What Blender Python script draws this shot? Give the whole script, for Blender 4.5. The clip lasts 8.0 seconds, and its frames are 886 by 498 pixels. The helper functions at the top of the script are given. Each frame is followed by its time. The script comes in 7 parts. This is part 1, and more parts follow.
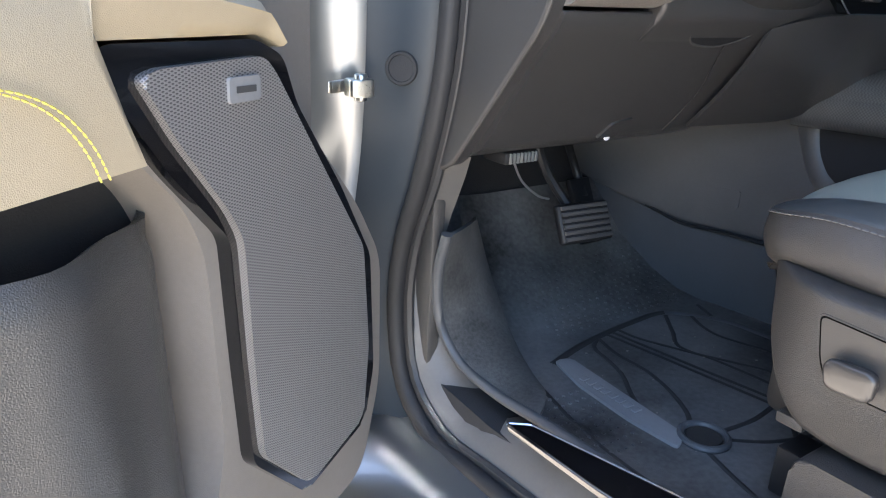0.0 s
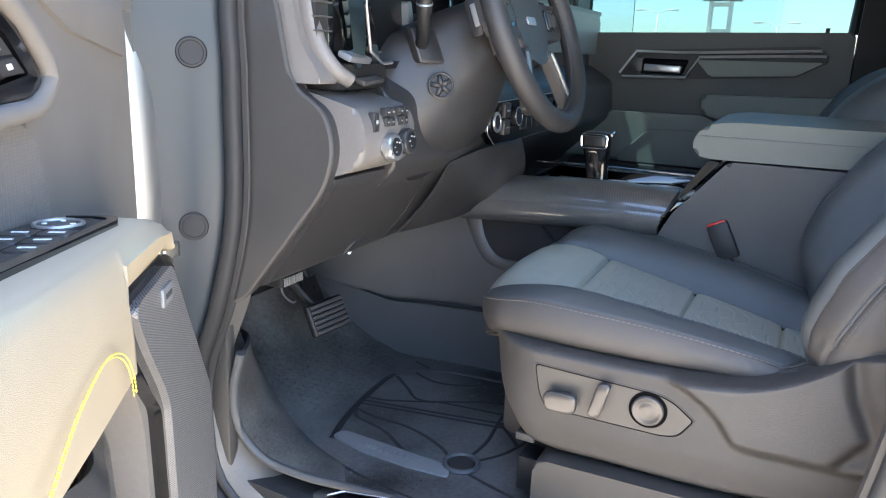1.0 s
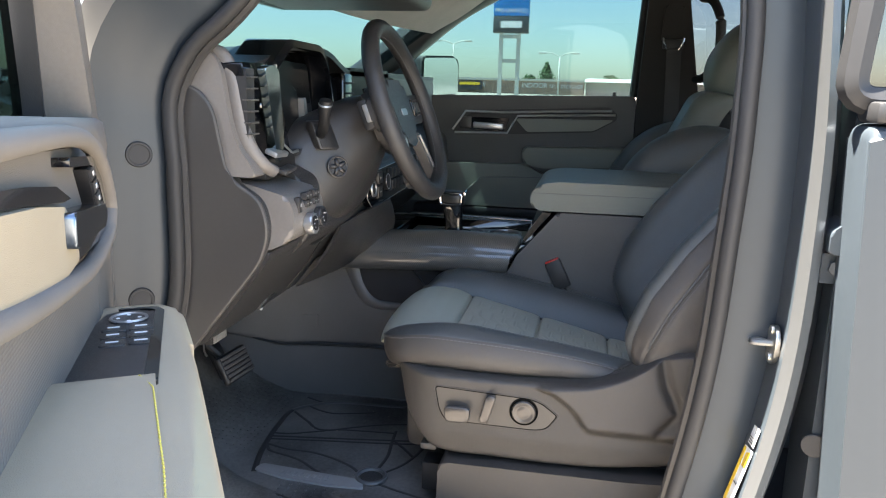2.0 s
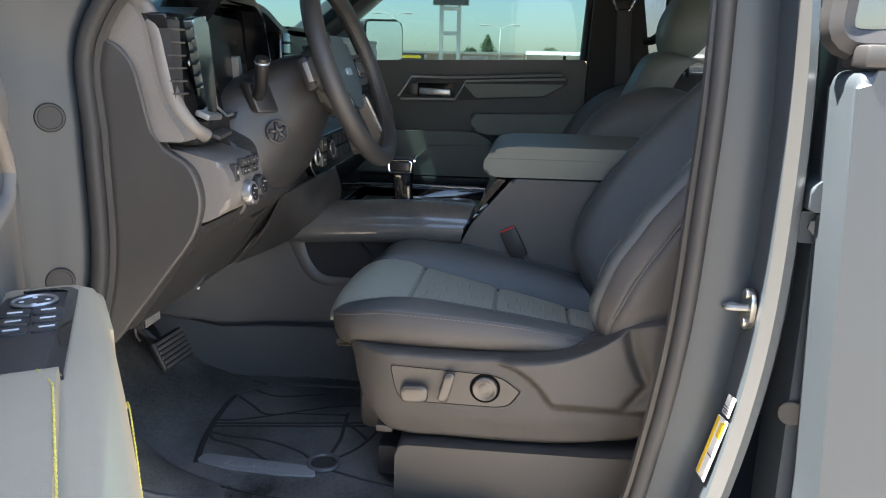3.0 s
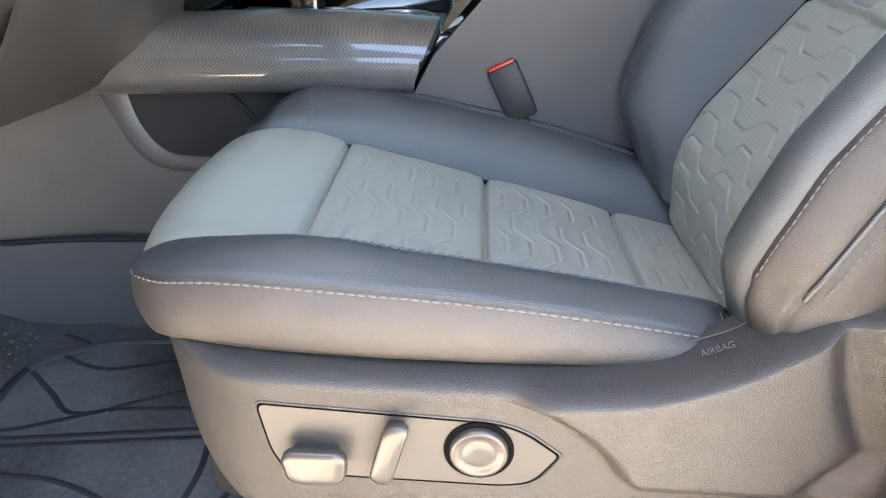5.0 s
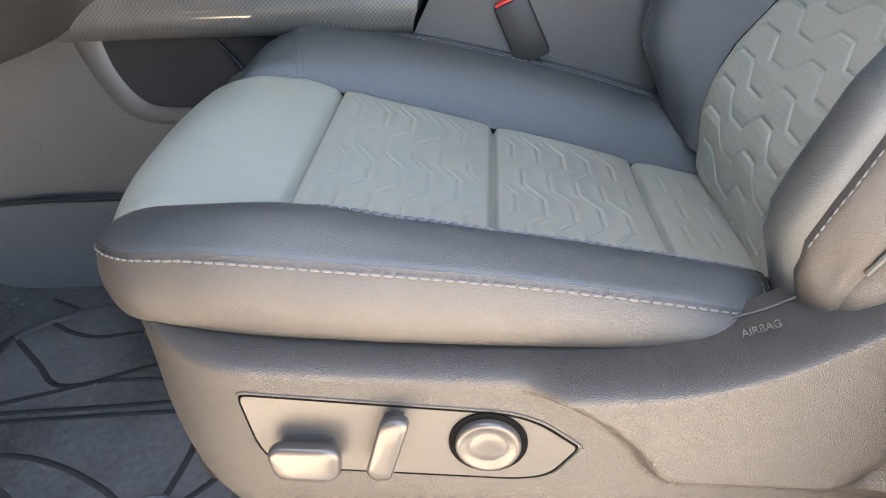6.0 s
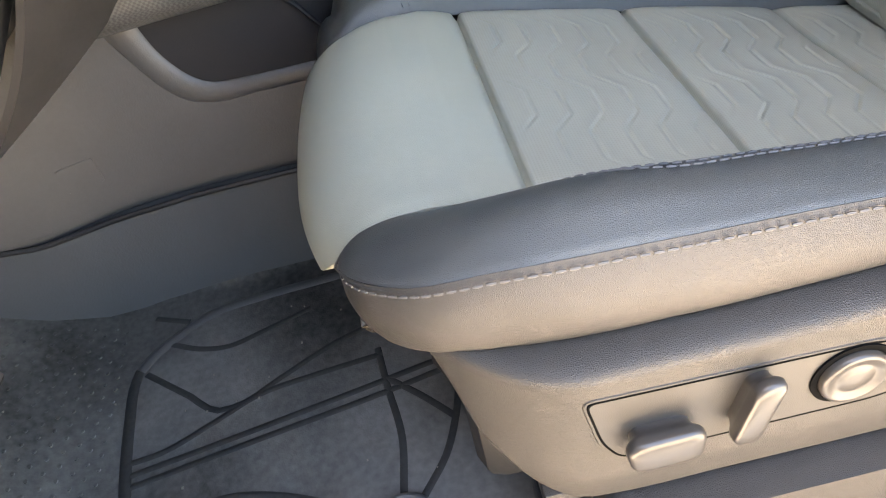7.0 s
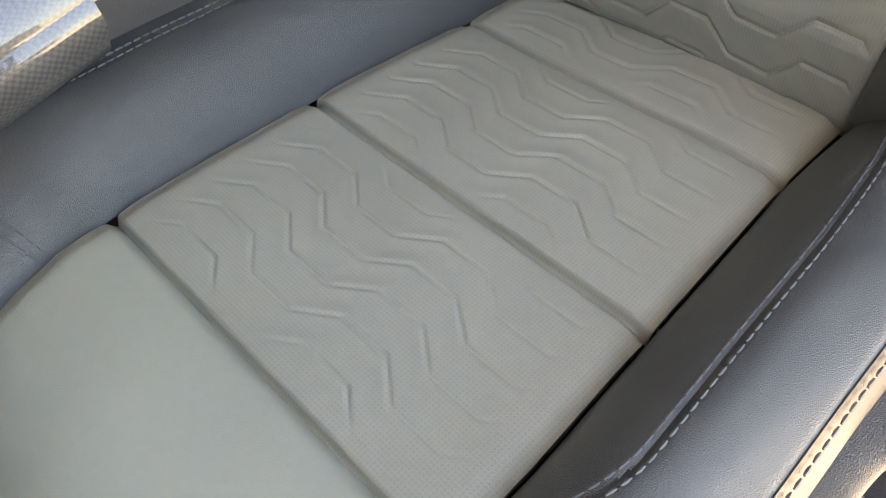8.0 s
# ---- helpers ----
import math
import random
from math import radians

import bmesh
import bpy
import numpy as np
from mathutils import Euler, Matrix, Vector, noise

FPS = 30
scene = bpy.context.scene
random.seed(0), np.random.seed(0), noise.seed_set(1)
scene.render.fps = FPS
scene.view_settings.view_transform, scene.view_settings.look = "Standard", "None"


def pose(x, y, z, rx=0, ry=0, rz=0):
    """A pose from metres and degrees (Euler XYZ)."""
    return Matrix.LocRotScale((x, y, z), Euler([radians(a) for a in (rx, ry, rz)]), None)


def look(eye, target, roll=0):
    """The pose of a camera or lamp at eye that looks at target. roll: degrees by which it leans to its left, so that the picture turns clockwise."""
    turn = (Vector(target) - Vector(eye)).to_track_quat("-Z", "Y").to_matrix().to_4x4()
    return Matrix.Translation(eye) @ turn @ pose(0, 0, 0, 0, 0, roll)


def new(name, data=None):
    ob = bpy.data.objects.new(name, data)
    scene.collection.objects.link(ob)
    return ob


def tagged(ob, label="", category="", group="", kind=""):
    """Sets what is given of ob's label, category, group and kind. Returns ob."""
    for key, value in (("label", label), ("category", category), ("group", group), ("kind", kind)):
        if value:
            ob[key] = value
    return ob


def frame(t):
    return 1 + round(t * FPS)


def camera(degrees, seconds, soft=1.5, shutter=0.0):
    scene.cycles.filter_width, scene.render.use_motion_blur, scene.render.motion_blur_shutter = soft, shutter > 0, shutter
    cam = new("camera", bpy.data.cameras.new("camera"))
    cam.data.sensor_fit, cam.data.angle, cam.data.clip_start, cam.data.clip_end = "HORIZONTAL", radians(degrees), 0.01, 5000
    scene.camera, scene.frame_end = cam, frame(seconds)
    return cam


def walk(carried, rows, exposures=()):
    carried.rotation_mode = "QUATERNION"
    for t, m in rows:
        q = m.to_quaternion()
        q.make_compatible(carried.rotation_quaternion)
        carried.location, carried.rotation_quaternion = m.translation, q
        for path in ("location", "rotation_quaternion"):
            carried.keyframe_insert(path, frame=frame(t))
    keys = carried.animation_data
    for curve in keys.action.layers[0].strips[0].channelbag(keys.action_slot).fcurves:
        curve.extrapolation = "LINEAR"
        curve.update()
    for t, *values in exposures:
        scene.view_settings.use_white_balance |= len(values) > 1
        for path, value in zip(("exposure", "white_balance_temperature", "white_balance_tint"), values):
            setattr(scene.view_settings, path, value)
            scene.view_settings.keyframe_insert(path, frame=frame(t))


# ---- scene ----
cam = camera(61.2, 8.0, soft=1.1)
PATH = [
    (0, (-1.381, -0.146, 1.168), (-0.266, 1.366, 0.483), 3.0),
    (0.5, (-1.499, -0.17, 1.246), (0.001, 1.018, 0.662), 2.6),
    (1, (-1.688, -0.14, 1.322), (0.062, 0.683, 0.812), 2.2),
    (1.5, (-1.86, -0.104, 1.388), (0.014, 0.423, 0.933), 1.7),
    (2, (-1.992, -0.086, 1.432), (-0.072, 0.28, 1.007), 1.6),
    (2.2, (-2.006, -0.078, 1.44), (-0.078, 0.238, 1.014), 1.6),
    (3.3, (-1.795, -0.054, 1.375), (0.128, 0.129, 0.856), 1.4),
    (3.5, (-1.698, -0.053, 1.357), (0.214, 0.117, 0.797), 1.5),
    (4, (-1.473, -0.041, 1.303), (0.408, 0.092, 0.635), 1.5),
    (4.2, (-1.39, -0.031, 1.289), (0.469, 0.095, 0.563), 1.2),
    (5.3, (-1.077, 0.02, 1.227), (0.683, 0.086, 0.28), 1.5),
    (5.5, (-1.06, 0.017, 1.225), (0.684, 0.089, 0.25), 1.2),
    (6, (-1.059, 0.011, 1.221), (0.646, 0.108, 0.181), 0.1),
    (6.5, (-1.054, 0.093, 1.231), (0.572, 0.175, 0.069), -4.3),
    (7, (-0.949, 0.232, 1.256), (0.54, 0.218, -0.079), -13.3),
    (7.1, (-0.924, 0.242, 1.258), (0.535, 0.204, -0.109), -14.9),
    (7.2, (-0.894, 0.249, 1.257), (0.533, 0.158, -0.141), -16.7),
    (7.3, (-0.871, 0.252, 1.257), (0.526, 0.099, -0.167), -17.9),
    (7.5, (-0.784, 0.248, 1.27), (0.411, -0.072, -0.302), -17.6),
    (7.7, (-0.727, 0.225, 1.269), (0.368, -0.194, -0.351), -17.9),
    (7.9, (-0.681, 0.196, 1.275), (0.323, -0.355, -0.364), -16.1),
    (8, (-0.653, 0.168, 1.297), (0.272, -0.414, -0.378), -15.5),
]
EXPOSURES = [(0, 4.25, 6150, 10), (0.5, 4.65, 6250, 10), (1, 4.62, 6250, 10), (1.5, 4.52, 6550, 10), (2, 4.12, 6800, 10), (3, 3.95, 6800, 10), (3.5, 4.08, 6750, 11), (4.2, 5.42, 7000, 12), (5.5, 5.5, 7550, 12), (7, 5.55, 8250, 13), (7.5, 5.9, 8800, 13), (8, 5.3, 9100, 14)]
walk(cam, [(t, look(eye, target, roll)) for t, eye, target, roll in PATH], EXPOSURES)

# ---------------------------------------------------------------- light
world = bpy.data.worlds.new("sky")
scene.world = world
world.use_nodes = True
wn = world.node_tree
sky = wn.nodes.new("ShaderNodeTexSky")
sky.sky_type = "NISHITA"
sky.sun_disc = False
SUN_EL, SUN_AZ = 68.0, -9.0          # height, and compass bearing from +y clockwise
sky.sun_elevation, sky.sun_rotation = radians(SUN_EL), radians(SUN_AZ)
sky.altitude, sky.air_density, sky.dust_density, sky.ozone_density = 300, 1.0, 1.2, 1.0
bg = wn.nodes["Background"]
bg.inputs["Strength"].default_value = 0.065
wn.links.new(sky.outputs["Color"], bg.inputs["Color"])
sun_data = bpy.data.lights.new("sun", "SUN")
sun_data.energy, sun_data.angle, sun_data.color = 5.0, radians(0.53), (1.0, 0.95, 0.87)
sun = new("sun", sun_data)
to_sun = Vector((math.sin(radians(SUN_AZ)) * math.cos(radians(SUN_EL)), math.cos(radians(SUN_AZ)) * math.cos(radians(SUN_EL)), math.sin(radians(SUN_EL))))
sun.matrix_world = look(to_sun * 30, (0, 0, 0))


# ---------------------------------------------------------------- materials
def mat(name, col, rough=0.5, metal=0.0, var=0.12, scale=8.0, bump=0.0, bscale=300.0, coat=0.0, kind="noise", tint=None, spec=0.5, rv=0.07, fine=0.35):
    """A surface with large stains, fine grain and a fine relief."""
    m = bpy.data.materials.new(name)
    m.use_nodes = True
    nt = m.node_tree
    b = nt.nodes["Principled BSDF"]
    tc = nt.nodes.new("ShaderNodeTexCoord")
    n1 = nt.nodes.new("ShaderNodeTexNoise")
    n1.inputs["Scale"].default_value, n1.inputs["Detail"].default_value = scale, 6
    n2 = nt.nodes.new("ShaderNodeTexNoise")
    n2.inputs["Scale"].default_value, n2.inputs["Detail"].default_value = scale * 22, 3
    for n in (n1, n2):
        nt.links.new(tc.outputs["Object"], n.inputs["Vector"])
    mixv = nt.nodes.new("ShaderNodeMix")
    mixv.data_type = "FLOAT"
    mixv.inputs[0].default_value = fine
    nt.links.new(n1.outputs["Fac"], mixv.inputs[2])
    nt.links.new(n2.outputs["Fac"], mixv.inputs[3])
    ramp = nt.nodes.new("ShaderNodeValToRGB")
    lo = [c * (1 - var) for c in col]
    hi = [min(1, c * (1 + var)) for c in (tint or col)]
    ramp.color_ramp.elements[0].position, ramp.color_ramp.elements[1].position = 0.3, 0.7
    ramp.color_ramp.elements[0].color, ramp.color_ramp.elements[1].color = (*lo, 1), (*hi, 1)
    nt.links.new(mixv.outputs[0], ramp.inputs["Fac"])
    nt.links.new(ramp.outputs["Color"], b.inputs["Base Color"])
    rr = nt.nodes.new("ShaderNodeMapRange")
    rr.inputs["To Min"].default_value, rr.inputs["To Max"].default_value = max(0.02, rough - rv), min(1, rough + rv)
    nt.links.new(n2.outputs["Fac"], rr.inputs["Value"])
    nt.links.new(rr.outputs["Result"], b.inputs["Roughness"])
    b.inputs["Metallic"].default_value = metal
    b.inputs["Coat Weight"].default_value = coat
    b.inputs["Specular IOR Level"].default_value = spec
    if bump:
        if kind == "leather":
            t = nt.nodes.new("ShaderNodeTexVoronoi")
            t.feature = "DISTANCE_TO_EDGE"
            t.inputs["Scale"].default_value = bscale
            src = t.outputs["Distance"]
        elif kind == "mesh":
            t = nt.nodes.new("ShaderNodeTexVoronoi")
            t.inputs["Scale"].default_value, t.inputs["Randomness"].default_value = bscale, 0.0
            src = t.outputs["Distance"]
        else:
            t = nt.nodes.new("ShaderNodeTexNoise")
            t.inputs["Scale"].default_value, t.inputs["Detail"].default_value = bscale, 4
            src = t.outputs["Fac"]
        nt.links.new(tc.outputs["Object"], t.inputs["Vector"])
        bp = nt.nodes.new("ShaderNodeBump")
        bp.inputs["Strength"].default_value, bp.inputs["Distance"].default_value = bump, 0.0009
        nt.links.new(src, bp.inputs["Height"])
        nt.links.new(bp.outputs["Normal"], b.inputs["Normal"])
    return m


def glass_mat(name, col, rough=0.0, gloss=0.02):
    m = bpy.data.materials.new(name)
    m.use_nodes = True
    nt = m.node_tree
    nt.nodes.remove(nt.nodes["Principled BSDF"])
    out = nt.nodes["Material Output"]
    tr = nt.nodes.new("ShaderNodeBsdfTransparent")
    tr.inputs["Color"].default_value = (*col, 1)
    gl = nt.nodes.new("ShaderNodeBsdfGlossy")
    gl.inputs["Roughness"].default_value = rough
    mx = nt.nodes.new("ShaderNodeMixShader")
    mx.inputs["Fac"].default_value = gloss
    nt.links.new(tr.outputs["BSDF"], mx.inputs[1])
    nt.links.new(gl.outputs["BSDF"], mx.inputs[2])
    nt.links.new(mx.outputs["Shader"], out.inputs["Surface"])
    return m


M_PLASTIC = mat("charcoal_plastic", (0.036, 0.0345, 0.034), 0.35, bump=0.35, bscale=900, kind="leather")
M_PLASTIC_L = mat("taupe_plastic", (0.064, 0.060, 0.056), 0.35, bump=0.35, bscale=900, kind="leather")
M_SHIELD = mat("seat_shield_plastic", (0.046, 0.042, 0.0385), 0.38, bump=0.8, bscale=760, kind="leather", spec=0.5)
M_PANEL = mat("smooth_switch_panel", (0.048, 0.044, 0.040), 0.42, bump=0.25, bscale=1200, var=0.05)
M_BIN = mat("shaded_bin_plastic", (0.016, 0.016, 0.018), 0.7, spec=0.25, bump=0.3, bscale=600)
M_RIM = mat("grey_bin_rim", (0.072, 0.070, 0.070), 0.42, bump=0.35, bscale=700)
M_KNOB = mat("satin_switch_plastic", (0.056, 0.051, 0.047), 0.33, metal=0.15, var=0.06, coat=0.2)
M_BLACK = mat("black_plastic", (0.012, 0.012, 0.013), 0.55)
M_GLOSS = mat("piano_black", (0.006, 0.006, 0.007), 0.09, var=0.05, coat=0.6)
M_RUBBER = mat("weatherstrip_rubber", (0.02, 0.02, 0.021), 0.62, bump=0.3, bscale=500)
M_LEATHER = mat("charcoal_leather", (0.063, 0.068, 0.069), 0.38, bump=0.55, bscale=900, kind="leather", spec=0.75)
# Copy of the charcoal leather, browned for warm light on the seat's sides.
M_LEATHER_LIT = mat("warm_lit_leather", (0.054, 0.049, 0.045), 0.38, bump=0.6, bscale=900, kind="leather")
# Darker copy of the grey-green leather, the cabin's shade put into its colour.
M_GREY_SHADE = mat("shaded_grey_green", (0.135, 0.146, 0.125), 0.42, bump=0.35, bscale=800, kind="leather", var=0.06)
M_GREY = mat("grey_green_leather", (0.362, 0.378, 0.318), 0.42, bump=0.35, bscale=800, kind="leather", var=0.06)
M_QUILT = mat("perforated_leather", (0.345, 0.353, 0.300), 0.55, bump=0.3, bscale=800, kind="leather", var=0.06)
def perforate(m, pitch):
    """Rows of pin holes over a leather."""
    nt = m.node_tree
    b = nt.nodes["Principled BSDF"]
    tc = nt.nodes.new("ShaderNodeTexCoord")
    vo = nt.nodes.new("ShaderNodeTexVoronoi")
    vo.voronoi_dimensions = "2D"
    vo.inputs["Scale"].default_value, vo.inputs["Randomness"].default_value = 1.0 / pitch, 0.0
    nt.links.new(tc.outputs["Object"], vo.inputs["Vector"])
    rp = nt.nodes.new("ShaderNodeValToRGB")
    rp.color_ramp.elements[0].position, rp.color_ramp.elements[1].position = 0.22, 0.34
    rp.color_ramp.elements[0].color, rp.color_ramp.elements[1].color = (0.35, 0.35, 0.35, 1), (1, 1, 1, 1)
    nt.links.new(vo.outputs["Distance"], rp.inputs["Fac"])
    mx = nt.nodes.new("ShaderNodeMix")
    mx.data_type, mx.blend_type = "RGBA", "MULTIPLY"
    mx.inputs[0].default_value = 0.15
    old = b.inputs["Base Color"].links[0].from_socket
    nt.links.new(old, mx.inputs[6])
    nt.links.new(rp.outputs["Color"], mx.inputs[7])
    nt.links.new(mx.outputs[2], b.inputs["Base Color"])


perforate(M_QUILT, 0.0024)
M_BEIGE = mat("cream_vinyl", (0.345, 0.293, 0.207), 0.62, spec=0.3, bump=0.35, bscale=800, kind="leather", var=0.06)
M_POCKET = mat("charcoal_pocket_plastic", (0.050, 0.048, 0.046), 0.32, bump=0.5, bscale=500, kind="leather")
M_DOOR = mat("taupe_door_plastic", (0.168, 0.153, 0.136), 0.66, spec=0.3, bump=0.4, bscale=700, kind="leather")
def hole_mat(name, col, pitch, angle):
    """Metal mesh: staggered round holes in the plane that runs along the given bearing and up."""
    m = mat(name, col, 0.4, metal=0.4, var=0.05)
    nt = m.node_tree
    b = nt.nodes["Principled BSDF"]
    tc = nt.nodes.new("ShaderNodeTexCoord")
    mp = nt.nodes.new("ShaderNodeMapping")
    mp.inputs["Rotation"].default_value = (0, 0, angle)
    sp, cb = nt.nodes.new("ShaderNodeSeparateXYZ"), nt.nodes.new("ShaderNodeCombineXYZ")
    nt.links.new(tc.outputs["Object"], mp.inputs["Vector"])
    nt.links.new(mp.outputs["Vector"], sp.inputs["Vector"])
    ad, sb = nt.nodes.new("ShaderNodeMath"), nt.nodes.new("ShaderNodeMath")
    sb.operation = "SUBTRACT"
    for n in (ad, sb):
        nt.links.new(sp.outputs["X"], n.inputs[0])
        nt.links.new(sp.outputs["Z"], n.inputs[1])
    nt.links.new(ad.outputs[0], cb.inputs["X"])
    nt.links.new(sb.outputs[0], cb.inputs["Y"])
    vo = nt.nodes.new("ShaderNodeTexVoronoi")
    vo.voronoi_dimensions = "2D"
    vo.inputs["Scale"].default_value, vo.inputs["Randomness"].default_value = 0.7 / pitch, 0.0
    nt.links.new(cb.outputs["Vector"], vo.inputs["Vector"])
    rp = nt.nodes.new("ShaderNodeValToRGB")
    rp.color_ramp.elements[0].position, rp.color_ramp.elements[1].position = 0.26, 0.36
    rp.color_ramp.elements[0].color, rp.color_ramp.elements[1].color = (0.085, 0.083, 0.082, 1), (*col, 1)
    nt.links.new(vo.outputs["Distance"], rp.inputs["Fac"])
    nt.links.new(rp.outputs["Color"], b.inputs["Base Color"])
    bp = nt.nodes.new("ShaderNodeBump")
    bp.inputs["Strength"].default_value, bp.inputs["Distance"].default_value = 0.6, 0.001
    nt.links.new(vo.outputs["Distance"], bp.inputs["Height"])
    nt.links.new(bp.outputs["Normal"], b.inputs["Normal"])
    return m


M_MESH = hole_mat("speaker_mesh", (0.26, 0.25, 0.245), 0.0019, radians(-147.3))
M_STITCH = mat("pale_thread", (0.105, 0.108, 0.112), 0.7)
M_STITCH_D = mat("grey_thread", (0.115, 0.112, 0.11), 0.7)
M_YELLOW = mat("yellow_thread", (0.62, 0.52, 0.10), 0.7)
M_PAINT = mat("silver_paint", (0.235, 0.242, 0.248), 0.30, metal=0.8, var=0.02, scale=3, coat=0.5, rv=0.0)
# Darker copy of the silver paint, with shade put into its colour.
M_PAINT_SHADED = mat("shaded_silver_paint", (0.035, 0.044, 0.053), 0.36, metal=0.1, var=0.04, scale=3, spec=0.3, rv=0.02)
M_CHROME = mat("chrome", (0.75, 0.75, 0.76), 0.12, metal=1.0, var=0.03)
M_STEEL = mat("zinc_steel", (0.55, 0.54, 0.50), 0.3, metal=1.0, var=0.1, scale=30)
M_SATIN = mat("satin_silver", (0.45, 0.45, 0.45), 0.35, metal=0.8, var=0.04)
M_TRIM = mat("carbon_trim", (0.075, 0.073, 0.070), 0.34, bump=0.25, bscale=620, coat=1.0, var=0.2, scale=30)
def weave(m, pitch):
    """A fine checkered weave under a clear coat."""
    nt = m.node_tree
    b = nt.nodes["Principled BSDF"]
    tc = nt.nodes.new("ShaderNodeTexCoord")
    mp = nt.nodes.new("ShaderNodeMapping")
    mp.inputs["Location"].default_value = (0.0007, 0.0007, 0.0007)
    ch = nt.nodes.new("ShaderNodeTexChecker")
    ch.inputs["Scale"].default_value = 1.0 / pitch
    ch.inputs["Color1"].default_value, ch.inputs["Color2"].default_value = (1.5, 1.5, 1.5, 1), (0.45, 0.45, 0.45, 1)
    nt.links.new(tc.outputs["Object"], mp.inputs["Vector"])
    nt.links.new(mp.outputs["Vector"], ch.inputs["Vector"])
    mx = nt.nodes.new("ShaderNodeMix")
    mx.data_type, mx.blend_type = "RGBA", "MULTIPLY"
    mx.inputs[0].default_value = 0.5
    nt.links.new(b.inputs["Base Color"].links[0].from_socket, mx.inputs[6])
    nt.links.new(ch.outputs["Color"], mx.inputs[7])
    nt.links.new(mx.outputs[2], b.inputs["Base Color"])


weave(M_TRIM, 0.0026)
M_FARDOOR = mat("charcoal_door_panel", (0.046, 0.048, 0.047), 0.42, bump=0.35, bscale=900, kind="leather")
# Near-black for the shadow in the gaps round switch knob and panel.
M_GAP_SHADE = mat("gap_shade", (0.004, 0.004, 0.004), 0.9, spec=0.05)
M_CARPET = mat("black_carpet", (0.022, 0.022, 0.024), 0.95, bump=1.0, bscale=600)
M_MAT = mat("rubber_mat", (0.021, 0.021, 0.0215), 0.42, bump=0.35, bscale=420, var=0.3, scale=5.5, tint=(0.142, 0.140, 0.135), fine=0.26, spec=0.4)
M_FLAP = mat("dusty_mat_flap", (0.026, 0.026, 0.027), 0.5, bump=0.35, bscale=420, var=0.3, scale=9, tint=(0.115, 0.113, 0.107), fine=0.3)
M_SILL = mat("taupe_sill_plastic", (0.13, 0.121, 0.110), 0.4, bump=0.35, bscale=800, kind="leather")
# Darker than the mat: shadow along its grooves put into the colour.
M_GROOVE = mat("groove_shade_rubber", (0.024, 0.024, 0.025), 0.5, bump=0.3, bscale=200, var=0.2, tint=(0.040, 0.040, 0.039), spec=0.3)
M_TUNNEL = mat("tunnel_plastic", (0.066, 0.065, 0.066), 0.55, bump=0.4, bscale=500)
M_CARGREY = mat("grey_tunnel_mat", (0.052, 0.057, 0.064), 0.6, bump=0.4, bscale=400)
M_EDGE = mat("pale_rubber_edge", (0.075, 0.077, 0.080), 0.42, bump=0.3, bscale=300)
M_GRIT = mat("pale_grit", (0.22, 0.20, 0.17), 0.9)
M_PLATE = mat("grey_rubber_badge", (0.20, 0.203, 0.207), 0.45, bump=0.3, bscale=300)
M_LABEL_W = mat("white_label", (0.75, 0.75, 0.74), 0.4, var=0.03)
M_LABEL_Y = mat("yellow_label", (0.75, 0.50, 0.03), 0.4, var=0.04)
M_INK = mat("label_ink", (0.05, 0.05, 0.05), 0.6)
M_SCREEN = mat("dark_screen", (0.008, 0.009, 0.010), 0.30, var=0.02, spec=0.08)
M_RED = mat("red_button", (0.55, 0.03, 0.02), 0.4)
M_WHITE = mat("white_marking", (0.8, 0.8, 0.8), 0.5)
# Tint far below clear glass, to dim the sky beyond.
M_GLASS = glass_mat("darkened_clear_glass", (0.28, 0.36, 0.37))
# Green door glass, darkened further to keep the sun off the armrest.
M_TINT_DOOR = glass_mat("darkened_green_glass", (0.10, 0.14, 0.135), gloss=0.06)
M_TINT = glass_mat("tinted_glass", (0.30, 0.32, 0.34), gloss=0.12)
M_ASPHALT = mat("pale_concrete", (0.255, 0.220, 0.182), 0.9, bump=0.6, bscale=60, var=0.15, scale=0.6)
M_HEAD = mat("headliner_cloth", (0.42, 0.40, 0.37), 0.95, bump=0.5, bscale=600)
M_BRICK = mat("tan_storage_wall", (0.30, 0.22, 0.17), 0.9, var=0.15, scale=0.5)
M_METALWALL = mat("pale_metal_wall", (0.45, 0.43, 0.38), 0.7, var=0.1, scale=0.4)
M_SIGNBLUE = mat("blue_sign", (0.02, 0.22, 0.62), 0.4)
M_SIGNDARK = mat("dark_sign", (0.06, 0.065, 0.07), 0.4)
M_POLE = mat("pale_concrete_pole", (0.5, 0.5, 0.46), 0.8, scale=2)
M_FOLIAGE = mat("foliage", (0.045, 0.085, 0.03), 0.8, var=0.5, scale=3)
M_BARK = mat("bark", (0.10, 0.075, 0.05), 0.9)
M_WEB = mat("belt_webbing", (0.030, 0.031, 0.033), 0.55, bump=0.8, bscale=700)
M_FABRIC = mat("woven_door_fabric", (0.168, 0.153, 0.136), 0.7, bump=1.0, bscale=330, kind="mesh")
M_HOOD = mat("dark_hood_plastic", (0.008, 0.008, 0.009), 0.36, var=0.1)
M_LEVER = mat("smoked_chrome", (0.16, 0.19, 0.23), 0.2, metal=1.0, var=0.03)
M_DEEP = mat("deep_dash_plastic", (0.018, 0.0175, 0.0175), 0.6, spec=0.25, bump=0.3, bscale=600)
M_WHEEL = mat("black_wheel_leather", (0.030, 0.029, 0.029), 0.42, bump=0.6, bscale=700, kind="leather")
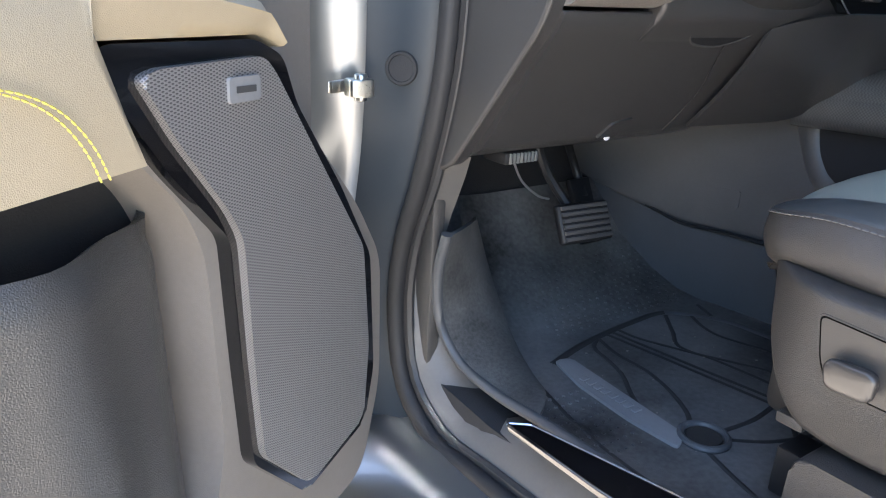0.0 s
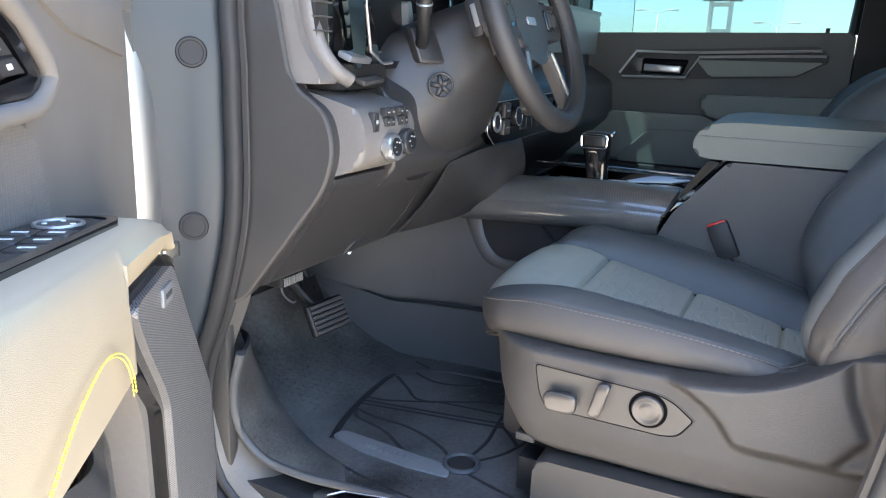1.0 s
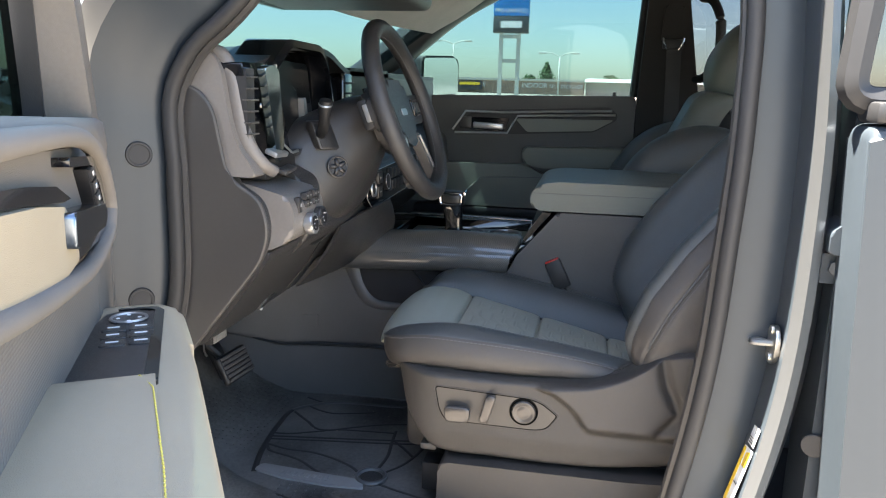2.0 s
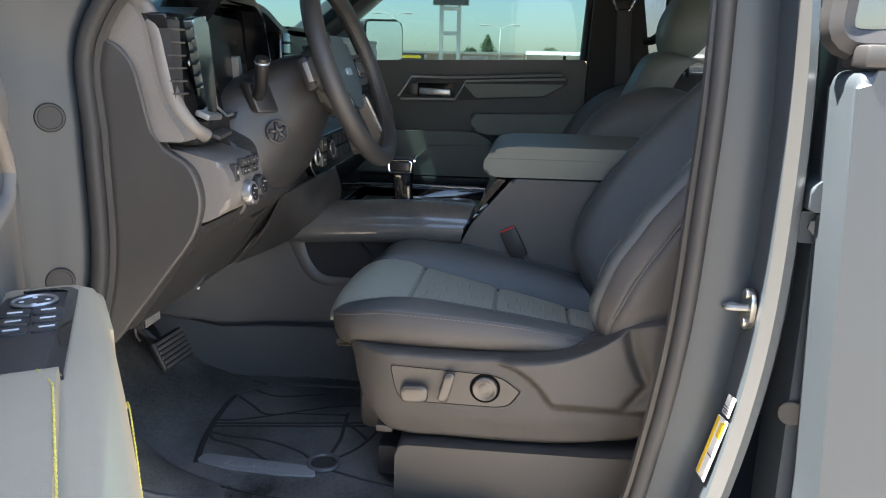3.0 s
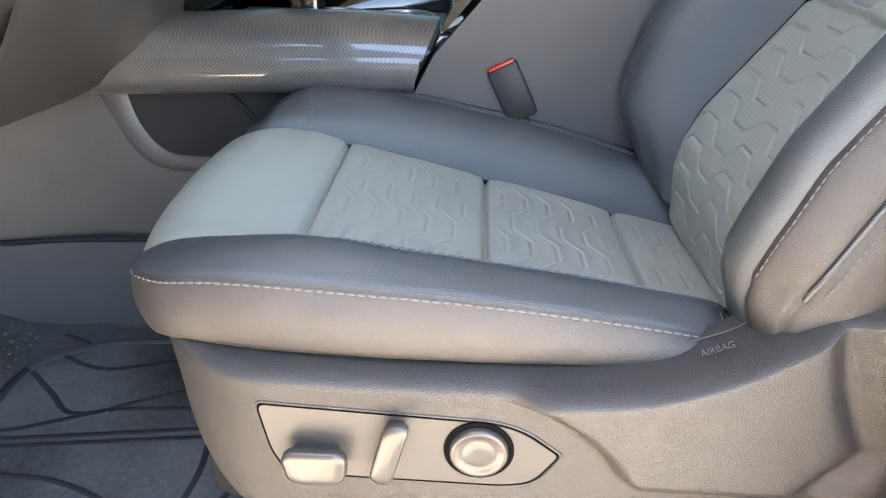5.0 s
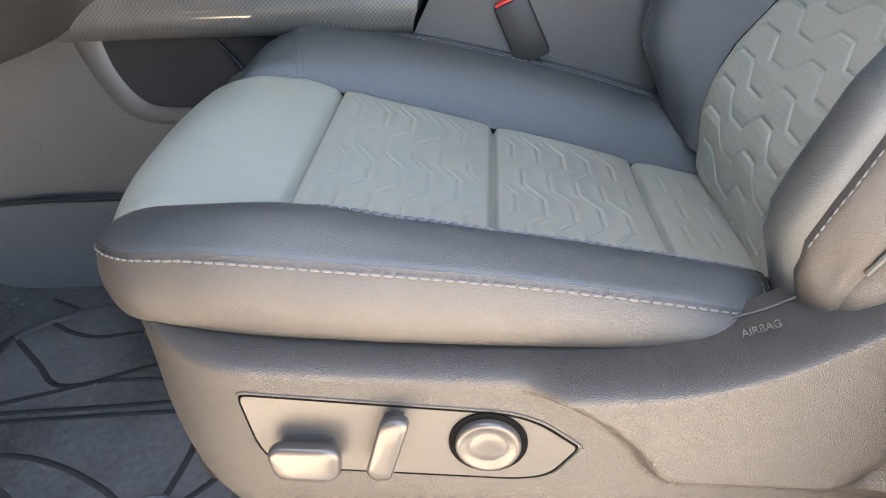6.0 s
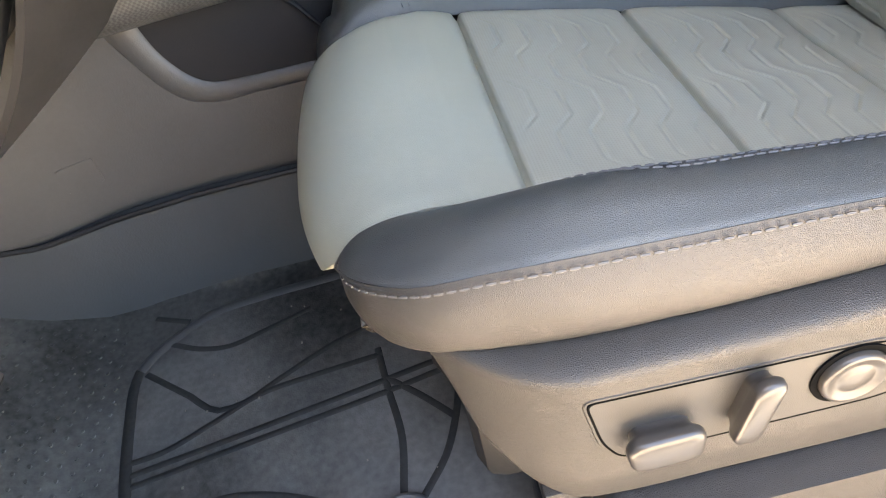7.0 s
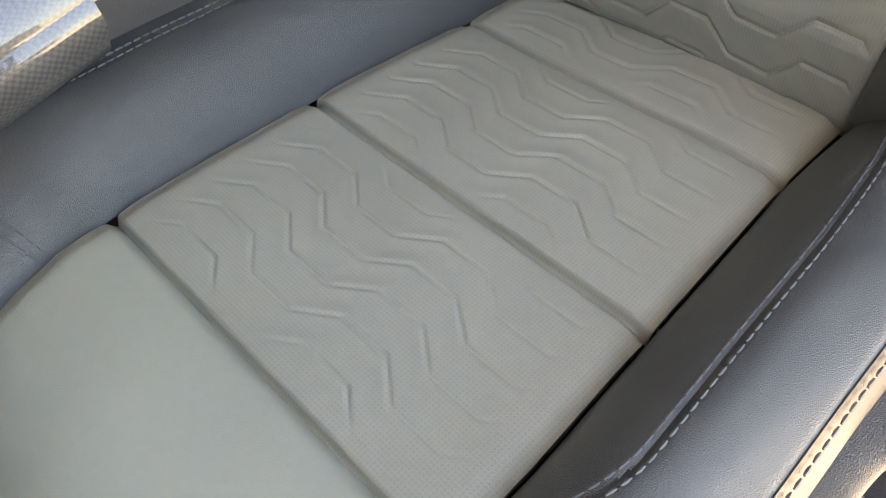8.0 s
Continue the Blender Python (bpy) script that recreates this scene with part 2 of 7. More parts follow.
# Paler copy of the taupe plastic, light on the cheek put into its colour.
M_CHEEK_LIT = mat("lit_taupe_plastic", (0.165, 0.152, 0.140), 0.38, bump=0.4, bscale=800, kind="leather")
# Gloss black trim given a pale teal colour for its reflection of sky.
M_BLADE = mat("teal_sheen_trim", (0.42, 0.50, 0.50), 0.10, metal=1.0, var=0.03)
M_MARK = mat("grey_symbol", (0.42, 0.42, 0.42), 0.6)
M_CARRED = mat("dark_blue_car_paint", (0.03, 0.05, 0.08), 0.25, coat=1.0, var=0.03)


# ---------------------------------------------------------------- mesh tools
def finish(bm, angle=38.0):
    bmesh.ops.remove_doubles(bm, verts=bm.verts, dist=1e-5)
    bmesh.ops.recalc_face_normals(bm, faces=bm.faces)
    for f in bm.faces:
        f.smooth = len(f.verts) < 5
    lim = radians(angle)
    for e in bm.edges:
        if len(e.link_faces) == 2 and e.calc_face_angle(0.0) > lim:
            e.smooth = False
    return bm


def thing(name, loc, label="", category="", group="", kind=""):
    ob = new(name)
    ob.empty_display_size = 0.05
    ob.location = loc
    return tagged(ob, label, category, group, kind)


def part(name, bm, material, parent=None, label="", angle=38.0):
    """Links a bmesh, given in world metres, as one mesh object under a thing or a part."""
    finish(bm, angle)
    me = bpy.data.meshes.new(name)
    bm.to_mesh(me)
    bm.free()
    me.materials.append(material)
    ob = new(name, me)
    if parent is not None:
        ob.parent = parent
        if parent.parent is None and parent.type == "EMPTY":
            ob.matrix_parent_inverse = Matrix.Translation(parent.location).inverted()
    if label:
        ob["label"] = label
    return ob


def solo(name, bm, material, label, category, group="", kind="", angle=38.0):
    return tagged(part(name, bm, material, None, "", angle), label, category, group, kind)


def YZ(p, q, h):
    return Vector((h, p, q))


def XZ(p, q, h):
    return Vector((p, h, q))


def XY(p, q, h):
    return Vector((p, q, h))


def fillet(pts, r, n=5):
    """Rounds the corners of a closed polygon."""
    out = []
    k = len(pts)
    for i in range(k):
        a, b, c = (Vector(pts[j % k]).to_2d() for j in (i - 1, i, i + 1))
        rr = r[i] if isinstance(r, (list, tuple)) else r
        d = min(rr, (a - b).length * 0.48, (c - b).length * 0.48)
        if d < 1e-5:
            out.append(tuple(b))
            continue
        p, q = b + (a - b).normalized() * d, b + (c - b).normalized() * d
        for s in range(n + 1):
            t = s / n
            out.append(tuple(p * (1 - t) ** 2 + b * 2 * t * (1 - t) + q * t * t))
    return out


def prism(pts, fn, a, b, bevel=0.0, seg=3, bm=None):
    """A polygon carried from height a to b of the mapping fn, with rounded rims."""
    bm = bm or bmesh.new()
    lo = [bm.verts.new(fn(p, q, a)) for p, q in pts]
    hi = [bm.verts.new(fn(p, q, b)) for p, q in pts]
    k = len(pts)
    f1, f2 = bm.faces.new(lo), bm.faces.new(hi[::-1])
    for i in range(k):
        bm.faces.new((lo[i], hi[i], hi[(i + 1) % k], lo[(i + 1) % k]))
    if bevel:
        es = list({e for f in (f1, f2) for e in f.edges})
        bmesh.ops.bevel(bm, geom=es, offset=bevel, segments=seg, profile=0.5, affect="EDGES", clamp_overlap=True)
    return bm


def loft(rings, closed=True, caps=True, bm=None, ring_closed=True):
    bm = bm or bmesh.new()
    rows = [[bm.verts.new(p) for p in r] for r in rings]
    k = len(rows[0])
    for a, b in zip(rows, rows[1:]):
        for i in range(k if ring_closed else k - 1):
            j = (i + 1) % k
            bm.faces.new((a[i], a[j], b[j], b[i]))
    if caps and ring_closed:
        bm.faces.new(rows[0][::-1])
        bm.faces.new(rows[-1])
    return bm


def sheet(pts, thick=0.004, bm=None):
    """A curved sheet from a grid of points, with thickness behind it."""
    bm = bm or bmesh.new()
    nu, nv = len(pts), len(pts[0])
    P = np.array([[list(p) for p in r] for r in pts], float)
    du, dv = np.gradient(P, axis=0), np.gradient(P, axis=1)
    nrm = np.cross(du, dv)
    nrm /= np.maximum(np.linalg.norm(nrm, axis=2, keepdims=True), 1e-9)
    Q = P - nrm * thick
    top = [[bm.verts.new(P[i, j]) for j in range(nv)] for i in range(nu)]
    bot = [[bm.verts.new(Q[i, j]) for j in range(nv)] for i in range(nu)]
    for i in range(nu - 1):
        for j in range(nv - 1):
            bm.faces.new((top[i][j], top[i + 1][j], top[i + 1][j + 1], top[i][j + 1]))
            bm.faces.new((bot[i][j], bot[i][j + 1], bot[i + 1][j + 1], bot[i + 1][j]))
    for i in range(nu - 1):
        for j in (0, nv - 1):
            bm.faces.new((top[i][j], bot[i][j], bot[i + 1][j], top[i + 1][j]))
    for j in range(nv - 1):
        for i in (0, nu - 1):
            bm.faces.new((top[i][j], top[i][j + 1], bot[i][j + 1], bot[i][j]))
    return bm


def curve_pts(pts, n):
    """n points along a smooth line through pts."""
    P = np.array([list(p) for p in pts], float)
    d = np.concatenate([[0], np.cumsum(np.linalg.norm(np.diff(P, axis=0), axis=1))])
    m = np.gradient(P, d, axis=0)
    out = []
    for s in np.linspace(0, d[-1], n):
        i = min(max(int(np.searchsorted(d, s)) - 1, 0), len(P) - 2)
        h = d[i + 1] - d[i]
        t = (s - d[i]) / h
        out.append(P[i] * (2 * t**3 - 3 * t**2 + 1) + m[i] * h * (t**3 - 2 * t**2 + t) + P[i + 1] * (-2 * t**3 + 3 * t**2) + m[i + 1] * h * (t**3 - t**2))
    return [Vector(p) for p in out]


def tube(path, r, n=8, closed=False, bm=None, flat=1.0, up=None):
    """A round (or flattened) bar along a path; r may be a list."""
    path = [Vector(p) for p in path]
    k = len(path)
    rings = []
    ref = Vector(up) if up else Vector((0.13, 0.21, 0.97)).normalized()
    for i, p in enumerate(path):
        a = path[(i - 1) % k] if closed or i else p
        b = path[(i + 1) % k] if closed or i < k - 1 else p
        t = (b - a).normalized()
        s = t.cross(ref)
        s = s.normalized() if s.length > 1e-4 else t.orthogonal().normalized()
        u = s.cross(t).normalized()
        rr = r[i] if isinstance(r, (list, tuple)) else r
        rings.append([p + s * math.cos(2 * math.pi * j / n) * rr + u * math.sin(2 * math.pi * j / n) * rr * flat for j in range(n)])
    if closed:
        rings.append(rings[0])
        return loft(rings, caps=False, bm=bm)
    return loft(rings, bm=bm)


def disc(c, axis, r, h, n=32, bevel=0.0, bm=None):
    """A round button at c, rising h along axis."""
    axis = Vector(axis).normalized()
    s = axis.orthogonal().normalized()
    u = axis.cross(s)
    fn = lambda p, q, k: Vector(c) + s * p + u * q + axis * k
    return prism([(r * math.cos(2 * math.pi * i / n), r * math.sin(2 * math.pi * i / n)) for i in range(n)], fn, 0, h, bevel, 2, bm)


def torus(c, axis, R, r, n=48, m=10, bm=None):
    axis = Vector(axis).normalized()
    s = axis.orthogonal().normalized()
    u = axis.cross(s)
    path = [Vector(c) + s * R * math.cos(2 * math.pi * i / n) + u * R * math.sin(2 * math.pi * i / n) for i in range(n)]
    return tube(path, r, m, True, bm, up=axis)


def box(x0, x1, y0, y1, z0, z1, bevel=0.0, seg=2, bm=None):
    bm = bm or bmesh.new()
    g = bmesh.ops.create_cube(bm, size=1.0, matrix=Matrix.Translation(((x0 + x1) / 2, (y0 + y1) / 2, (z0 + z1) / 2)) @ Matrix.Diagonal((abs(x1 - x0), abs(y1 - y0), abs(z1 - z0), 1)))
    if bevel:
        es = list({e for v in g["verts"] for e in v.link_edges})
        bmesh.ops.bevel(bm, geom=es, offset=bevel, segments=seg, profile=0.5, affect="EDGES", clamp_overlap=True)
    return bm


def obox(c, ax, ay, az, sx, sy, sz, bevel=0.0, seg=2, bm=None):
    """A box round c with half lengths sx, sy, sz along the given axes."""
    ax, ay, az = (Vector(v).normalized() for v in (ax, ay, az))
    own = bmesh.new()
    box(-sx, sx, -sy, sy, -sz, sz, bevel, seg, own)
    R = Matrix((ax, ay, az)).transposed().to_4x4()
    bmesh.ops.transform(own, matrix=Matrix.Translation(c) @ R, verts=own.verts)
    if bm is None:
        return own
    me = bpy.data.meshes.new("tmp")
    own.to_mesh(me)
    bm.from_mesh(me)
    own.free()
    bpy.data.meshes.remove(me)
    return bm


def stitches(path, step=0.0065, length=0.0042, r=0.0009, lift=(0, 0, 0), bm=None):
    """A row of single stitches along a path."""
    bm = bm or bmesh.new()
    P = np.array([list(p) for p in path])
    d = np.concatenate([[0], np.cumsum(np.linalg.norm(np.diff(P, axis=0), axis=1))])
    at = lambda s: Vector([np.interp(s, d, P[:, k]) for k in range(3)]) + Vector(lift)
    s = 0.0
    while s + length < d[-1]:
        a, b = at(s), at(s + length)
        tube([a, a.lerp(b, 0.5) + Vector(lift) * 0.5, b], [r * 0.6, r, r * 0.6], 5, bm=bm)
        s += step
    return bm


def smooth01(t):
    t = min(1.0, max(0.0, t))
    return t * t * (3 - 2 * t)


# ---------------------------------------------------------------- outside
def ground_sheet():
    bm = bmesh.new()
    n = 60
    r = [3.0 * 1.13 ** i for i in range(n)]
    rows = [[Vector((R * math.cos(2 * math.pi * k / 48), R * math.sin(2 * math.pi * k / 48), 0)) for k in range(48)] for R in r]
    loft(rows, caps=False, bm=bm)
    bm.faces.new([bm.verts.new(p) for p in rows[0]])
    return bm


solo("ground", ground_sheet(), M_ASPHALT, "sunlit pale concrete car park reaching the horizon", "ground", kind="structure")

# ---------------------------------------------------------------- cab shell
# door opening outline in the plane of the body side: front pillar, sill, rear pillar
OPEN = [(0.38, 1.66), (0.50, 1.53), (0.555, 1.485), (0.595, 1.42), (0.60, 1.28), (0.61, 1.05), (0.645, 0.92), (0.69, 0.80), (0.70, 0.70),
        (0.665, 0.585), (0.60, 0.545), (0.48, 0.545), (0.30, 0.555), (0.10, 0.56), (-0.10, 0.57), (-0.19, 0.60), (-0.235, 0.70), (-0.265, 0.84), (-0.29, 1.02),
        (-0.30, 1.21), (-0.305, 1.40), (-0.29, 1.62), (-0.25, 1.74), (-0.10, 1.80), (0.10, 1.80), (0.26, 1.75)]
OPEN_S = [p.to_2d() for p in curve_pts([(a, b, 0) for a, b in OPEN + OPEN[:1]], 121)[:-1]]
OC = Vector((0.15, 1.12))


def grow(p, d):
    v = (p - OC)
    return p + v.normalized() * d


strip = thing("door_opening_seal", (-0.83, 0.15, 0.55), "black rubber weatherstrip round the open front door", "door seal")
part("seal_bulb", tube([Vector((-0.838, *p)) for p in OPEN_S], 0.013, 10, True, up=(1, 0, 0)), M_RUBBER, strip)
part("seal_lip", tube([Vector((-0.822, *grow(p, -0.012))) for p in OPEN_S], 0.009, 8, True, up=(1, 0, 0)), M_PLASTIC, strip, "grey inner finishing lip")

cab = thing("truck_cab", (0, -0.4, 0.5), "silver metallic crew cab pickup truck body", "truck")
# jamb: metal ring outside the seal; shallow at the front pillar, stepped at the rear one
JA = [(-0.79, 0.002), (-0.822, 0.010), (-0.850, 0.028), (-0.866, 0.050), (-0.892, 0.074), (-0.928, 0.096), (-0.950, 0.125), (-0.90, 0.145), (-0.80, 0.12)]
JB = [(-0.79, 0.002), (-0.826, 0.010), (-0.834, 0.050), (-0.826, 0.085), (-0.866, 0.086), (-0.900, 0.084), (-0.928, 0.092), (-0.92, 0.106), (-0.85, 0.135)]
rings = []
for p in OPEN_S:
    w = min(1.0, max(0.0, (p.x + 0.20) / 0.45))
    w = w * w * (3 - 2 * w)
    rings.append([Vector((a[0] * w + b[0] * (1 - w), *grow(p, a[1] * w + b[1] * (1 - w)))) for a, b in zip(JA, JB)])
rings.append(rings[0])
# One painted ring, split into a shaded inner and a brighter outer copy.
part("door_jamb", loft([r[:6] for r in rings], caps=False, ring_closed=False), M_PAINT_SHADED, cab, "painted metal door jamb", 30)
part("door_frame_outer", loft([r[5:] for r in rings], caps=False, ring_closed=False), M_PAINT, cab, "silver painted body edge", 30)
# front pillar and fender side
fend = fillet([(0.74, 0.42), (1.25, 0.45), (1.25, 1.36), (0.80, 1.40), (0.72, 1.37), (0.735, 1.0), (0.80, 0.80), (0.79, 0.62)], 0.05)
part("hinge_pillar", prism(fend, YZ, -0.983, -0.90, 0.012), M_PAINT_SHADED, cab)
part("fender", prism([(a - 0.006, b) for a, b in fend], YZ, -1.008, -0.986, 0.005), M_PAINT, cab)
flange = curve_pts([(0.668, 0.50, 0), (0.700, 0.60, 0), (0.732, 0.72, 0), (0.712, 0.84, 0), (0.690, 0.95, 0), (0.680, 1.10, 0), (0.682, 1.25, 0), (0.690, 1.38, 0)], 30)
part("wing_flange", loft([[Vector((-0.905, p.x, p.y)), Vector((-0.925, p.x + 0.004, p.y)), Vector((-0.965, p.x + 0.030, p.y)), Vector((-0.992, p.x + 0.055, p.y)), Vector((-0.998, p.x + 0.075, p.y))] for p in flange], caps=False, ring_closed=False), M_PAINT, cab, "silver painted return of the front wing", 60)
# rear door, closed, behind the pillar
rdoor = fillet([(-0.415, 1.40), (-0.43, 1.10), (-0.445, 0.85), (-0.45, 0.50), (-1.35, 0.50), (-1.40, 1.40)], 0.02)
# Rear door wears the shaded paint copy, to tone down sun on it.
part("rear_door", prism(rdoor, YZ, -1.005, -0.915, 0.014), M_PAINT_SHADED, cab)
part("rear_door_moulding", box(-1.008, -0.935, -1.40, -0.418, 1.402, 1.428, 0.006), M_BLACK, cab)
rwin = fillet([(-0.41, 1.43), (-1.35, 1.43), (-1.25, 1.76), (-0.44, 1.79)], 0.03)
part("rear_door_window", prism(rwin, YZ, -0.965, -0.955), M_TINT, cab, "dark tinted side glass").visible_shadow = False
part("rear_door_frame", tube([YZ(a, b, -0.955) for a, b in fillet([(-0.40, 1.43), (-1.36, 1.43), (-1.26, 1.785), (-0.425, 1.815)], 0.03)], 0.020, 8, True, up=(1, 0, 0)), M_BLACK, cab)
part("pillar_gap", box(-0.90, -0.80, -0.56, -0.43, 0.50, 1.80), M_PAINT_SHADED, cab)
HG = part("rear_door_hinge", prism(fillet([(-0.41, 1.225), (-0.41, 1.255), (-0.455, 1.290), (-0.47, 1.225)], 0.006), YZ, -0.93, -0.868, 0.004), M_PAINT_SHADED, cab, "painted rear door hinge")
part("hinge_plate", prism(fillet([(-0.405, 1.18), (-0.405, 1.222), (-0.46, 1.222), (-0.46, 1.18)], 0.006), YZ, -0.906, -0.90, 0.002), M_PAINT_SHADED, HG)
part("hinge_bolt", disc((-0.906, -0.43, 1.203), (-1, 0.3, 0), 0.011, 0.008, 6, 0.001), M_PAINT_SHADED, HG)
part("pillar_plug", disc((-0.90, -0.435, 0.937), (-1, 0.3, 0), 0.018, 0.006, 24, 0.002), M_RUBBER, cab)
part("rocker", prism(fillet([(-0.80, 0.56), (-0.90, 0.53), (-0.99, 0.47), (-1.0, 0.40), (-0.93, 0.34), (-0.80, 0.36)], 0.02), XZ, -1.35, 0.80), M_PAINT, cab)
# roof, windscreen pillars, back wall
roofp = fillet([(-0.80, 1.84), (-0.60, 1.90), (0.60, 1.90), (0.80, 1.84), (0.80, 1.88), (0.60, 1.945), (-0.60, 1.945), (-0.80, 1.88)], 0.02)
part("roof", prism(roofp, XZ, -1.50, 0.30), M_PAINT, cab)
solo("headliner", prism([(-0.79, 1.80), (0.79, 1.80), (0.79, 1.835), (0.60, 1.885), (-0.60, 1.885), (-0.79, 1.835)], XZ, -1.48, 0.28), M_HEAD, "pale grey cloth headliner under the roof", "headliner", kind="structure")
for s in (-1, 1):
    part("windscreen_pillar", tube(curve_pts([(s * 0.79, 0.20, 1.84), (s * 0.79, 0.45, 1.70), (s * 0.80, 0.61, 1.575), (s * 0.84, 0.88, 1.38)], 16), 0.055 if s < 0 else 0.078, 12, flat=0.75), M_PLASTIC, cab, "dark pillar trim")
    part("roof_rail", tube([(s * 0.80, 0.25, 1.83), (s * 0.81, -0.4, 1.85), (s * 0.80, -1.45, 1.83)], 0.04, 10), M_PAINT, cab)
part("back_wall", box(-0.80, 0.80, -1.52, -1.48, 0.55, 1.40), M_PLASTIC, cab)
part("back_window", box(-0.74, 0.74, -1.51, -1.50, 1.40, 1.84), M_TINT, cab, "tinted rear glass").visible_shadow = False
part("windscreen", sheet([[Vector((x, 0.30 + 0.62 * t - 0.10 * (x / 0.8) ** 2, 1.83 - 0.43 * t)) for t in np.linspace(0, 1, 8)] for x in np.linspace(-0.78, 0.78, 12)], 0.005), M_GLASS, cab, "clear windscreen, darkened to dim the sky")
# Unseen header, drawn down the screen to keep sun off the seat.
part("windscreen_header", sheet([[Vector((x, 0.24 + 0.36 * t - 0.10 * (x / 0.8) ** 2, 1.865 - 0.225 * t)) for t in np.linspace(0, 1, 6)] for x in np.linspace(-0.79, 0.79, 14)], 0.03), M_HEAD, cab, "pale header over the windscreen, lengthened to block sun")
part("bonnet", prism(fillet([(-0.95, 1.30), (-0.86, 1.40), (0, 1.45), (0.86, 1.40), (0.95, 1.30), (0.95, 0.6), (-0.95, 0.6)], 0.04), XZ, 0.98, 2.3, 0.05), M_PAINT, cab, "silver bonnet")
# right side: fixed pillar between the doors, rear door area, and body side below the belt
part("right_body_side", box(0.86, 0.99, -1.5, 0.95, 0.45, 1.36, 0.02), M_PAINT, cab)
part("right_centre_pillar", prism(fillet([(-0.238, 0.60), (-0.238, 1.42), (-0.255, 1.84), (-0.37, 1.84), (-0.44, 1.42), (-0.46, 0.60)], 0.02), YZ, 0.755, 0.845, 0.015), M_DEEP, cab, "dark centre pillar trim")
part("right_rear_panel", box(0.77, 0.86, -1.5, -0.36, 0.55, 1.38, 0.02), M_PLASTIC, cab)
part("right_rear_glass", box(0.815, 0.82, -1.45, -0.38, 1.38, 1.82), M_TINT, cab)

# floor
fl = [(-1.48, 0.60), (0.52, 0.595), (0.66, 0.605), (0.80, 0.68), (0.97, 0.90), (0.97, 0.80), (0.84, 0.56), (-1.48, 0.56)]
solo("floor", prism(fl, YZ, -0.80, 0.80), M_CARPET, "black carpet on the cab floor", "floor", kind="structure")
part("bulkhead", box(-0.84, 0.84, 0.95, 1.0, 0.55, 1.42), M_BLACK, cab)

# sill with scuff plate
sill = thing("door_sill", (-0.79, 0.2, 0.55), "charcoal plastic door sill trim with scuff plate", "door sill")
rows = []
for p in [q for q in OPEN_S if q.y < 0.95 and q.x > -0.06]:
    f = min(1.0, max(0.0, (0.60 - p.x) / 0.08)) if p.y < 0.72 else 0.0
    ins = [(-0.832, -0.006), (-0.818, -0.022), (-0.795, -0.040 - 0.03 * f), (-0.765, -0.052 - 0.03 * f), (-0.748, -0.056 - 0.018 * f), (-0.742, -0.036)]
    up = smooth01((p.y - 0.62) / 0.16)
    rows.append([Vector((x + (0.0 if k < 2 else -0.030 * up * (k - 1) / 4), *grow(p, d * (1 - 0.80 * up)))) for k, (x, d) in enumerate(ins)])
part("sill_cover", loft(rows, caps=False, ring_closed=False), M_SILL, sill, "charcoal plastic kick and sill trim", 50)
part("side_wall", box(-0.81, -0.787, 0.655, 0.96, 0.58, 1.10, 0.006), M_PLASTIC_L, sill)
part("scuff_plate", prism(fillet([(-0.826, 0.455), (-0.80, 0.435), (-0.752, 0.24), (-0.752, 0.10), (-0.80, 0.10), (-0.822, 0.30)], 0.006), XY, 0.634, 0.6425, 0.001), M_GLOSS, sill, "black scuff plate with a bright edge")
part("scuff_edge", tube([XY(a, b, 0.6425) for a, b in fillet([(-0.826, 0.455), (-0.80, 0.435), (-0.752, 0.24), (-0.752, 0.10), (-0.80, 0.10), (-0.822, 0.30)], 0.006)], 0.0018, 6, True), M_CHROME, sill)

# pillar fittings
for z in (1.043, 1.293):
    p = min((q for q in OPEN_S if q.x > 0.5), key=lambda q: abs(grow(q, 0.05).y - z))
    c = Vector((-0.867, *grow(p, 0.049)))
    nn = Vector((-0.75, -0.62, 0.0)).normalized()
    pl = disc(c - nn * 0.004, nn, 0.0205, 0.007, 28, 0.002)
    torus(c + nn * 0.002, nn, 0.0185, 0.003, 28, 6, pl)
    solo("jamb_plug", pl, M_RUBBER, "round black rubber plug in the painted jamb", "plug", group="jamb plugs")

# ---------------------------------------------------------------- driver's seat
SEAT = thing("driver_seat", (-0.43, 0.0, 0.62), "charcoal and grey-green leather driver's seat with power controls", "car seat")
# height of the cushion along its two edges, and the edges' places
OUT_Y, OUT_Z = [-0.30, -0.21, -0.157, 0.0, 0.10, 0.164, 0.20, 0.235, 0.265, 0.285, 0.33], [0.868, 0.879, 0.887, 0.914, 0.934, 0.949, 0.955, 0.958, 0.958, 0.958, 0.958]
INB_Y, INB_Z = [-0.30, -0.222, -0.154, 0.0, 0.10, 0.164, 0.20, 0.23, 0.26, 0.285, 0.33], [0.850, 0.860, 0.873, 0.908, 0.932, 0.951, 0.965, 0.971, 0.972, 0.972, 0.972]


def x_out(y):
    return float(np.interp(y, [-0.25, -0.16, 0.0, 0.10, 0.20, 0.24, 0.275, 0.30], [-0.565, -0.561, -0.567, -0.572, -0.574, -0.572, -0.567, -0.578]))


def x_inb(y):
    return float(np.interp(y, [-0.235, -0.154, -0.05, 0.0, 0.10, 0.165, 0.21, 0.24, 0.27], [-0.278, -0.270, -0.265, -0.264, -0.269, -0.277, -0.293, -0.303, -0.312]))


def z_in(x, y):
    u = smooth01((x - x_out(y)) / 0.26)
    return float(np.interp(y, OUT_Y, OUT_Z)) * (1 - u) + float(np.interp(y, INB_Y, INB_Z)) * u


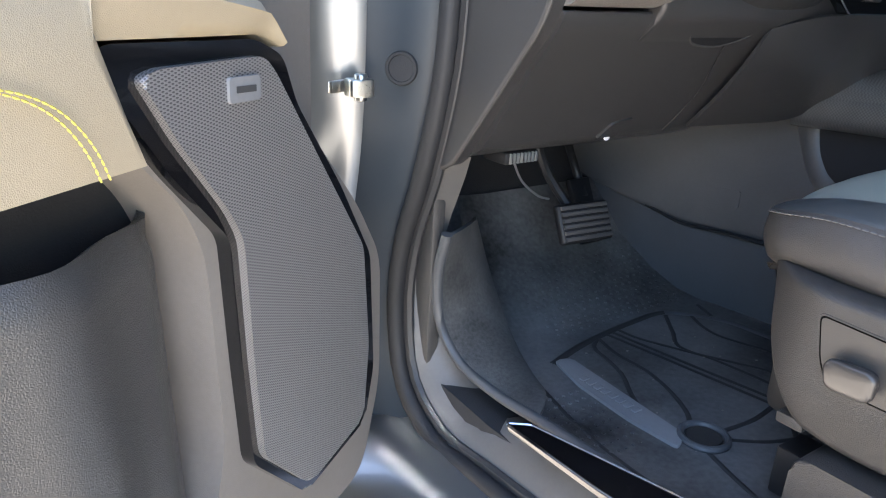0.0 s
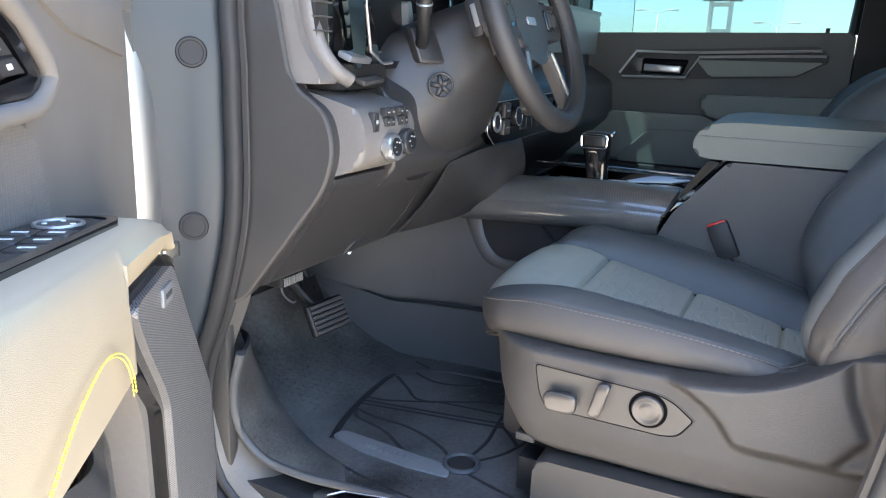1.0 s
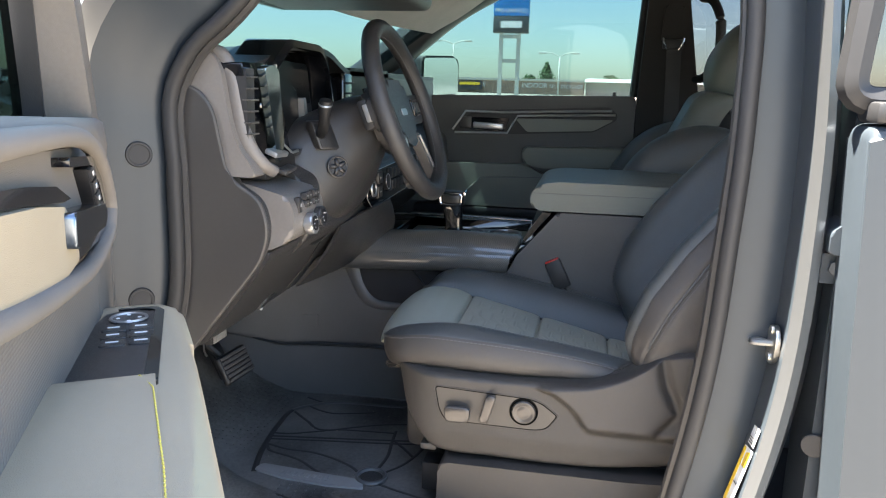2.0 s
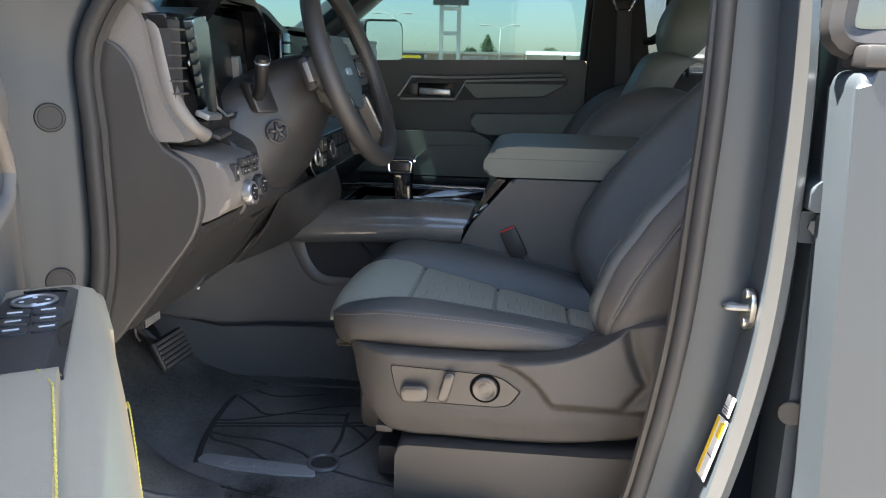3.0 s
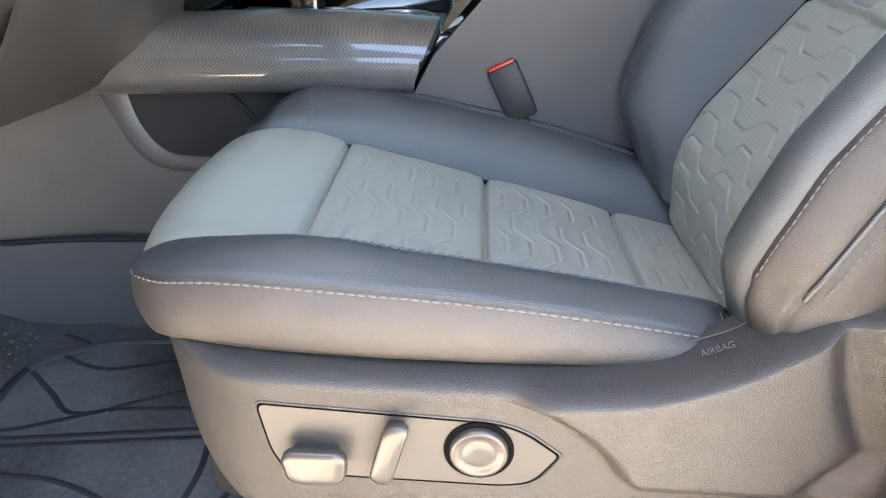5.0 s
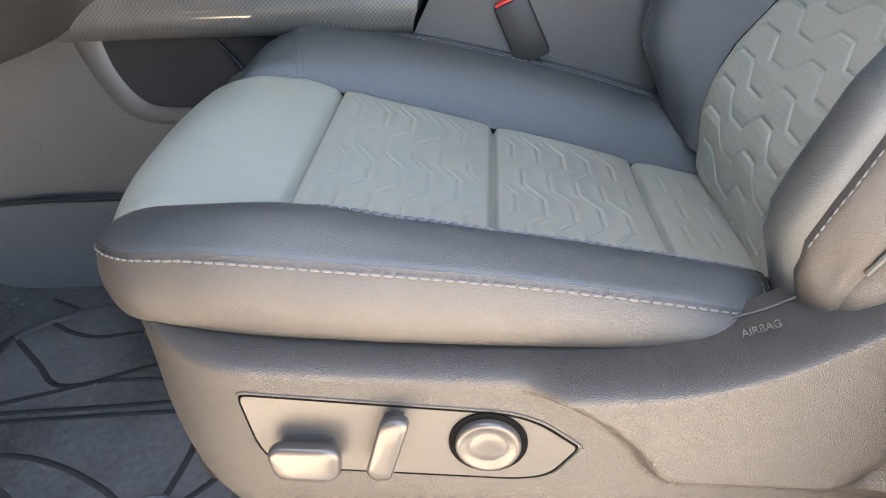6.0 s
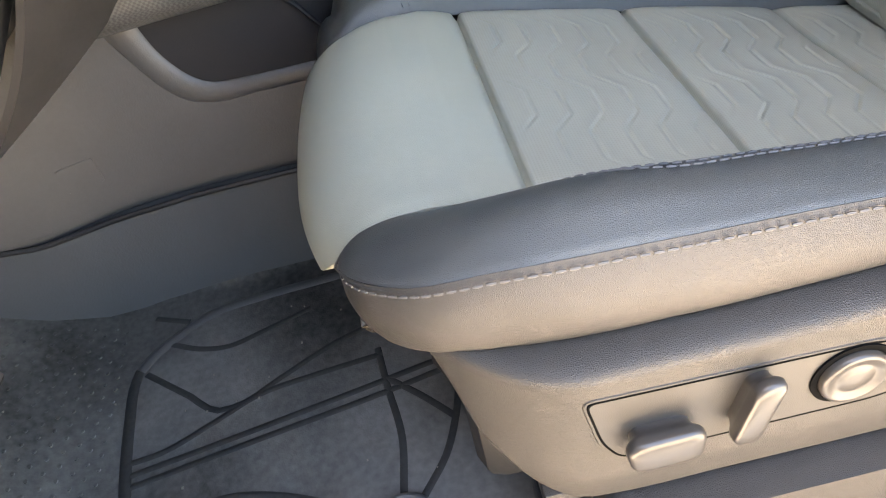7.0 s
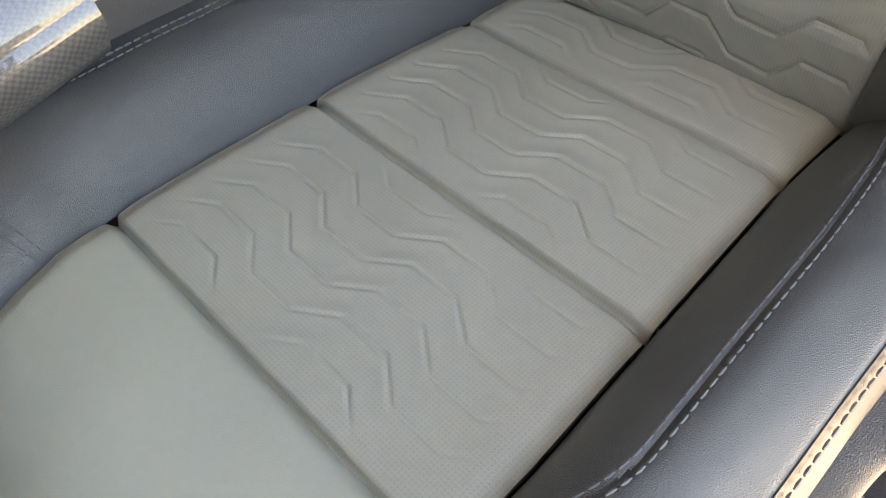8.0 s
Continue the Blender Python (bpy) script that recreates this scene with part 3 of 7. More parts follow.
def y_front(x):
    d = x + 0.46
    return 0.332 - (1.75 if d < 0 else 0.62) * d * d


def zig(u, period, amp):
    """A zigzag with flats: run, slope, run, slope."""
    t = (u / period) % 1.0
    if t < 0.3:
        return -amp
    if t < 0.5:
        return -amp + 2 * amp * (t - 0.3) * 5
    if t < 0.8:
        return amp
    return amp - 2 * amp * (t - 0.8) * 5


def crease(x, y, z, s, a):
    """Soft unevenness of stretched leather."""
    return a * noise.noise(Vector((x * s, y * s, z * s)))


def cushion_insert(y0, y1, quilt, nx=230, ny=170):
    """A stretch of the seat's middle between two cross seams; the front one rolls down over the edge."""
    rows = []
    front = y1 > 0.28
    for i in range(nx + 1):
        u = i / nx
        row = []
        for j in range(ny + 1):
            t = j / ny
            if front:
                x = x_out(y0) + (x_inb(y0) - x_out(y0)) * u
                for _ in range(2):
                    yf = y_front(x)
                    L1, L2 = yf - 0.078 - y0, 0.21
                    s = t * (L1 + (0.37 + 0.15 * smooth01((u - 0.01) / 0.11)) * L2)
                    ye = min(y0 + s, yf)
                    x = x_out(ye) + (x_inb(ye) - x_out(ye)) * u
                if s < L1:
                    y, z = y0 + s, z_in(x, y0 + s)
                else:
                    a = (s - L1) / L2
                    ang = min(a / 0.62, 1) * math.pi / 2
                    y = yf - 0.078 + 0.078 * math.sin(ang) - 0.34 * max(0, a - 0.62)
                    z = z_in(x, yf - 0.078) - 0.072 * (1 - math.cos(ang)) - 0.10 * max(0, a - 0.62)
            else:
                y = y0 + (y1 - y0) * t
                x = x_out(y) + (x_inb(y) - x_out(y)) * u
                z = z_in(x, y)
            e = min(u, 1 - u) * 0.302
            z -= (0.002 if front and u < 0.5 else 0.007) * math.exp(-(e / 0.009) ** 2)
            es = (y - y0) if front else min(y - y0, y1 - y)
            z -= 0.0085 * math.exp(-(es / 0.0030) ** 2) + 0.003 * math.exp(-(es / 0.016) ** 2)
            z += crease(x, y, 0.0, 14.0, 0.0012) + crease(x, y, 3.0, 45.0, 0.0004)
            if quilt:
                k = (y + 0.3 + zig(x + 0.05, 0.122, 0.0090)) / 0.0262
                dd = abs(k - round(k)) * 0.0262
                fade = min(1, max(0, (e - 0.022) / 0.02)) * min(1, max(0, (es - 0.010) / 0.012))
                deep = 0.0022 if y < 0.0 else 0.0016
                z -= (deep * math.exp(-(dd / 0.0019) ** 2) - 0.0010 * math.cos(2 * math.pi * k) * 0.5) * fade * (0.9 + 0.3 * noise.noise(Vector((x * 30, y * 30, 1.7))))
            row.append(Vector((x, y, z)))
        rows.append(row)
    return sheet(rows, 0.012)


part("cushion_front", cushion_insert(0.164, 0.33, False, 70, 90), M_GREY, SEAT, "smooth grey-green leather cushion front")
part("cushion_panel", cushion_insert(0.0, 0.164, True), M_QUILT, SEAT, "quilted perforated grey leather panel")
part("cushion_panel", cushion_insert(-0.156, 0.0, True), M_QUILT, SEAT, "quilted perforated grey leather panel")
part("cushion_panel", cushion_insert(-0.285, -0.156, True, 110, 90), M_QUILT, SEAT, "quilted perforated grey leather panel")

WELT = curve_pts([(-0.580, 0.301, 0.934), (-0.607, 0.290, 0.943), (-0.637, 0.258, 0.953), (-0.655, 0.20, 0.965), (-0.662, 0.10, 0.965), (-0.662, 0.0, 0.959), (-0.660, -0.10, 0.947), (-0.650, -0.165, 0.931), (-0.632, -0.20, 0.915), (-0.605, -0.235, 0.896)], 90)
EDGE = curve_pts([(-0.579, 0.300, 0.935), (-0.570, 0.285, 0.944), (-0.569, 0.262, 0.952)] + [(x_out(y) - 0.002, y, z_in(x_out(y), y) - (0.001 if y > 0.17 else 0.003)) for y in (0.23, 0.20, 0.15, 0.10, 0.05, 0.0, -0.05, -0.10, -0.16, -0.20)] + [(-0.570, -0.245, 0.872)], 90)
NW = len(WELT)
SEAM_AT = [0.46 * smooth01((k - 18) / 21.0) for k in range(NW)]     # where the double seam runs, as a share of the bolster's width


def bolster_rise(t, w, k, at):
    """Height over the chord: a steep inner strip, a seam, then a long outer slope."""
    grow_in = smooth01(k / 34.0)
    z = (0.026 * math.sin(math.pi * min(1.0, t ** 0.78)) * grow_in + 0.006 * math.sin(math.pi * t)) * min(1.0, w / 0.09)
    return z - 0.0022 * math.exp(-((t - at) * w / 0.0022) ** 2) * smooth01((k - 16) / 12) - 0.006 * grow_in * math.exp(-(t * w / 0.006) ** 2) - 0.002 * math.exp(-((1 - t) * w / 0.003) ** 2)


rows = []
for k, (a, b) in enumerate(zip(EDGE, WELT)):
    w = (a - b).length
    row = []
    for t in np.linspace(0, 1, 56):
        p = a.lerp(b, t)
        p.z += bolster_rise(t, w, k, SEAM_AT[k]) + (crease(p.x, p.y * 0.35, 0, 60.0, 0.0007) + crease(p.x, p.y, 5, 16.0, 0.0012)) * math.sin(math.pi * t)
        row.append(p)
    rows.append(row)
part("cushion_bolster", sheet(rows, -0.01), M_LEATHER, SEAT, "charcoal leather cushion bolster")


def on_row(r, f):
    i = min(int(f), len(r) - 2)
    return r[i].lerp(r[i + 1], f - i) + Vector((0, 0, 0.0008))


for off in (-0.0034, 0.0034):
    line = [on_row(rows[k], 55 * min(0.97, max(0.012, SEAM_AT[k] + off / max(0.02, (EDGE[k] - WELT[k]).length)))) for k in range(20, 82)]
    part("stitching", stitches(line, 0.0078, 0.0056, 0.0010), M_STITCH, SEAT, "pale double stitching")
for off in (0.0, 0.006, 0.012):
    k = 79 + int(off / 0.006)
    part("stitching", stitches([on_row(rows[k], f) for f in range(38, 55)], 0.0060, 0.0046, 0.0008), M_STITCH, SEAT, "short cross stitching at the end of the bolster")
# side of the cushion below the welt
side_rows = []
FRONT = [Vector((x, y_front(x) - 0.022 + 0.014 * smooth01((-0.546 - x) / 0.034), 0.908 + 0.0255 * smooth01((-0.546 - x) / 0.034))) for x in np.linspace(-0.300, -0.588, 60)]
for k, p in enumerate(FRONT + WELT[1:], 1 - len(FRONT)):
    run = FRONT + WELT[1:]
    a, b = run[max(0, k + 58)], run[min(len(run) - 1, k + 60)]
    t = (b - a).normalized()
    o = Vector((t.y, -t.x, 0)).normalized()
    o = o if o.x < 0.2 else -o
    zb = float(np.interp(p.y, [-0.235, -0.20, -0.16, -0.10, 0.0, 0.17, 0.235, 0.26, 0.30], [0.889, 0.900, 0.906, 0.901, 0.895, 0.893, 0.893, 0.886, 0.868]))
    row = []
    for s in np.linspace(0, 1, 22):
        out = 0.016 * math.sin(math.pi * (0.08 + 0.80 * s)) - 0.005
        out -= 0.030 * max(0.0, (s - 0.72) / 0.28) ** 2
        q = Vector((p.x, p.y, p.z + (zb - p.z) * s)) + o * out - Vector((0, 0.030 * min(1, max(0, 1 - k / 18)) * s, 0))
        row.append(q + o * crease(q.x, q.y, q.z, 20.0, 0.0010) * math.sin(math.pi * s))
    side_rows.append(row)
part("cushion_side", sheet(side_rows, -0.008), M_LEATHER_LIT, SEAT, "leather cushion side, taupe for the warm light on it")
part("stitching", stitches([r[1].lerp(r[2], 0.5) + Vector((-0.0016, 0, 0.0012)) for r in side_rows[58:]], 0.0078, 0.0058, 0.0012), M_STITCH_D, SEAT, "grey thread stitching")

# inboard bolster
IN_E = curve_pts([(-0.314, 0.272, 0.958)] + [(x_inb(y) + 0.001, y, z_in(x_inb(y), y) - 0.004) for y in (0.25, 0.22, 0.19, 0.165, 0.12, 0.08, 0.04, 0.0, -0.05, -0.10, -0.154, -0.20)] + [(-0.280, -0.25, 0.860)], 80)
IN_O = curve_pts([(-0.235, 0.280, 0.950), (-0.200, 0.262, 0.972), (-0.186, 0.225, 0.986), (-0.178, 0.17, 0.988), (-0.176, 0.10, 0.982), (-0.176, 0.0, 0.965), (-0.178, -0.10, 0.944), (-0.185, -0.17, 0.925), (-0.20, -0.25, 0.905)], 80)
rows = []
for k, (a, b) in enumerate(zip(IN_E, IN_O)):
    w = (a - b).length
    r = []
    for t in np.linspace(0, 1, 30):
        p = a.lerp(b, t)
        p.z += 0.24 * w * math.sin(math.pi * min(1, t ** 0.80)) * (0.35 + 0.65 * smooth01(k / 16)) - 0.007 * math.exp(-(t * w / 0.006) ** 2) - 0.0018 * math.exp(-((t - 0.70) * w / 0.0022) ** 2) * smooth01((k - 6) / 6)
        p.z += crease(p.x, p.y, 0, 18.0, 0.0012) * math.sin(math.pi * t)
        r.append(p)
    r += [b + Vector((0.010, 0, -0.014)), b + Vector((0.014, -0.002, -0.035)), b + Vector((0.010, -0.006, -0.06)), b + Vector((0.004, -0.01, -0.085))]
    rows.append(r)
cap = [[p + Vector((0, 0.030 * math.sin(q * math.pi / 2), -0.085 * (1 - math.cos(q * math.pi / 2)))) for p in rows[0]] for q in np.linspace(1, 0.1, 9)]
part("cushion_bolster", sheet((cap + rows), 0.01), M_LEATHER, SEAT, "charcoal leather cushion bolster")
for f in (19.3, 21.3):
    turn = [on_row(rows[int(10 + (f - 19.3) * 0.5)], g) for g in np.linspace(1.0, f - 3.0, 16)]
    part("stitching", stitches(turn + [on_row(rows[k], f - 1.2 * max(0, (15 - k) / 4)) for k in range(12, 76)], 0.0070, 0.0050, 0.0009), M_STITCH, SEAT, "pale double stitching")

# seat core under the cushion, runners and lower trim
part("seat_frame", box(-0.640, -0.19, -0.28, 0.24, 0.72, 0.838, 0.02), M_BLACK, SEAT)
SWEEP = [(0.30, 0.8935), (0.05, 0.8935), (-0.019, 0.890), (-0.046, 0.881), (-0.068, 0.867), (-0.086, 0.850), (-0.110, 0.815), (-0.13, 0.78)]
VALLEY = [(-0.236, 0.990), (-0.240, 0.960), (-0.248, 0.928), (-0.262, 0.900), (-0.272, 0.878), (-0.262, 0.858), (-0.240, 0.830)]


def near(P, y, z):
    """Distance to a broken line in the side plane, and whether the point lies to its upper rear."""
    best, side = 9.0, 1.0
    for (a, b), (c, d) in zip(P, P[1:]):
        dy, dz = c - a, d - b
        t = min(1.0, max(0.0, ((y - a) * dy + (z - b) * dz) / (dy * dy + dz * dz)))
        r = math.hypot(y - a - t * dy, z - b - t * dz)
        if r < best:
            best, side = r, math.copysign(1.0, dz * (y - a) - dy * (z - b))
    return best, side


def shield_x(y, z):
    """How far out the side shield stands."""
    d, s = near(SWEEP, y, z)
    raised = 0.019 * smooth01((s * d - 0.001) / 0.017) * smooth01((0.02 - y) / 0.07) * smooth01((z - 0.812) / 0.026)
    v, vs = near(VALLEY, y, z)
    x = -0.693 - raised + 0.011 * math.exp(-(v / 0.010) ** 2) * smooth01((z - 0.815) / 0.03)
    if y < -0.235:
        x -= 0.007 * smooth01((-0.25 - y) / 0.03) * smooth01((z - 0.80) / 0.06)
    x += 0.052 * max(0.0, (y - 0.160) / 0.09) ** 2 + 0.050 * max(0.0, (-0.315 - y) / 0.055) ** 2
    x += 0.010 * smooth01((0.80 - z) / 0.06)
    return x


ZT_Y, ZT_Z = [-0.372, -0.345, -0.31, -0.28, -0.255, -0.23, -0.212, -0.174, -0.125, -0.06, 0.0, 0.20, 0.255], [0.935, 0.972, 0.990, 0.992, 0.986, 0.974, 0.961, 0.937, 0.918, 0.909, 0.906, 0.906, 0.906]
ZB_Y, ZB_Z = [-0.372, -0.345, -0.31, -0.271, -0.21, 0.068, 0.150, 0.175, 0.210, 0.232, 0.244, 0.255], [0.925, 0.875, 0.812, 0.768, 0.753, 0.740, 0.742, 0.748, 0.784, 0.818, 0.862, 0.896]
zt_s = curve_pts([(a, b, 0) for a, b in zip(ZT_Y, ZT_Z)], 300)
zb_s = curve_pts([(a, b, 0) for a, b in zip(ZB_Y, ZB_Z)], 300)
rows = []
for y in np.linspace(-0.368, 0.252, 190):
    zt = float(np.interp(y, [p.x for p in zt_s], [p.y for p in zt_s]))
    zb = float(np.interp(y, [p.x for p in zb_s], [p.y for p in zb_s]))
    zr = max(zb + 0.004, zt - float(np.interp(y, [-0.36, -0.25, -0.13, 0.0, 0.2], [0.004, 0.006, 0.009, 0.0125, 0.0125])))
    row = []
    for t in np.linspace(0, 1, 18):            # top shelf, from under the cushion out to the ridge
        xr = shield_x(y, zr)
        a = t ** 0.8
        row.append(Vector((-0.640 + (xr + 0.640) * math.sin(a * math.pi / 2) ** 0.9, y, zr + (zt - zr) * (1 - a ** 3))))
    for t in np.linspace(0.02, 1, 70):
        z = zr + (zb - zr) * t
        edge = max(0.0, 1 - (z - zb) / 0.014)
        row.append(Vector((shield_x(y, z) + 0.014 * (1 - math.sqrt(max(0.0, 1 - edge * edge))), y, z)))
    row.append(Vector((-0.640, y, zb)))
    rows.append(row)
shb = loft(rows, caps=False, ring_closed=False)
SHIELD = part("side_shield", shb, M_SHIELD, SEAT, "taupe plastic seat side shield", 70)
lip = [Vector((-0.657 - 0.002 * (y < -0.2), y, float(np.interp(y, ZT_Y, ZT_Z)) + 0.0015)) for y in np.linspace(-0.105, -0.222, 24)]
part("shield_lip", tube(lip, 0.0010, 6), M_SHIELD, SHIELD)
part("shield_foot", box(-0.675, -0.640, 0.168, 0.200, 0.738, 0.752, 0.004), M_SHIELD, SHIELD)
WRAP = lambda p, q, h: Vector((h + 0.052 * max(0.0, (p - 0.160) / 0.09) ** 2, p, q))
pan = fillet([(0.169, 0.880), (-0.010, 0.873), (-0.032, 0.866), (-0.060, 0.845), (-0.042, 0.818), (-0.02, 0.813), (0.148, 0.814), (0.160, 0.835)], [0.008, 0.02, 0.02, 0.005, 0.012, 0.01, 0.010, 0.01])
part("switch_panel", prism(pan, WRAP, -0.6940, -0.688, 0.0010), M_PANEL, SHIELD, "smooth inset switch panel")
part("panel_gap", tube([WRAP(a, b, -0.6931) for a, b in pan], 0.0013, 6, True, up=(1, 0, 0)), M_GAP_SHADE, SHIELD)
part("panel_edge", tube([WRAP(0.085 + (a - 0.085) * 1.022, 0.846 + (b - 0.846) * 1.05, -0.6925) for a, b in pan], 0.0016, 6, True, up=(1, 0, 0)), M_SHIELD, SHIELD)


def lever(P, top, name):
    """A switch lever: waisted neck and an overhanging, rounded head."""
    cx, cy = sum(p[0] for p in P) / len(P), sum(p[1] for p in P) / len(P)
    rings = []
    for h, f in ((0.0, 0.80), (0.006, 0.78), (0.010, 0.84), (0.0125, 0.95), (0.015, 1.0), (0.0188, 0.99), (0.0206, 0.95), (0.0216, 0.86), (0.0220, 0.6), (0.0221, 0.25)):
        rings.append([Vector((-0.690 - h * top, cx + (p - cx) * f, cy + (q - cy) * f)) for p, q in P])
    part("seat_lever", loft(rings), M_KNOB, SHIELD, name, 50)


lever(fillet([(0.099, 0.845), (0.106, 0.850), (0.144, 0.849), (0.150, 0.841), (0.146, 0.822), (0.138, 0.818), (0.106, 0.819), (0.100, 0.825)], 0.006), 1.0, "power seat slide lever")
lever(fillet([(0.052, 0.876), (0.060, 0.879), (0.071, 0.876), (0.083, 0.828), (0.078, 0.822), (0.066, 0.822)], 0.006), 1.0, "power backrest lever")
prof = [(0.0222, 0.0), (0.0222, 0.0062), (0.0214, 0.0080), (0.0200, 0.0088), (0.0184, 0.0086), (0.0160, 0.0077), (0.0132, 0.0071), (0.0116, 0.0071), (0.0108, 0.0074), (0.0040, 0.0074), (0.0008, 0.0074)]
part("lumbar_knob", loft([[Vector((-0.692 - h, 0.001 + r * math.cos(a), 0.8475 + r * math.sin(a))) for a in np.linspace(0, 2 * math.pi, 49)[:-1]] for r, h in prof]), M_KNOB, SHIELD, "round dished lumbar support knob", 50)
# Solid disc, blackened to stand for the shadow gap round the knob.
part("knob_ring", disc((-0.6915, 0.001, 0.8475), (-1, 0, 0), 0.0266, 0.0040, 48, 0.0003), M_GAP_SHADE, SHIELD, "black disc for the shadow gap round the knob")
base = fillet([(0.158, 0.732), (0.160, 0.62), (-0.36, 0.62), (-0.36, 0.745), (-0.20, 0.735)], [0.02, 0.005, 0.005, 0.01, 0.03])
part("lower_shield", prism(base, YZ, -0.705, -0.62, 0.014, 4), M_SHIELD, SEAT, "taupe plastic lower seat riser cover")
part("seat_track", box(-0.655, -0.605, -0.30, 0.20, 0.640, 0.70, 0.004), M_BLACK, SEAT)
part("seat_track", box(-0.255, -0.205, -0.30, 0.20, 0.61, 0.70, 0.004), M_BLACK, SEAT)
part("track_end", box(-0.690, -0.660, -0.330, -0.300, 0.742, 0.765, 0.004), M_PLASTIC_L, SEAT)
part("inner_shield", box(-0.195, -0.175, -0.33, 0.20, 0.70, 0.91, 0.008), M_PLASTIC, SEAT)

# backrest: up direction, forward direction, origin
BD, BN, B0 = Vector((0, -0.53, 0.848)), Vector((0, 0.848, 0.53)), Vector((0, -0.232, 0.895))


def back_pt(x, h, n):
    return Vector((x, 0, 0)) + B0 + BD * h + BN * n


HW = [-0.03, 0.0, 0.03, 0.06, 0.10, 0.25, 0.43, 0.66]
NE = [-0.004, 0.018, 0.040, 0.052, 0.057, 0.046, 0.033, 0.018]
CH = [-0.02, 0.0, 0.02, 0.05, 0.085, 0.14, 0.24, 0.34, 0.43, 0.66]
CN = [0.045, 0.060, 0.078, 0.102, 0.114, 0.126, 0.126, 0.114, 0.100, 0.06]


def back_width(h):
    return 1.0 - 0.16 * max(0, (h - 0.42) / 0.2) ** 2


def back_section(h, k):
    """Cross-section of one bolster at height h, from the insert round to the rear: across, forward."""
    e, c = float(np.interp(h, HW, NE)), float(np.interp(h, CH, CN)) * k
    g = back_width(h) * (0.94 + 0.06 * min(1, max(0, h / 0.09)))
    f = math.sqrt(min(1.0, max(0.0, (h + 0.012) / 0.05)))
    c, e = c * (0.45 + 0.55 * f), e * (0.6 + 0.4 * f)
    P = [(0.142, e - 0.006), (0.152, e + 0.012), (0.166, e + (c - e) * 0.55), (0.184, e + (c - e) * 0.88), (0.203, c), (0.222, c * 0.99), (0.236, c * 0.91), (0.252, c * 0.77), (0.262, c * 0.62), (0.268, 0.02), (0.269, -0.03), (0.262, -0.08), (0.24, -0.11)]
    return [(a * g, b) for a, b in P]


def bolster_bands(sign, k):
    """Three bands of rows: front face, side panel, rear side; with creases where they are sewn."""
    bands = [[], [], []]
    for h in np.linspace(-0.012, 0.66, 70):
        sec = back_section(h, k)
        full = [(p.x, p.y) for p in curve_pts([(a, b, 0) for a, b in sec], 121)]
        ch = np.concatenate([[0], np.cumsum([math.dist(p, q) for p, q in zip(sec, sec[1:])])])
        cut = [0, 120 * ch[6] / ch[-1], 120 * ch[8] / ch[-1], 120]
        for b in range(3):
            idx = np.linspace(cut[b], cut[b + 1], 22)
            row = []
            for m, f in enumerate(idx):
                i0 = min(int(f), 119)
                a = full[i0][0] + (full[i0 + 1][0] - full[i0][0]) * (f - i0)
                n = full[i0][1] + (full[i0 + 1][1] - full[i0][1]) * (f - i0)
                edge = min((m if b > 0 else 99), (21 - m if b < 2 else 99)) * (cut[b + 1] - cut[b]) / 21 * 0.003
                p = back_pt(-0.43 + sign * a, h, n)
                dip = 0.0035 * math.exp(-(edge / 0.004) ** 2)
                if sign < 0:
                    dip += 0.004 * math.exp(-((p.z - 0.985 + 0.10 * (p.y + 0.2)) / 0.004) ** 2)
                mid = back_pt(-0.43 + sign * 0.20, h, 0.02)
                row.append(p + (mid - p).normalized() * dip)
            bands[b].append(row)
    return bands


def back_insert(h0, h1, quilt, nx=130, ny=200):
    rows = []
    for i in range(nx + 1):
        u = i / nx
        row = []
        for j in range(ny + 1):
            h = h0 + (h1 - h0) * j / ny
            hw = 0.144 * back_width(h)
            x = -0.43 + hw * (2 * u - 1)
            e = min(u, 1 - u) * 2 * hw
            n = float(np.interp(h, HW, NE)) - 0.008 * math.exp(-(e / 0.010) ** 2) - 0.010 * (1 - (2 * u - 1) ** 2)
            es = min(h - h0, h1 - h)
            n -= 0.0045 * math.exp(-(es / 0.005) ** 2)
            if quilt:
                k = (h + zig(x + 0.43 + 0.02, 0.105, 0.0100)) / 0.0300
                dd = abs(k - round(k)) * 0.0300
                n -= 0.0022 * math.exp(-(dd / 0.0018) ** 2) * min(1, max(0, (e - 0.008) / 0.01))
            row.append(back_pt(x, h, n))
        rows.append(row)
    return sheet(rows, -0.012)


part("backrest_panel", back_insert(-0.03, 0.25, True, 210, 260), M_QUILT, SEAT, "quilted perforated grey leather back panel")
part("backrest_panel", back_insert(0.25, 0.43, True, 210, 170), M_QUILT, SEAT, "quilted perforated grey leather back panel")
part("backrest_top", back_insert(0.43, 0.66, False, 40, 40), M_GREY, SEAT, "smooth grey-green upper back panel")
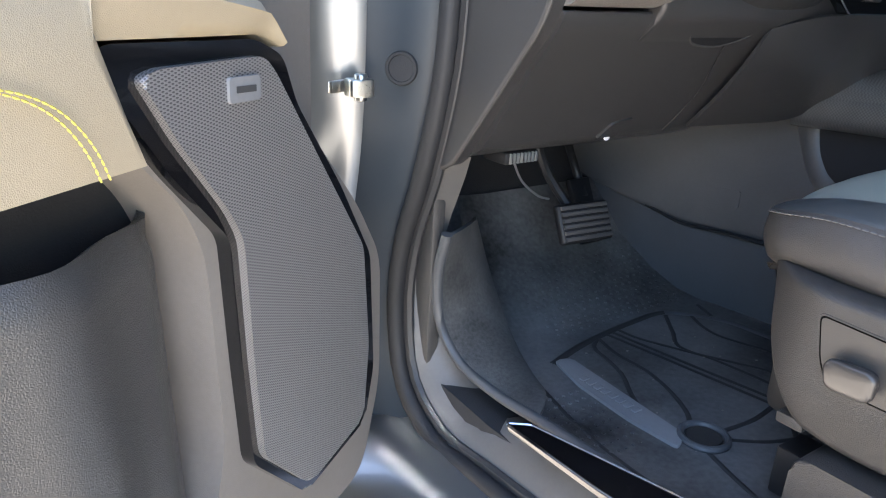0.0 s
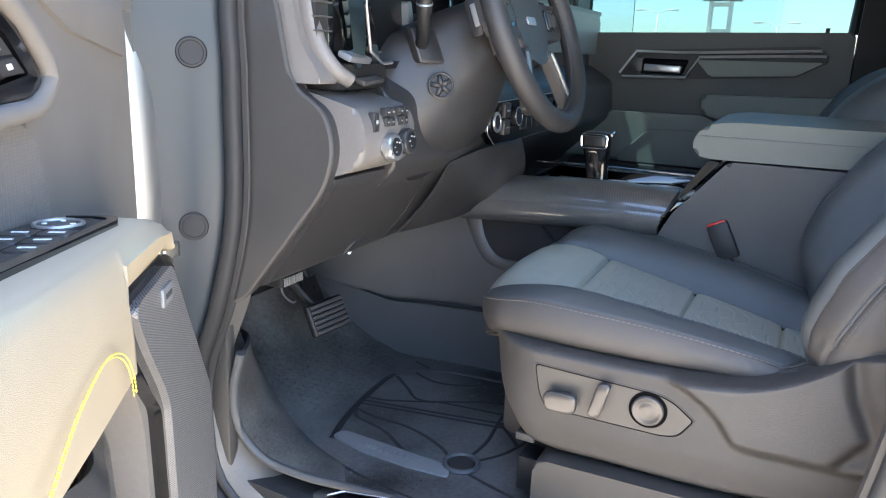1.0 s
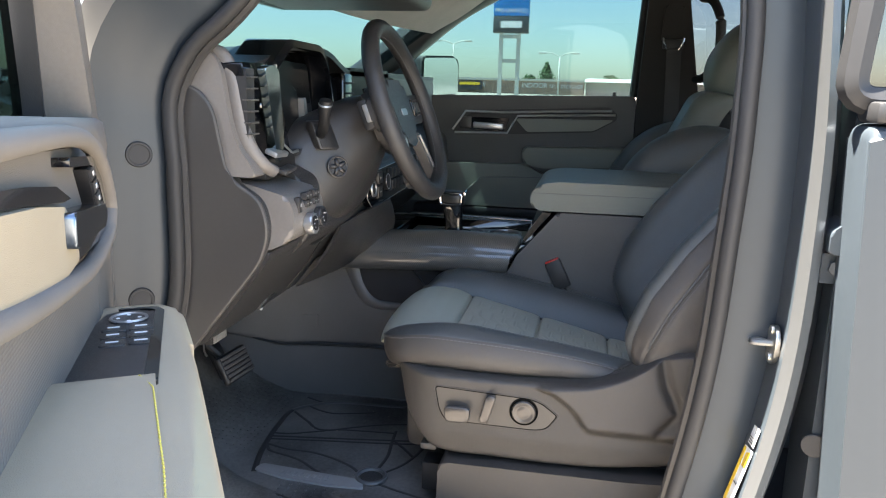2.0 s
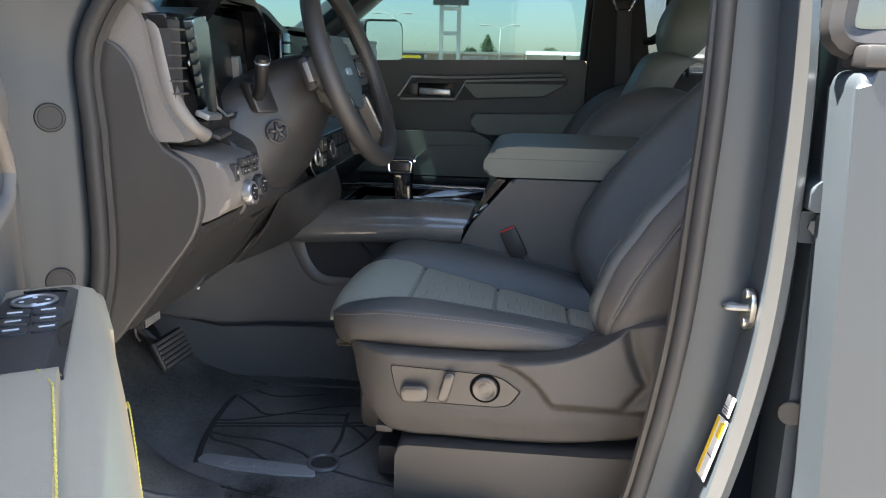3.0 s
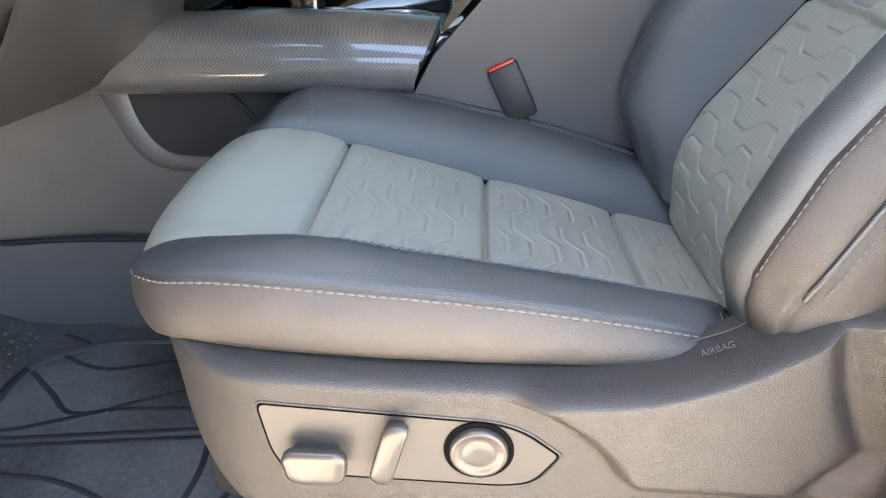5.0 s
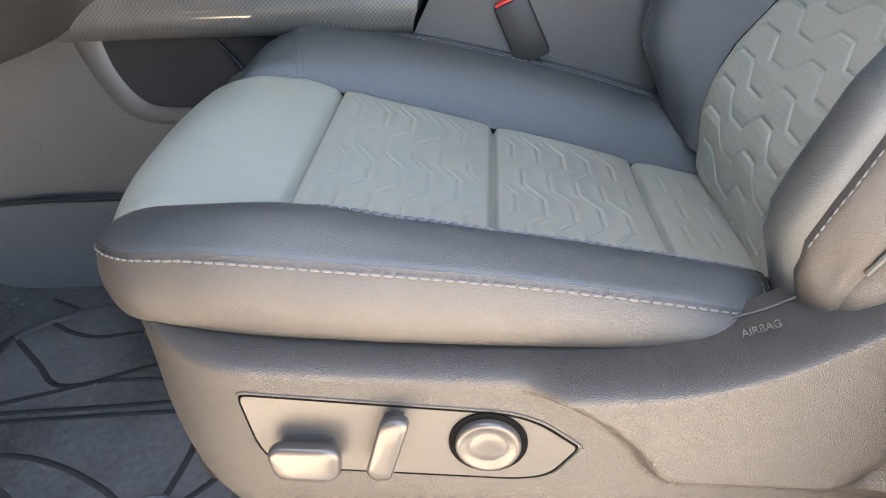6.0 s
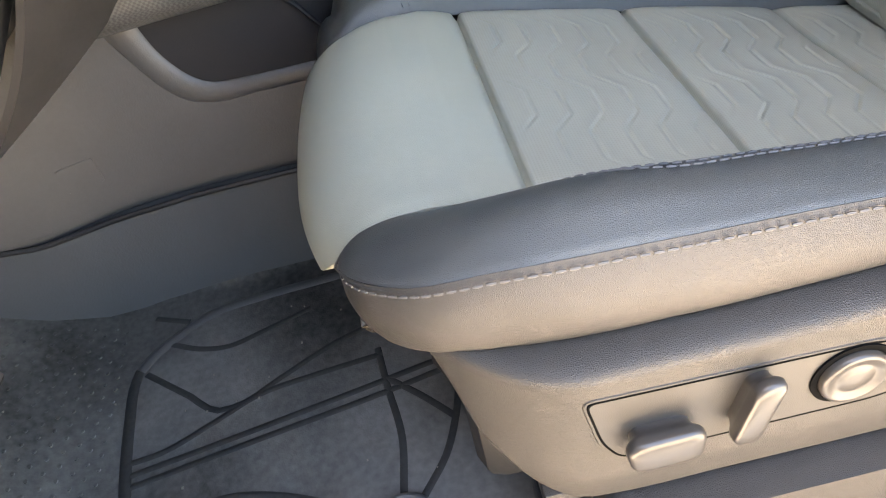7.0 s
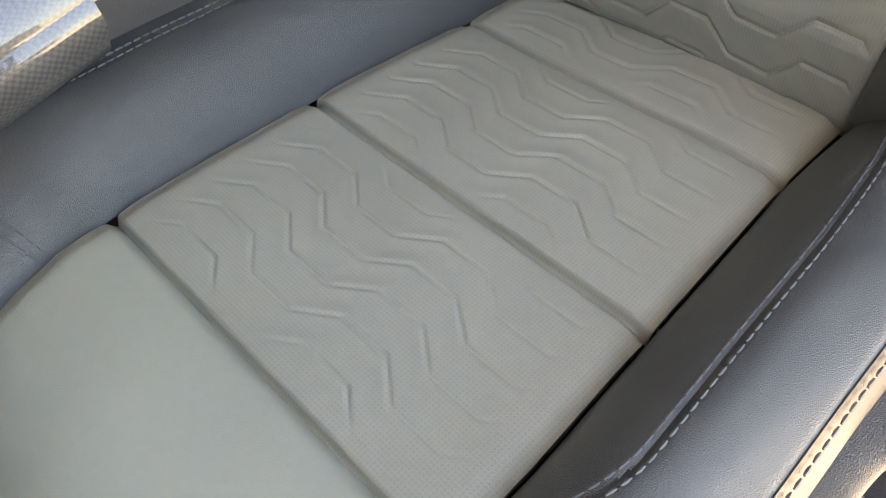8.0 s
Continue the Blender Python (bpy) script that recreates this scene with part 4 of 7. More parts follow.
for s in (-1, 1):
    bd = bolster_bands(s, 1.0 if s < 0 else 1.14)
    th = -0.010 * s
    part("backrest_bolster", sheet(bd[0], -th), M_LEATHER, SEAT, "charcoal leather back bolster", 60)
    part("bolster_side", sheet(bd[1], -th), M_LEATHER_LIT, SEAT, "leather side of the backrest bolster, taupe for the warm light on it", 60)
    part("backrest_side", sheet(bd[2], -th), M_LEATHER_LIT, SEAT, "leather side of the backrest, taupe for the warm light on it", 60)
    if s < 0:
        off = Vector((-0.0022, 0.0012, 0.0006))
        for band, col in ((1, 3), (2, 1)):
            part("stitching", stitches([r[col] + off for r in bd[band] if r[col].z > 0.985], r=0.0008), M_STITCH, SEAT, "grey thread stitching")
        part("piping", tube([r[0] + off for r in bd[2] if r[0].z > 0.98], 0.0022, 8), M_LEATHER, SEAT)
    else:
        part("stitching", stitches([r[15] + BN * 0.0006 for r in bd[0][4:]], r=0.0007, bm=stitches([r[17] + BN * 0.0006 for r in bd[0][4:]], r=0.0007)), M_STITCH, SEAT, "grey double stitching")
part("backrest_shell", prism([(-0.30, 0.86), (-0.37, 0.83), (-0.70, 1.42), (-0.64, 1.46)], YZ, -0.685, -0.175, 0.02), M_PLASTIC, SEAT)
# Visor widened and carried rearwards to block sun patches on the cushion.
solo("sun_visor", box(-0.775, -0.27, 0.28, 0.65, 1.594, 1.632, 0.018, 4), M_PLASTIC, "dark padded sun visor hanging behind the windscreen", "sun visor")


# ---------------------------------------------------------------- dashboard
DASH = thing("dashboard", (-0.2, 0.6, 0.95), "charcoal dashboard with taupe side cheek and black displays", "dashboard")
capo = fillet([(0.66, 0.925), (0.605, 0.94), (0.455, 1.130), (0.440, 1.185), (0.455, 1.235), (0.512, 1.268), (0.535, 1.385), (0.56, 1.415), (0.60, 1.425), (0.66, 1.43)],
              [0.01, 0.02, 0.04, 0.03, 0.02, 0.03, 0.03, 0.02, 0.01, 0.01])
part("end_cap", prism(capo, YZ, -0.826, -0.80, 0.004), M_PLASTIC, DASH, "dark plastic end cap")
part("end_cap_edge", tube([YZ(a, b, -0.822) for a, b in capo], 0.004, 8, True, up=(1, 0, 0)), M_PLASTIC_L, DASH)
# lower knee panel, with the light-switch cheek above it
knee = fillet([(0.62, 0.945), (0.575, 0.962), (0.452, 1.125), (0.448, 1.14), (0.70, 1.14), (0.70, 0.96)], [0.01, 0.015, 0.02, 0.004, 0.01, 0.01])
# Charcoal instead of taupe: the shade on the knee panel put into colour.
part("knee_panel", prism(knee, YZ, -0.80, -0.38, 0.006), M_PLASTIC, DASH, "taupe plastic knee panel")
def KN(p, q, h):
    return Vector((p, 0.452 + (1.125 - q) * 0.7546 - 0.798 * h, q - 0.602 * h))     # on the sloping face of the knee panel


part("panel_seam", tube([KN(-0.484, 1.104, 0.0), KN(-0.470, 1.075, 0.0), KN(-0.452, 1.045, 0.0), KN(-0.444, 1.020, 0.0), KN(-0.449, 0.985, 0.0), KN(-0.452, 0.966, 0.0)], 0.0011, 6), M_BLACK, DASH)
# Flat black plate, the darkness of the hollow under the column painted on.
part("recess_shade", prism(fillet([(-0.578, 1.123), (-0.566, 1.108), (-0.535, 1.101), (-0.495, 1.100), (-0.460, 1.108), (-0.428, 1.124)], 0.010), KN, -0.004, 0.0012, 0.0004), M_BLACK, DASH)
part("recess_lip", tube(curve_pts([KN(-0.578, 1.122, 0.001), KN(-0.562, 1.106, 0.001), KN(-0.530, 1.0995, 0.001), KN(-0.490, 1.100, 0.001), KN(-0.455, 1.109, 0.001), KN(-0.428, 1.124, 0.001)], 24), 0.0014, 6), M_PLASTIC_L, DASH)
part("bonnet_release", prism(fillet([(-0.598, 0.966), (-0.586, 0.990), (-0.550, 0.996), (-0.560, 0.966)], 0.004), KN, -0.004, 0.0035, 0.0015), M_PLASTIC, DASH, "small bonnet release lever")
cheek = fillet([(0.448, 1.144), (0.405, 1.165), (0.402, 1.215), (0.415, 1.24), (0.50, 1.262), (0.70, 1.262), (0.70, 1.144)], [0.01, 0.02, 0.02, 0.02, 0.03, 0.01, 0.01])
part("switch_cheek", prism(cheek, YZ, -0.80, -0.655, 0.010, 3), M_CHEEK_LIT, DASH, "taupe plastic light switch cheek")
part("lower_dash", prism(fillet([(0.43, 1.14), (0.44, 1.25), (0.52, 1.30), (0.75, 1.30), (0.75, 0.98), (0.60, 0.98)], 0.02), YZ, -0.66, 0.80, 0.006), M_PLASTIC, DASH, "charcoal lower dash")
ub = fillet([(0.545, 1.272), (0.462, 1.272), (0.470, 1.292), (0.492, 1.320), (0.506, 1.365), (0.520, 1.455), (0.540, 1.482), (0.62, 1.480), (0.66, 1.44), (0.60, 1.428), (0.555, 1.416), (0.536, 1.385)], [0.01, 0.008, 0.02, 0.02, 0.03, 0.02, 0.02, 0.02, 0.01, 0.01, 0.02, 0.02])
part("upper_block", prism(ub, YZ, -0.818, -0.774, 0.014, 5), M_CHEEK_LIT, DASH, "taupe upper cheek beside the vent")
rimw = curve_pts([(-0.797, 0.560, 1.480), (-0.795, 0.530, 1.474), (-0.794, 0.513, 1.445), (-0.793, 0.503, 1.39), (-0.792, 0.494, 1.340), (-0.787, 0.482, 1.312), (-0.775, 0.466, 1.288), (-0.755, 0.456, 1.276)], 36)
part("cheek_rim", tube(rimw, [0.012 + 0.004 * math.sin(math.pi * k / 35) for k in range(36)], 12, flat=0.8, up=(1, 0, 0)), M_CHEEK_LIT, DASH, "taupe rim round the vent, pale for the skylight on it")
part("dash_body", prism(fillet([(0.52, 1.28), (0.535, 1.44), (0.56, 1.47), (0.95, 1.42), (0.95, 1.0), (0.70, 1.0), (0.60, 1.25)], 0.02), YZ, -0.78, 0.82, 0.006), M_PLASTIC, DASH)
part("dash_top", sheet([[Vector((x, y, 1.462 + 0.045 * math.exp(-((x + 0.45) / 0.20) ** 4) - 0.10 * (y - 0.5) * (y > 0.6) * 0.5)) for y in np.linspace(0.505, 0.95, 16)] for x in np.linspace(-0.80, 0.82, 60)], 0.012), M_PLASTIC, DASH, "soft charcoal dash top")
# side of the centre stack, from the climate strip down to the console trim
STK_T = curve_pts([(-0.415, 0.452, 1.125), (-0.36, 0.428, 1.140), (-0.29, 0.416, 1.146), (-0.22, 0.413, 1.146), (-0.15, 0.412, 1.145)], 30)
STK_B = curve_pts([(-0.415, 0.560, 0.975), (-0.33, 0.535, 0.978), (-0.225, 0.500, 0.988), (-0.200, 0.445, 1.025), (-0.150, 0.404, 1.066)], 30)
part("lower_fascia", sheet([[a.lerp(b, t) + Vector((-0.010, -0.012, -0.004)) * math.sin(math.pi * t) for t in np.linspace(0, 1, 16)] for a, b in zip(STK_T, STK_B)], 0.006), M_PLASTIC, DASH, "charcoal plastic side of the centre stack", 60)
# side vent
part("vent_bezel", prism(fillet([(-0.808, 1.462), (-0.700, 1.462), (-0.668, 1.318), (-0.664, 1.285), (-0.705, 1.250), (-0.742, 1.268), (-0.775, 1.32)], 0.008), XZ, 0.486, 0.54, 0.004), M_GLOSS, DASH, "gloss black vent bezel")
part("vent_duct", prism(fillet([(-0.800, 1.330), (-0.772, 1.326), (-0.772, 1.452), (-0.803, 1.452)], 0.004), XZ, 0.482, 0.50), M_RUBBER, DASH)
for i in range(6):
    part("vent_slat", box(-0.802, -0.772, 0.474, 0.490, 1.342 + 0.019 * i, 1.3445 + 0.019 * i, 0.0006), M_PLASTIC_L, DASH)
blade = fillet([(-0.766, 1.455), (-0.742, 1.460), (-0.732, 1.450), (-0.722, 1.345), (-0.722, 1.315), (-0.733, 1.290), (-0.742, 1.305), (-0.754, 1.380)], [0.006, 0.004, 0.006, 0.01, 0.012, 0.005, 0.01, 0.02])
part("vent_blade", prism(blade, lambda p, q, h: Vector((p, h - 0.30 * (p + 0.760), q)), 0.462, 0.478, 0.003), M_BLADE, DASH, "polished dark vent blade, pale teal for the sky it reflects")
part("vent_inner", prism(fillet([(-0.724, 1.448), (-0.702, 1.450), (-0.676, 1.326), (-0.696, 1.322)], 0.004), XZ, 0.482, 0.50), M_RUBBER, DASH)
for i in range(6):
    part("vent_slat", box(-0.717 + 0.0045 * (5 - i), -0.697 + 0.0045 * (5 - i), 0.475, 0.490, 1.338 + 0.019 * i, 1.3405 + 0.019 * i, 0.0006), M_PLASTIC, DASH)
part("vent_knob", box(-0.704, -0.692, 0.468, 0.486, 1.384, 1.393, 0.002), M_CHROME, DASH)
part("vent_edge", tube([(-0.696, 0.476, 1.462), (-0.684, 0.476, 1.40), (-0.666, 0.476, 1.318), (-0.640, 0.470, 1.300), (-0.610, 0.470, 1.302)], 0.0028, 8), M_SATIN, DASH, "bright edge between vent and display")
part("trim_clip", obox((-0.742, 0.456, 1.309), (1, 0.1, -0.05), (0, 1, 0.4), (0.05, -0.4, 1), 0.034, 0.012, 0.005, 0.003), M_SATIN, DASH, "satin metal trim end")
part("trim_clip", obox((-0.708, 0.452, 1.276), (1, 0.1, 0.05), (0, 1, 0.3), (0, -0.3, 1), 0.034, 0.010, 0.004, 0.003), M_PLASTIC_L, DASH, "grey release tab")
part("clip_shelf", box(-0.775, -0.640, 0.462, 0.53, 1.262, 1.300, 0.006), M_DEEP, DASH)
# instrument hood and display
hood = fillet([(-0.660, 1.290), (-0.692, 1.455), (-0.588, 1.513), (-0.405, 1.510), (-0.372, 1.480), (-0.352, 1.300)], [0.006, 0.012, 0.02, 0.03, 0.03, 0.02])
hood_in = [(-0.52 + (a + 0.52) * 0.90, 1.392 + (b - 1.392) * 0.88) for a, b in hood]
lean = lambda b: 0.10 * (b - 1.30)
rings = [[XZ(a, b, y + lean(b)) for a, b in hood] for y in (0.56, 0.474)] + [[XZ(a, b, 0.470 + lean(b)) for a, b in hood_in], [XZ(a * 0.98 - 0.010, 1.392 + (b - 1.392) * 0.96, 0.535) for a, b in hood_in]]
part("instrument_hood", loft(rings, caps=False), M_GLOSS, DASH, "gloss black instrument hood")
part("instrument_screen", prism(fillet([(-0.65, 1.30), (-0.655, 1.44), (-0.60, 1.475), (-0.40, 1.47), (-0.37, 1.31)], 0.02), XZ, 0.530, 0.545), M_SCREEN, DASH, "dark digital instrument display")
part("inner_panel", prism(fillet([(-0.640, 1.315), (-0.640, 1.432), (-0.535, 1.424), (-0.500, 1.372), (-0.500, 1.320)], 0.012), XZ, 0.505, 0.535, 0.003), M_SCREEN, DASH)
part("inner_bezel", tube([XZ(a, b, 0.503) for a, b in ((-0.640, 1.318), (-0.560, 1.316), (-0.545, 1.330), (-0.500, 1.332))], 0.0018, 6), M_SATIN, DASH)
part("inner_bezel", prism(fillet([(-0.512, 1.330), (-0.520, 1.400), (-0.508, 1.402), (-0.488, 1.335)], 0.003), XZ, 0.492, 0.51, 0.002), M_SATIN, DASH, "pale inner bezel face")
part("centre_vent", box(-0.265, -0.20, 0.492, 0.53, 1.315, 1.455, 0.006), M_GLOSS, DASH)
for i in range(5):
    part("vent_slat", box(-0.258, -0.207, 0.485, 0.50, 1.335 + 0.024 * i, 1.339 + 0.024 * i, 0.001), M_BLACK, DASH)
part("centre_screen", prism(fillet([(-0.18, 1.29), (-0.18, 1.47), (0.18, 1.47), (0.18, 1.29)], 0.012), XZ, 0.505, 0.53, 0.003), M_SCREEN, DASH, "large dark touch screen")
part("passenger_fascia", prism(fillet([(0.20, 1.33), (0.20, 1.45), (0.80, 1.45), (0.80, 1.33)], 0.02), XZ, 0.50, 0.54, 0.01), M_GREY_SHADE, DASH, "grey-green passenger fascia")
# light switches on the cheek
for x, z in ((-0.735, 1.183), (-0.690, 1.188)):
    part("rotary_switch", disc((x, 0.404, z), (0, -1, 0.15), 0.0195, 0.016, 36, 0.003), M_SATIN if x < -0.7 else M_PLASTIC, DASH, "ribbed rotary light switch")
    part("switch_face", disc((x, 0.389, z + 0.0025), (0, -1, 0.15), 0.0135, 0.002, 28, 0.0006), M_BLACK, DASH)
    for k in range(4):
        a = 0.9 + k * 1.1
        part("switch_mark", box(x + 0.008 * math.cos(a) - 0.0016, x + 0.008 * math.cos(a) + 0.0016, 0.3858, 0.3868, z + 0.0025 + 0.008 * math.sin(a) - 0.001, z + 0.0025 + 0.008 * math.sin(a) + 0.001), M_MARK, DASH)
for i in range(2):
    for j in range(2):
        for k, x0 in enumerate((-0.745, -0.705)):
            b = part("push_button", box(x0 + 0.014 * i, x0 + 0.0125 + 0.014 * i, 0.4005, 0.412, 1.214 + 0.014 * j, 1.2265 + 0.014 * j, 0.001), M_PLASTIC, DASH)
            part("button_mark", box(x0 + 0.014 * i + 0.0045, x0 + 0.0080 + 0.014 * i, 0.3999, 0.4007, 1.2195 + 0.014 * j, 1.2212 + 0.014 * j), M_MARK, b)
b = part("push_button", box(-0.778, -0.764, 0.4005, 0.412, 1.208, 1.236, 0.002), M_PLASTIC, DASH)
part("button_mark", box(-0.7735, -0.7685, 0.3998, 0.4007, 1.220, 1.225), M_MARK, b)
# climate strip with start button
strip_o = fillet([(-0.330, 1.172), (-0.318, 1.215), (-0.300, 1.228), (0.17, 1.238), (0.19, 1.20), (0.17, 1.152), (-0.285, 1.142)], 0.014)
part("climate_panel", prism(strip_o, XZ, 0.414, 0.47, 0.005), M_GLOSS, DASH, "gloss black climate control strip")
part("strip_border", tube([XZ(a, b, 0.4145) for a, b in strip_o], 0.0011, 6, True, up=(0, 1, 0)), M_SATIN, DASH)
part("start_button", disc((-0.289, 0.414, 1.190), (0, -1, 0.1), 0.0150, 0.005, 36, 0.002), M_BLACK, DASH)
part("start_ring", torus((-0.289, 0.410, 1.190), (0, -1, 0.1), 0.0172, 0.0034, 40, 8), M_SATIN, DASH)
for x in (-0.185, 0.105):
    part("temp_dial", disc((x, 0.414, 1.195), (0, -1, 0.1), 0.021, 0.012, 36, 0.003), M_BLACK, DASH)
    part("temp_ring", torus((x, 0.403, 1.196), (0, -1, 0.1), 0.0185, 0.0016, 40, 8), M_SATIN, DASH)
for i in range(2):
    key = part("toggle_key", box(-0.256, -0.222, 0.406, 0.418, 1.162 + 0.034 * i, 1.192 + 0.034 * i, 0.003), M_PLASTIC, DASH)
    part("key_mark", box(-0.246, -0.232, 0.4052, 0.4062, 1.175 + 0.034 * i, 1.178 + 0.034 * i), M_MARK, key)
for i in range(6):
    for z in (1.165, 1.197):
        part("toggle_key", box(-0.152 + 0.037 * i, -0.119 + 0.037 * i, 0.4095, 0.418, z, z + 0.027, 0.002), M_BLACK, DASH)
# bonnet release and marks under the panel
rel = thing("bonnet_release", (-0.70, 0.63, 0.93), "black bonnet release handle with a ribbed bright edge", "release handle")
part("release_handle", box(-0.735, -0.675, 0.60, 0.65, 0.932, 0.95, 0.004), M_BLACK, rel)
for i in range(8):
    part("rib", box(-0.728 + 0.0065 * i, -0.7245 + 0.0065 * i, 0.5975, 0.602, 0.934, 0.948, 0.0005), M_SATIN, rel)
part("panel_pin", disc((-0.577, 0.571, 0.966), (0, -1, 0), 0.006, 0.003, 16, 0.001), M_WHITE, DASH, "white printed symbol")

# steering column and wheel
COL = thing("steering_column", (-0.43, 0.42, 1.25), "charcoal steering column shroud with stalks", "steering column")
W0, WA = Vector((-0.43, 0.315, 1.372)), Vector((0, -0.935, 0.355)).normalized()   # hub, axis towards the driver
WU = Vector((0, 0.355, 0.935)).normalized()
WR = Vector((1, 0, 0))


def shroud_ring(d, rx, rz, dz=0.0):
    c = W0 - WA * d + WU * dz
    return [c + WR * rx * math.copysign(abs(math.cos(a)) ** 0.7, math.cos(a)) + WU * rz * math.copysign(abs(math.sin(a)) ** 0.7, math.sin(a)) for a in np.linspace(0, 2 * math.pi, 33)[:-1]]


part("column_shroud", loft([shroud_ring(0.045, 0.05, 0.05), shroud_ring(0.058, 0.070, 0.062), shroud_ring(0.085, 0.086, 0.078, -0.010), shroud_ring(0.12, 0.115, 0.096, -0.028), shroud_ring(0.16, 0.150, 0.110, -0.045), shroud_ring(0.20, 0.178, 0.118, -0.055), shroud_ring(0.27, 0.18, 0.125, -0.055)]), M_PLASTIC, COL)
cap = part("lock_cap", disc((-0.552, 0.410, 1.267), (-0.75, -0.62, 0.15), 0.0215, 0.004, 36, 0.001), M_BLACK, COL, "round black cap with a five-arm pattern")
sv = Vector((-0.75, -0.62, 0.15)).normalized()
s1 = sv.orthogonal().normalized()
s2 = sv.cross(s1)
for k in range(5):
    a = 2 * math.pi * k / 5
    c0 = Vector((-0.552, 0.410, 1.267)) + sv * 0.0045
    part("cap_arm", tube([c0, c0 + (s1 * math.cos(a) + s2 * math.sin(a)) * 0.0175], [0.0058, 0.0036], 8), M_PLASTIC, cap)
part("cap_ring", torus(Vector((-0.552, 0.410, 1.267)) + sv * 0.004, sv, 0.020, 0.0022, 36, 8), M_PLASTIC, cap)
stalk = curve_pts([(-0.555, 0.45, 1.325), (-0.59, 0.425, 1.345), (-0.612, 0.414, 1.375), (-0.622, 0.408, 1.400)], 14)
part("turn_stalk", tube(stalk, [0.016, 0.014, 0.012, 0.011, 0.0105, 0.0105, 0.0105, 0.0105, 0.011, 0.011, 0.0115, 0.0125, 0.0125, 0.011], 14), M_BLACK, COL, "black turn signal stalk")
part("stalk_ring", torus(stalk[-2], stalk[-1] - stalk[-3], 0.0115, 0.0022, 24, 6), M_SATIN, COL)
part("stalk_boot", obox((-0.556, 0.440, 1.330), (0.8, -0.6, 0), WU, (0.6, 0.8, 0), 0.024, 0.030, 0.014, 0.006), M_PLASTIC, COL)
part("boot_recess", obox((-0.5650, 0.4285, 1.330), (0.8, -0.6, 0), WU, (0.6, 0.8, 0), 0.0185, 0.0245, 0.001, 0.0005), M_BLACK, COL)

WHEEL = thing("steering_wheel", W0, "black leather-wrapped steering wheel with silver spoke inlays", "steering wheel")
RW = 0.178
rim_pts = [W0 + WA * 0.02 + (WR * math.cos(a) + WU * math.sin(a)) * RW for a in np.linspace(0, 2 * math.pi, 65)[:-1]]
part("rim", tube(rim_pts, 0.0182, 16, True, up=WA), M_WHEEL, WHEEL, "stitched black leather rim")
part("stitching", stitches([W0 + WA * 0.02 + (WR * math.cos(a) + WU * math.sin(a)) * (RW - 0.0185) for a in np.linspace(0, 2 * math.pi, 160)], 0.008, 0.005, 0.0009), M_STITCH, WHEEL)
hub = fillet([(-0.075, 0.045), (-0.06, 0.07), (0.06, 0.07), (0.075, 0.045), (0.06, -0.06), (0.0, -0.078), (-0.06, -0.06)], 0.02)
hubf = lambda p, q, h: W0 + WR * p + WU * q + WA * h
part("airbag_cover", prism(hub, hubf, -0.045, 0.012, 0.014, 4), M_PLASTIC, WHEEL)
part("badge", prism(fillet([(-0.02, -0.007), (-0.02, 0.007), (0.02, 0.007), (0.02, -0.007)], 0.003), hubf, 0.012, 0.0145, 0.001), M_SATIN, WHEEL, "plain silver hub badge")
for sx in (-1, 1):
    sp = fillet([(sx * 0.065, 0.035), (sx * 0.168, 0.038), (sx * 0.170, -0.010), (sx * 0.150, -0.028), (sx * 0.06, -0.03)], 0.008)
    part("spoke", prism(sp, hubf, -0.012, 0.010, 0.006), M_PLASTIC, WHEEL)
    lo = fillet([(sx * 0.045, -0.05), (sx * 0.068, -0.045), (sx * 0.112, -0.142), (sx * 0.088, -0.156)], 0.006)
    part("lower_spoke", prism(lo, hubf, -0.008, 0.012, 0.004), M_PLASTIC, WHEEL)
    part("spoke_inlay", prism(fillet([(sx * 0.060, -0.055), (sx * 0.067, -0.052), (sx * 0.108, -0.140), (sx * 0.098, -0.147)], 0.003), hubf, 0.011, 0.0150, 0.001), M_SATIN, WHEEL, "satin silver inlay")
    pad = part("button_pad", prism(fillet([(sx * 0.085, 0.026), (sx * 0.145, 0.028), (sx * 0.145, -0.010), (sx * 0.085, -0.014)], 0.008), hubf, 0.009, 0.0135, 0.002), M_GLOSS, WHEEL)
    for k in range(3):
        part("button", prism(fillet([(sx * (0.092 + 0.017 * k), 0.019), (sx * (0.104 + 0.017 * k), 0.019), (sx * (0.104 + 0.017 * k), -0.006), (sx * (0.092 + 0.017 * k), -0.006)], 0.003), hubf, 0.0130, 0.0152, 0.0008), M_PLASTIC, pad)
pd = part("paddle", obox(W0 + WR * -0.145 - WA * 0.022 + WU * 0.01, WR, WU, WA, 0.018, 0.030, 0.010, 0.005), M_BLACK, WHEEL)
part("paddle_key", obox(W0 + WR * -0.160 - WA * 0.016 + WU * 0.012, WR, WU, WA, 0.006, 0.018, 0.007, 0.003), M_SATIN, pd)

# pedals
bp = thing("brake_pedal", (-0.48, 0.72, 0.66), "black brake pedal with ribbed rubber pad", "pedal")
PX, PU, PN = Vector((0.995, -0.1, 0.0)).normalized(), Vector((0.0, 0.40, 0.916)).normalized(), Vector((0, -0.916, 0.40))
PC = Vector((-0.478, 0.685, 0.790))
part("pad", obox(PC, PX, PU, PN, 0.054, 0.034, 0.008, 0.006, 3), M_BLACK, bp)
for i in range(6):
    part("rib", obox(PC + PU * (-0.026 + 0.0105 * i) + PN * 0.0085, PX, PU, PN, 0.049, 0.0032, 0.0022, 0.001), M_RIM, bp)
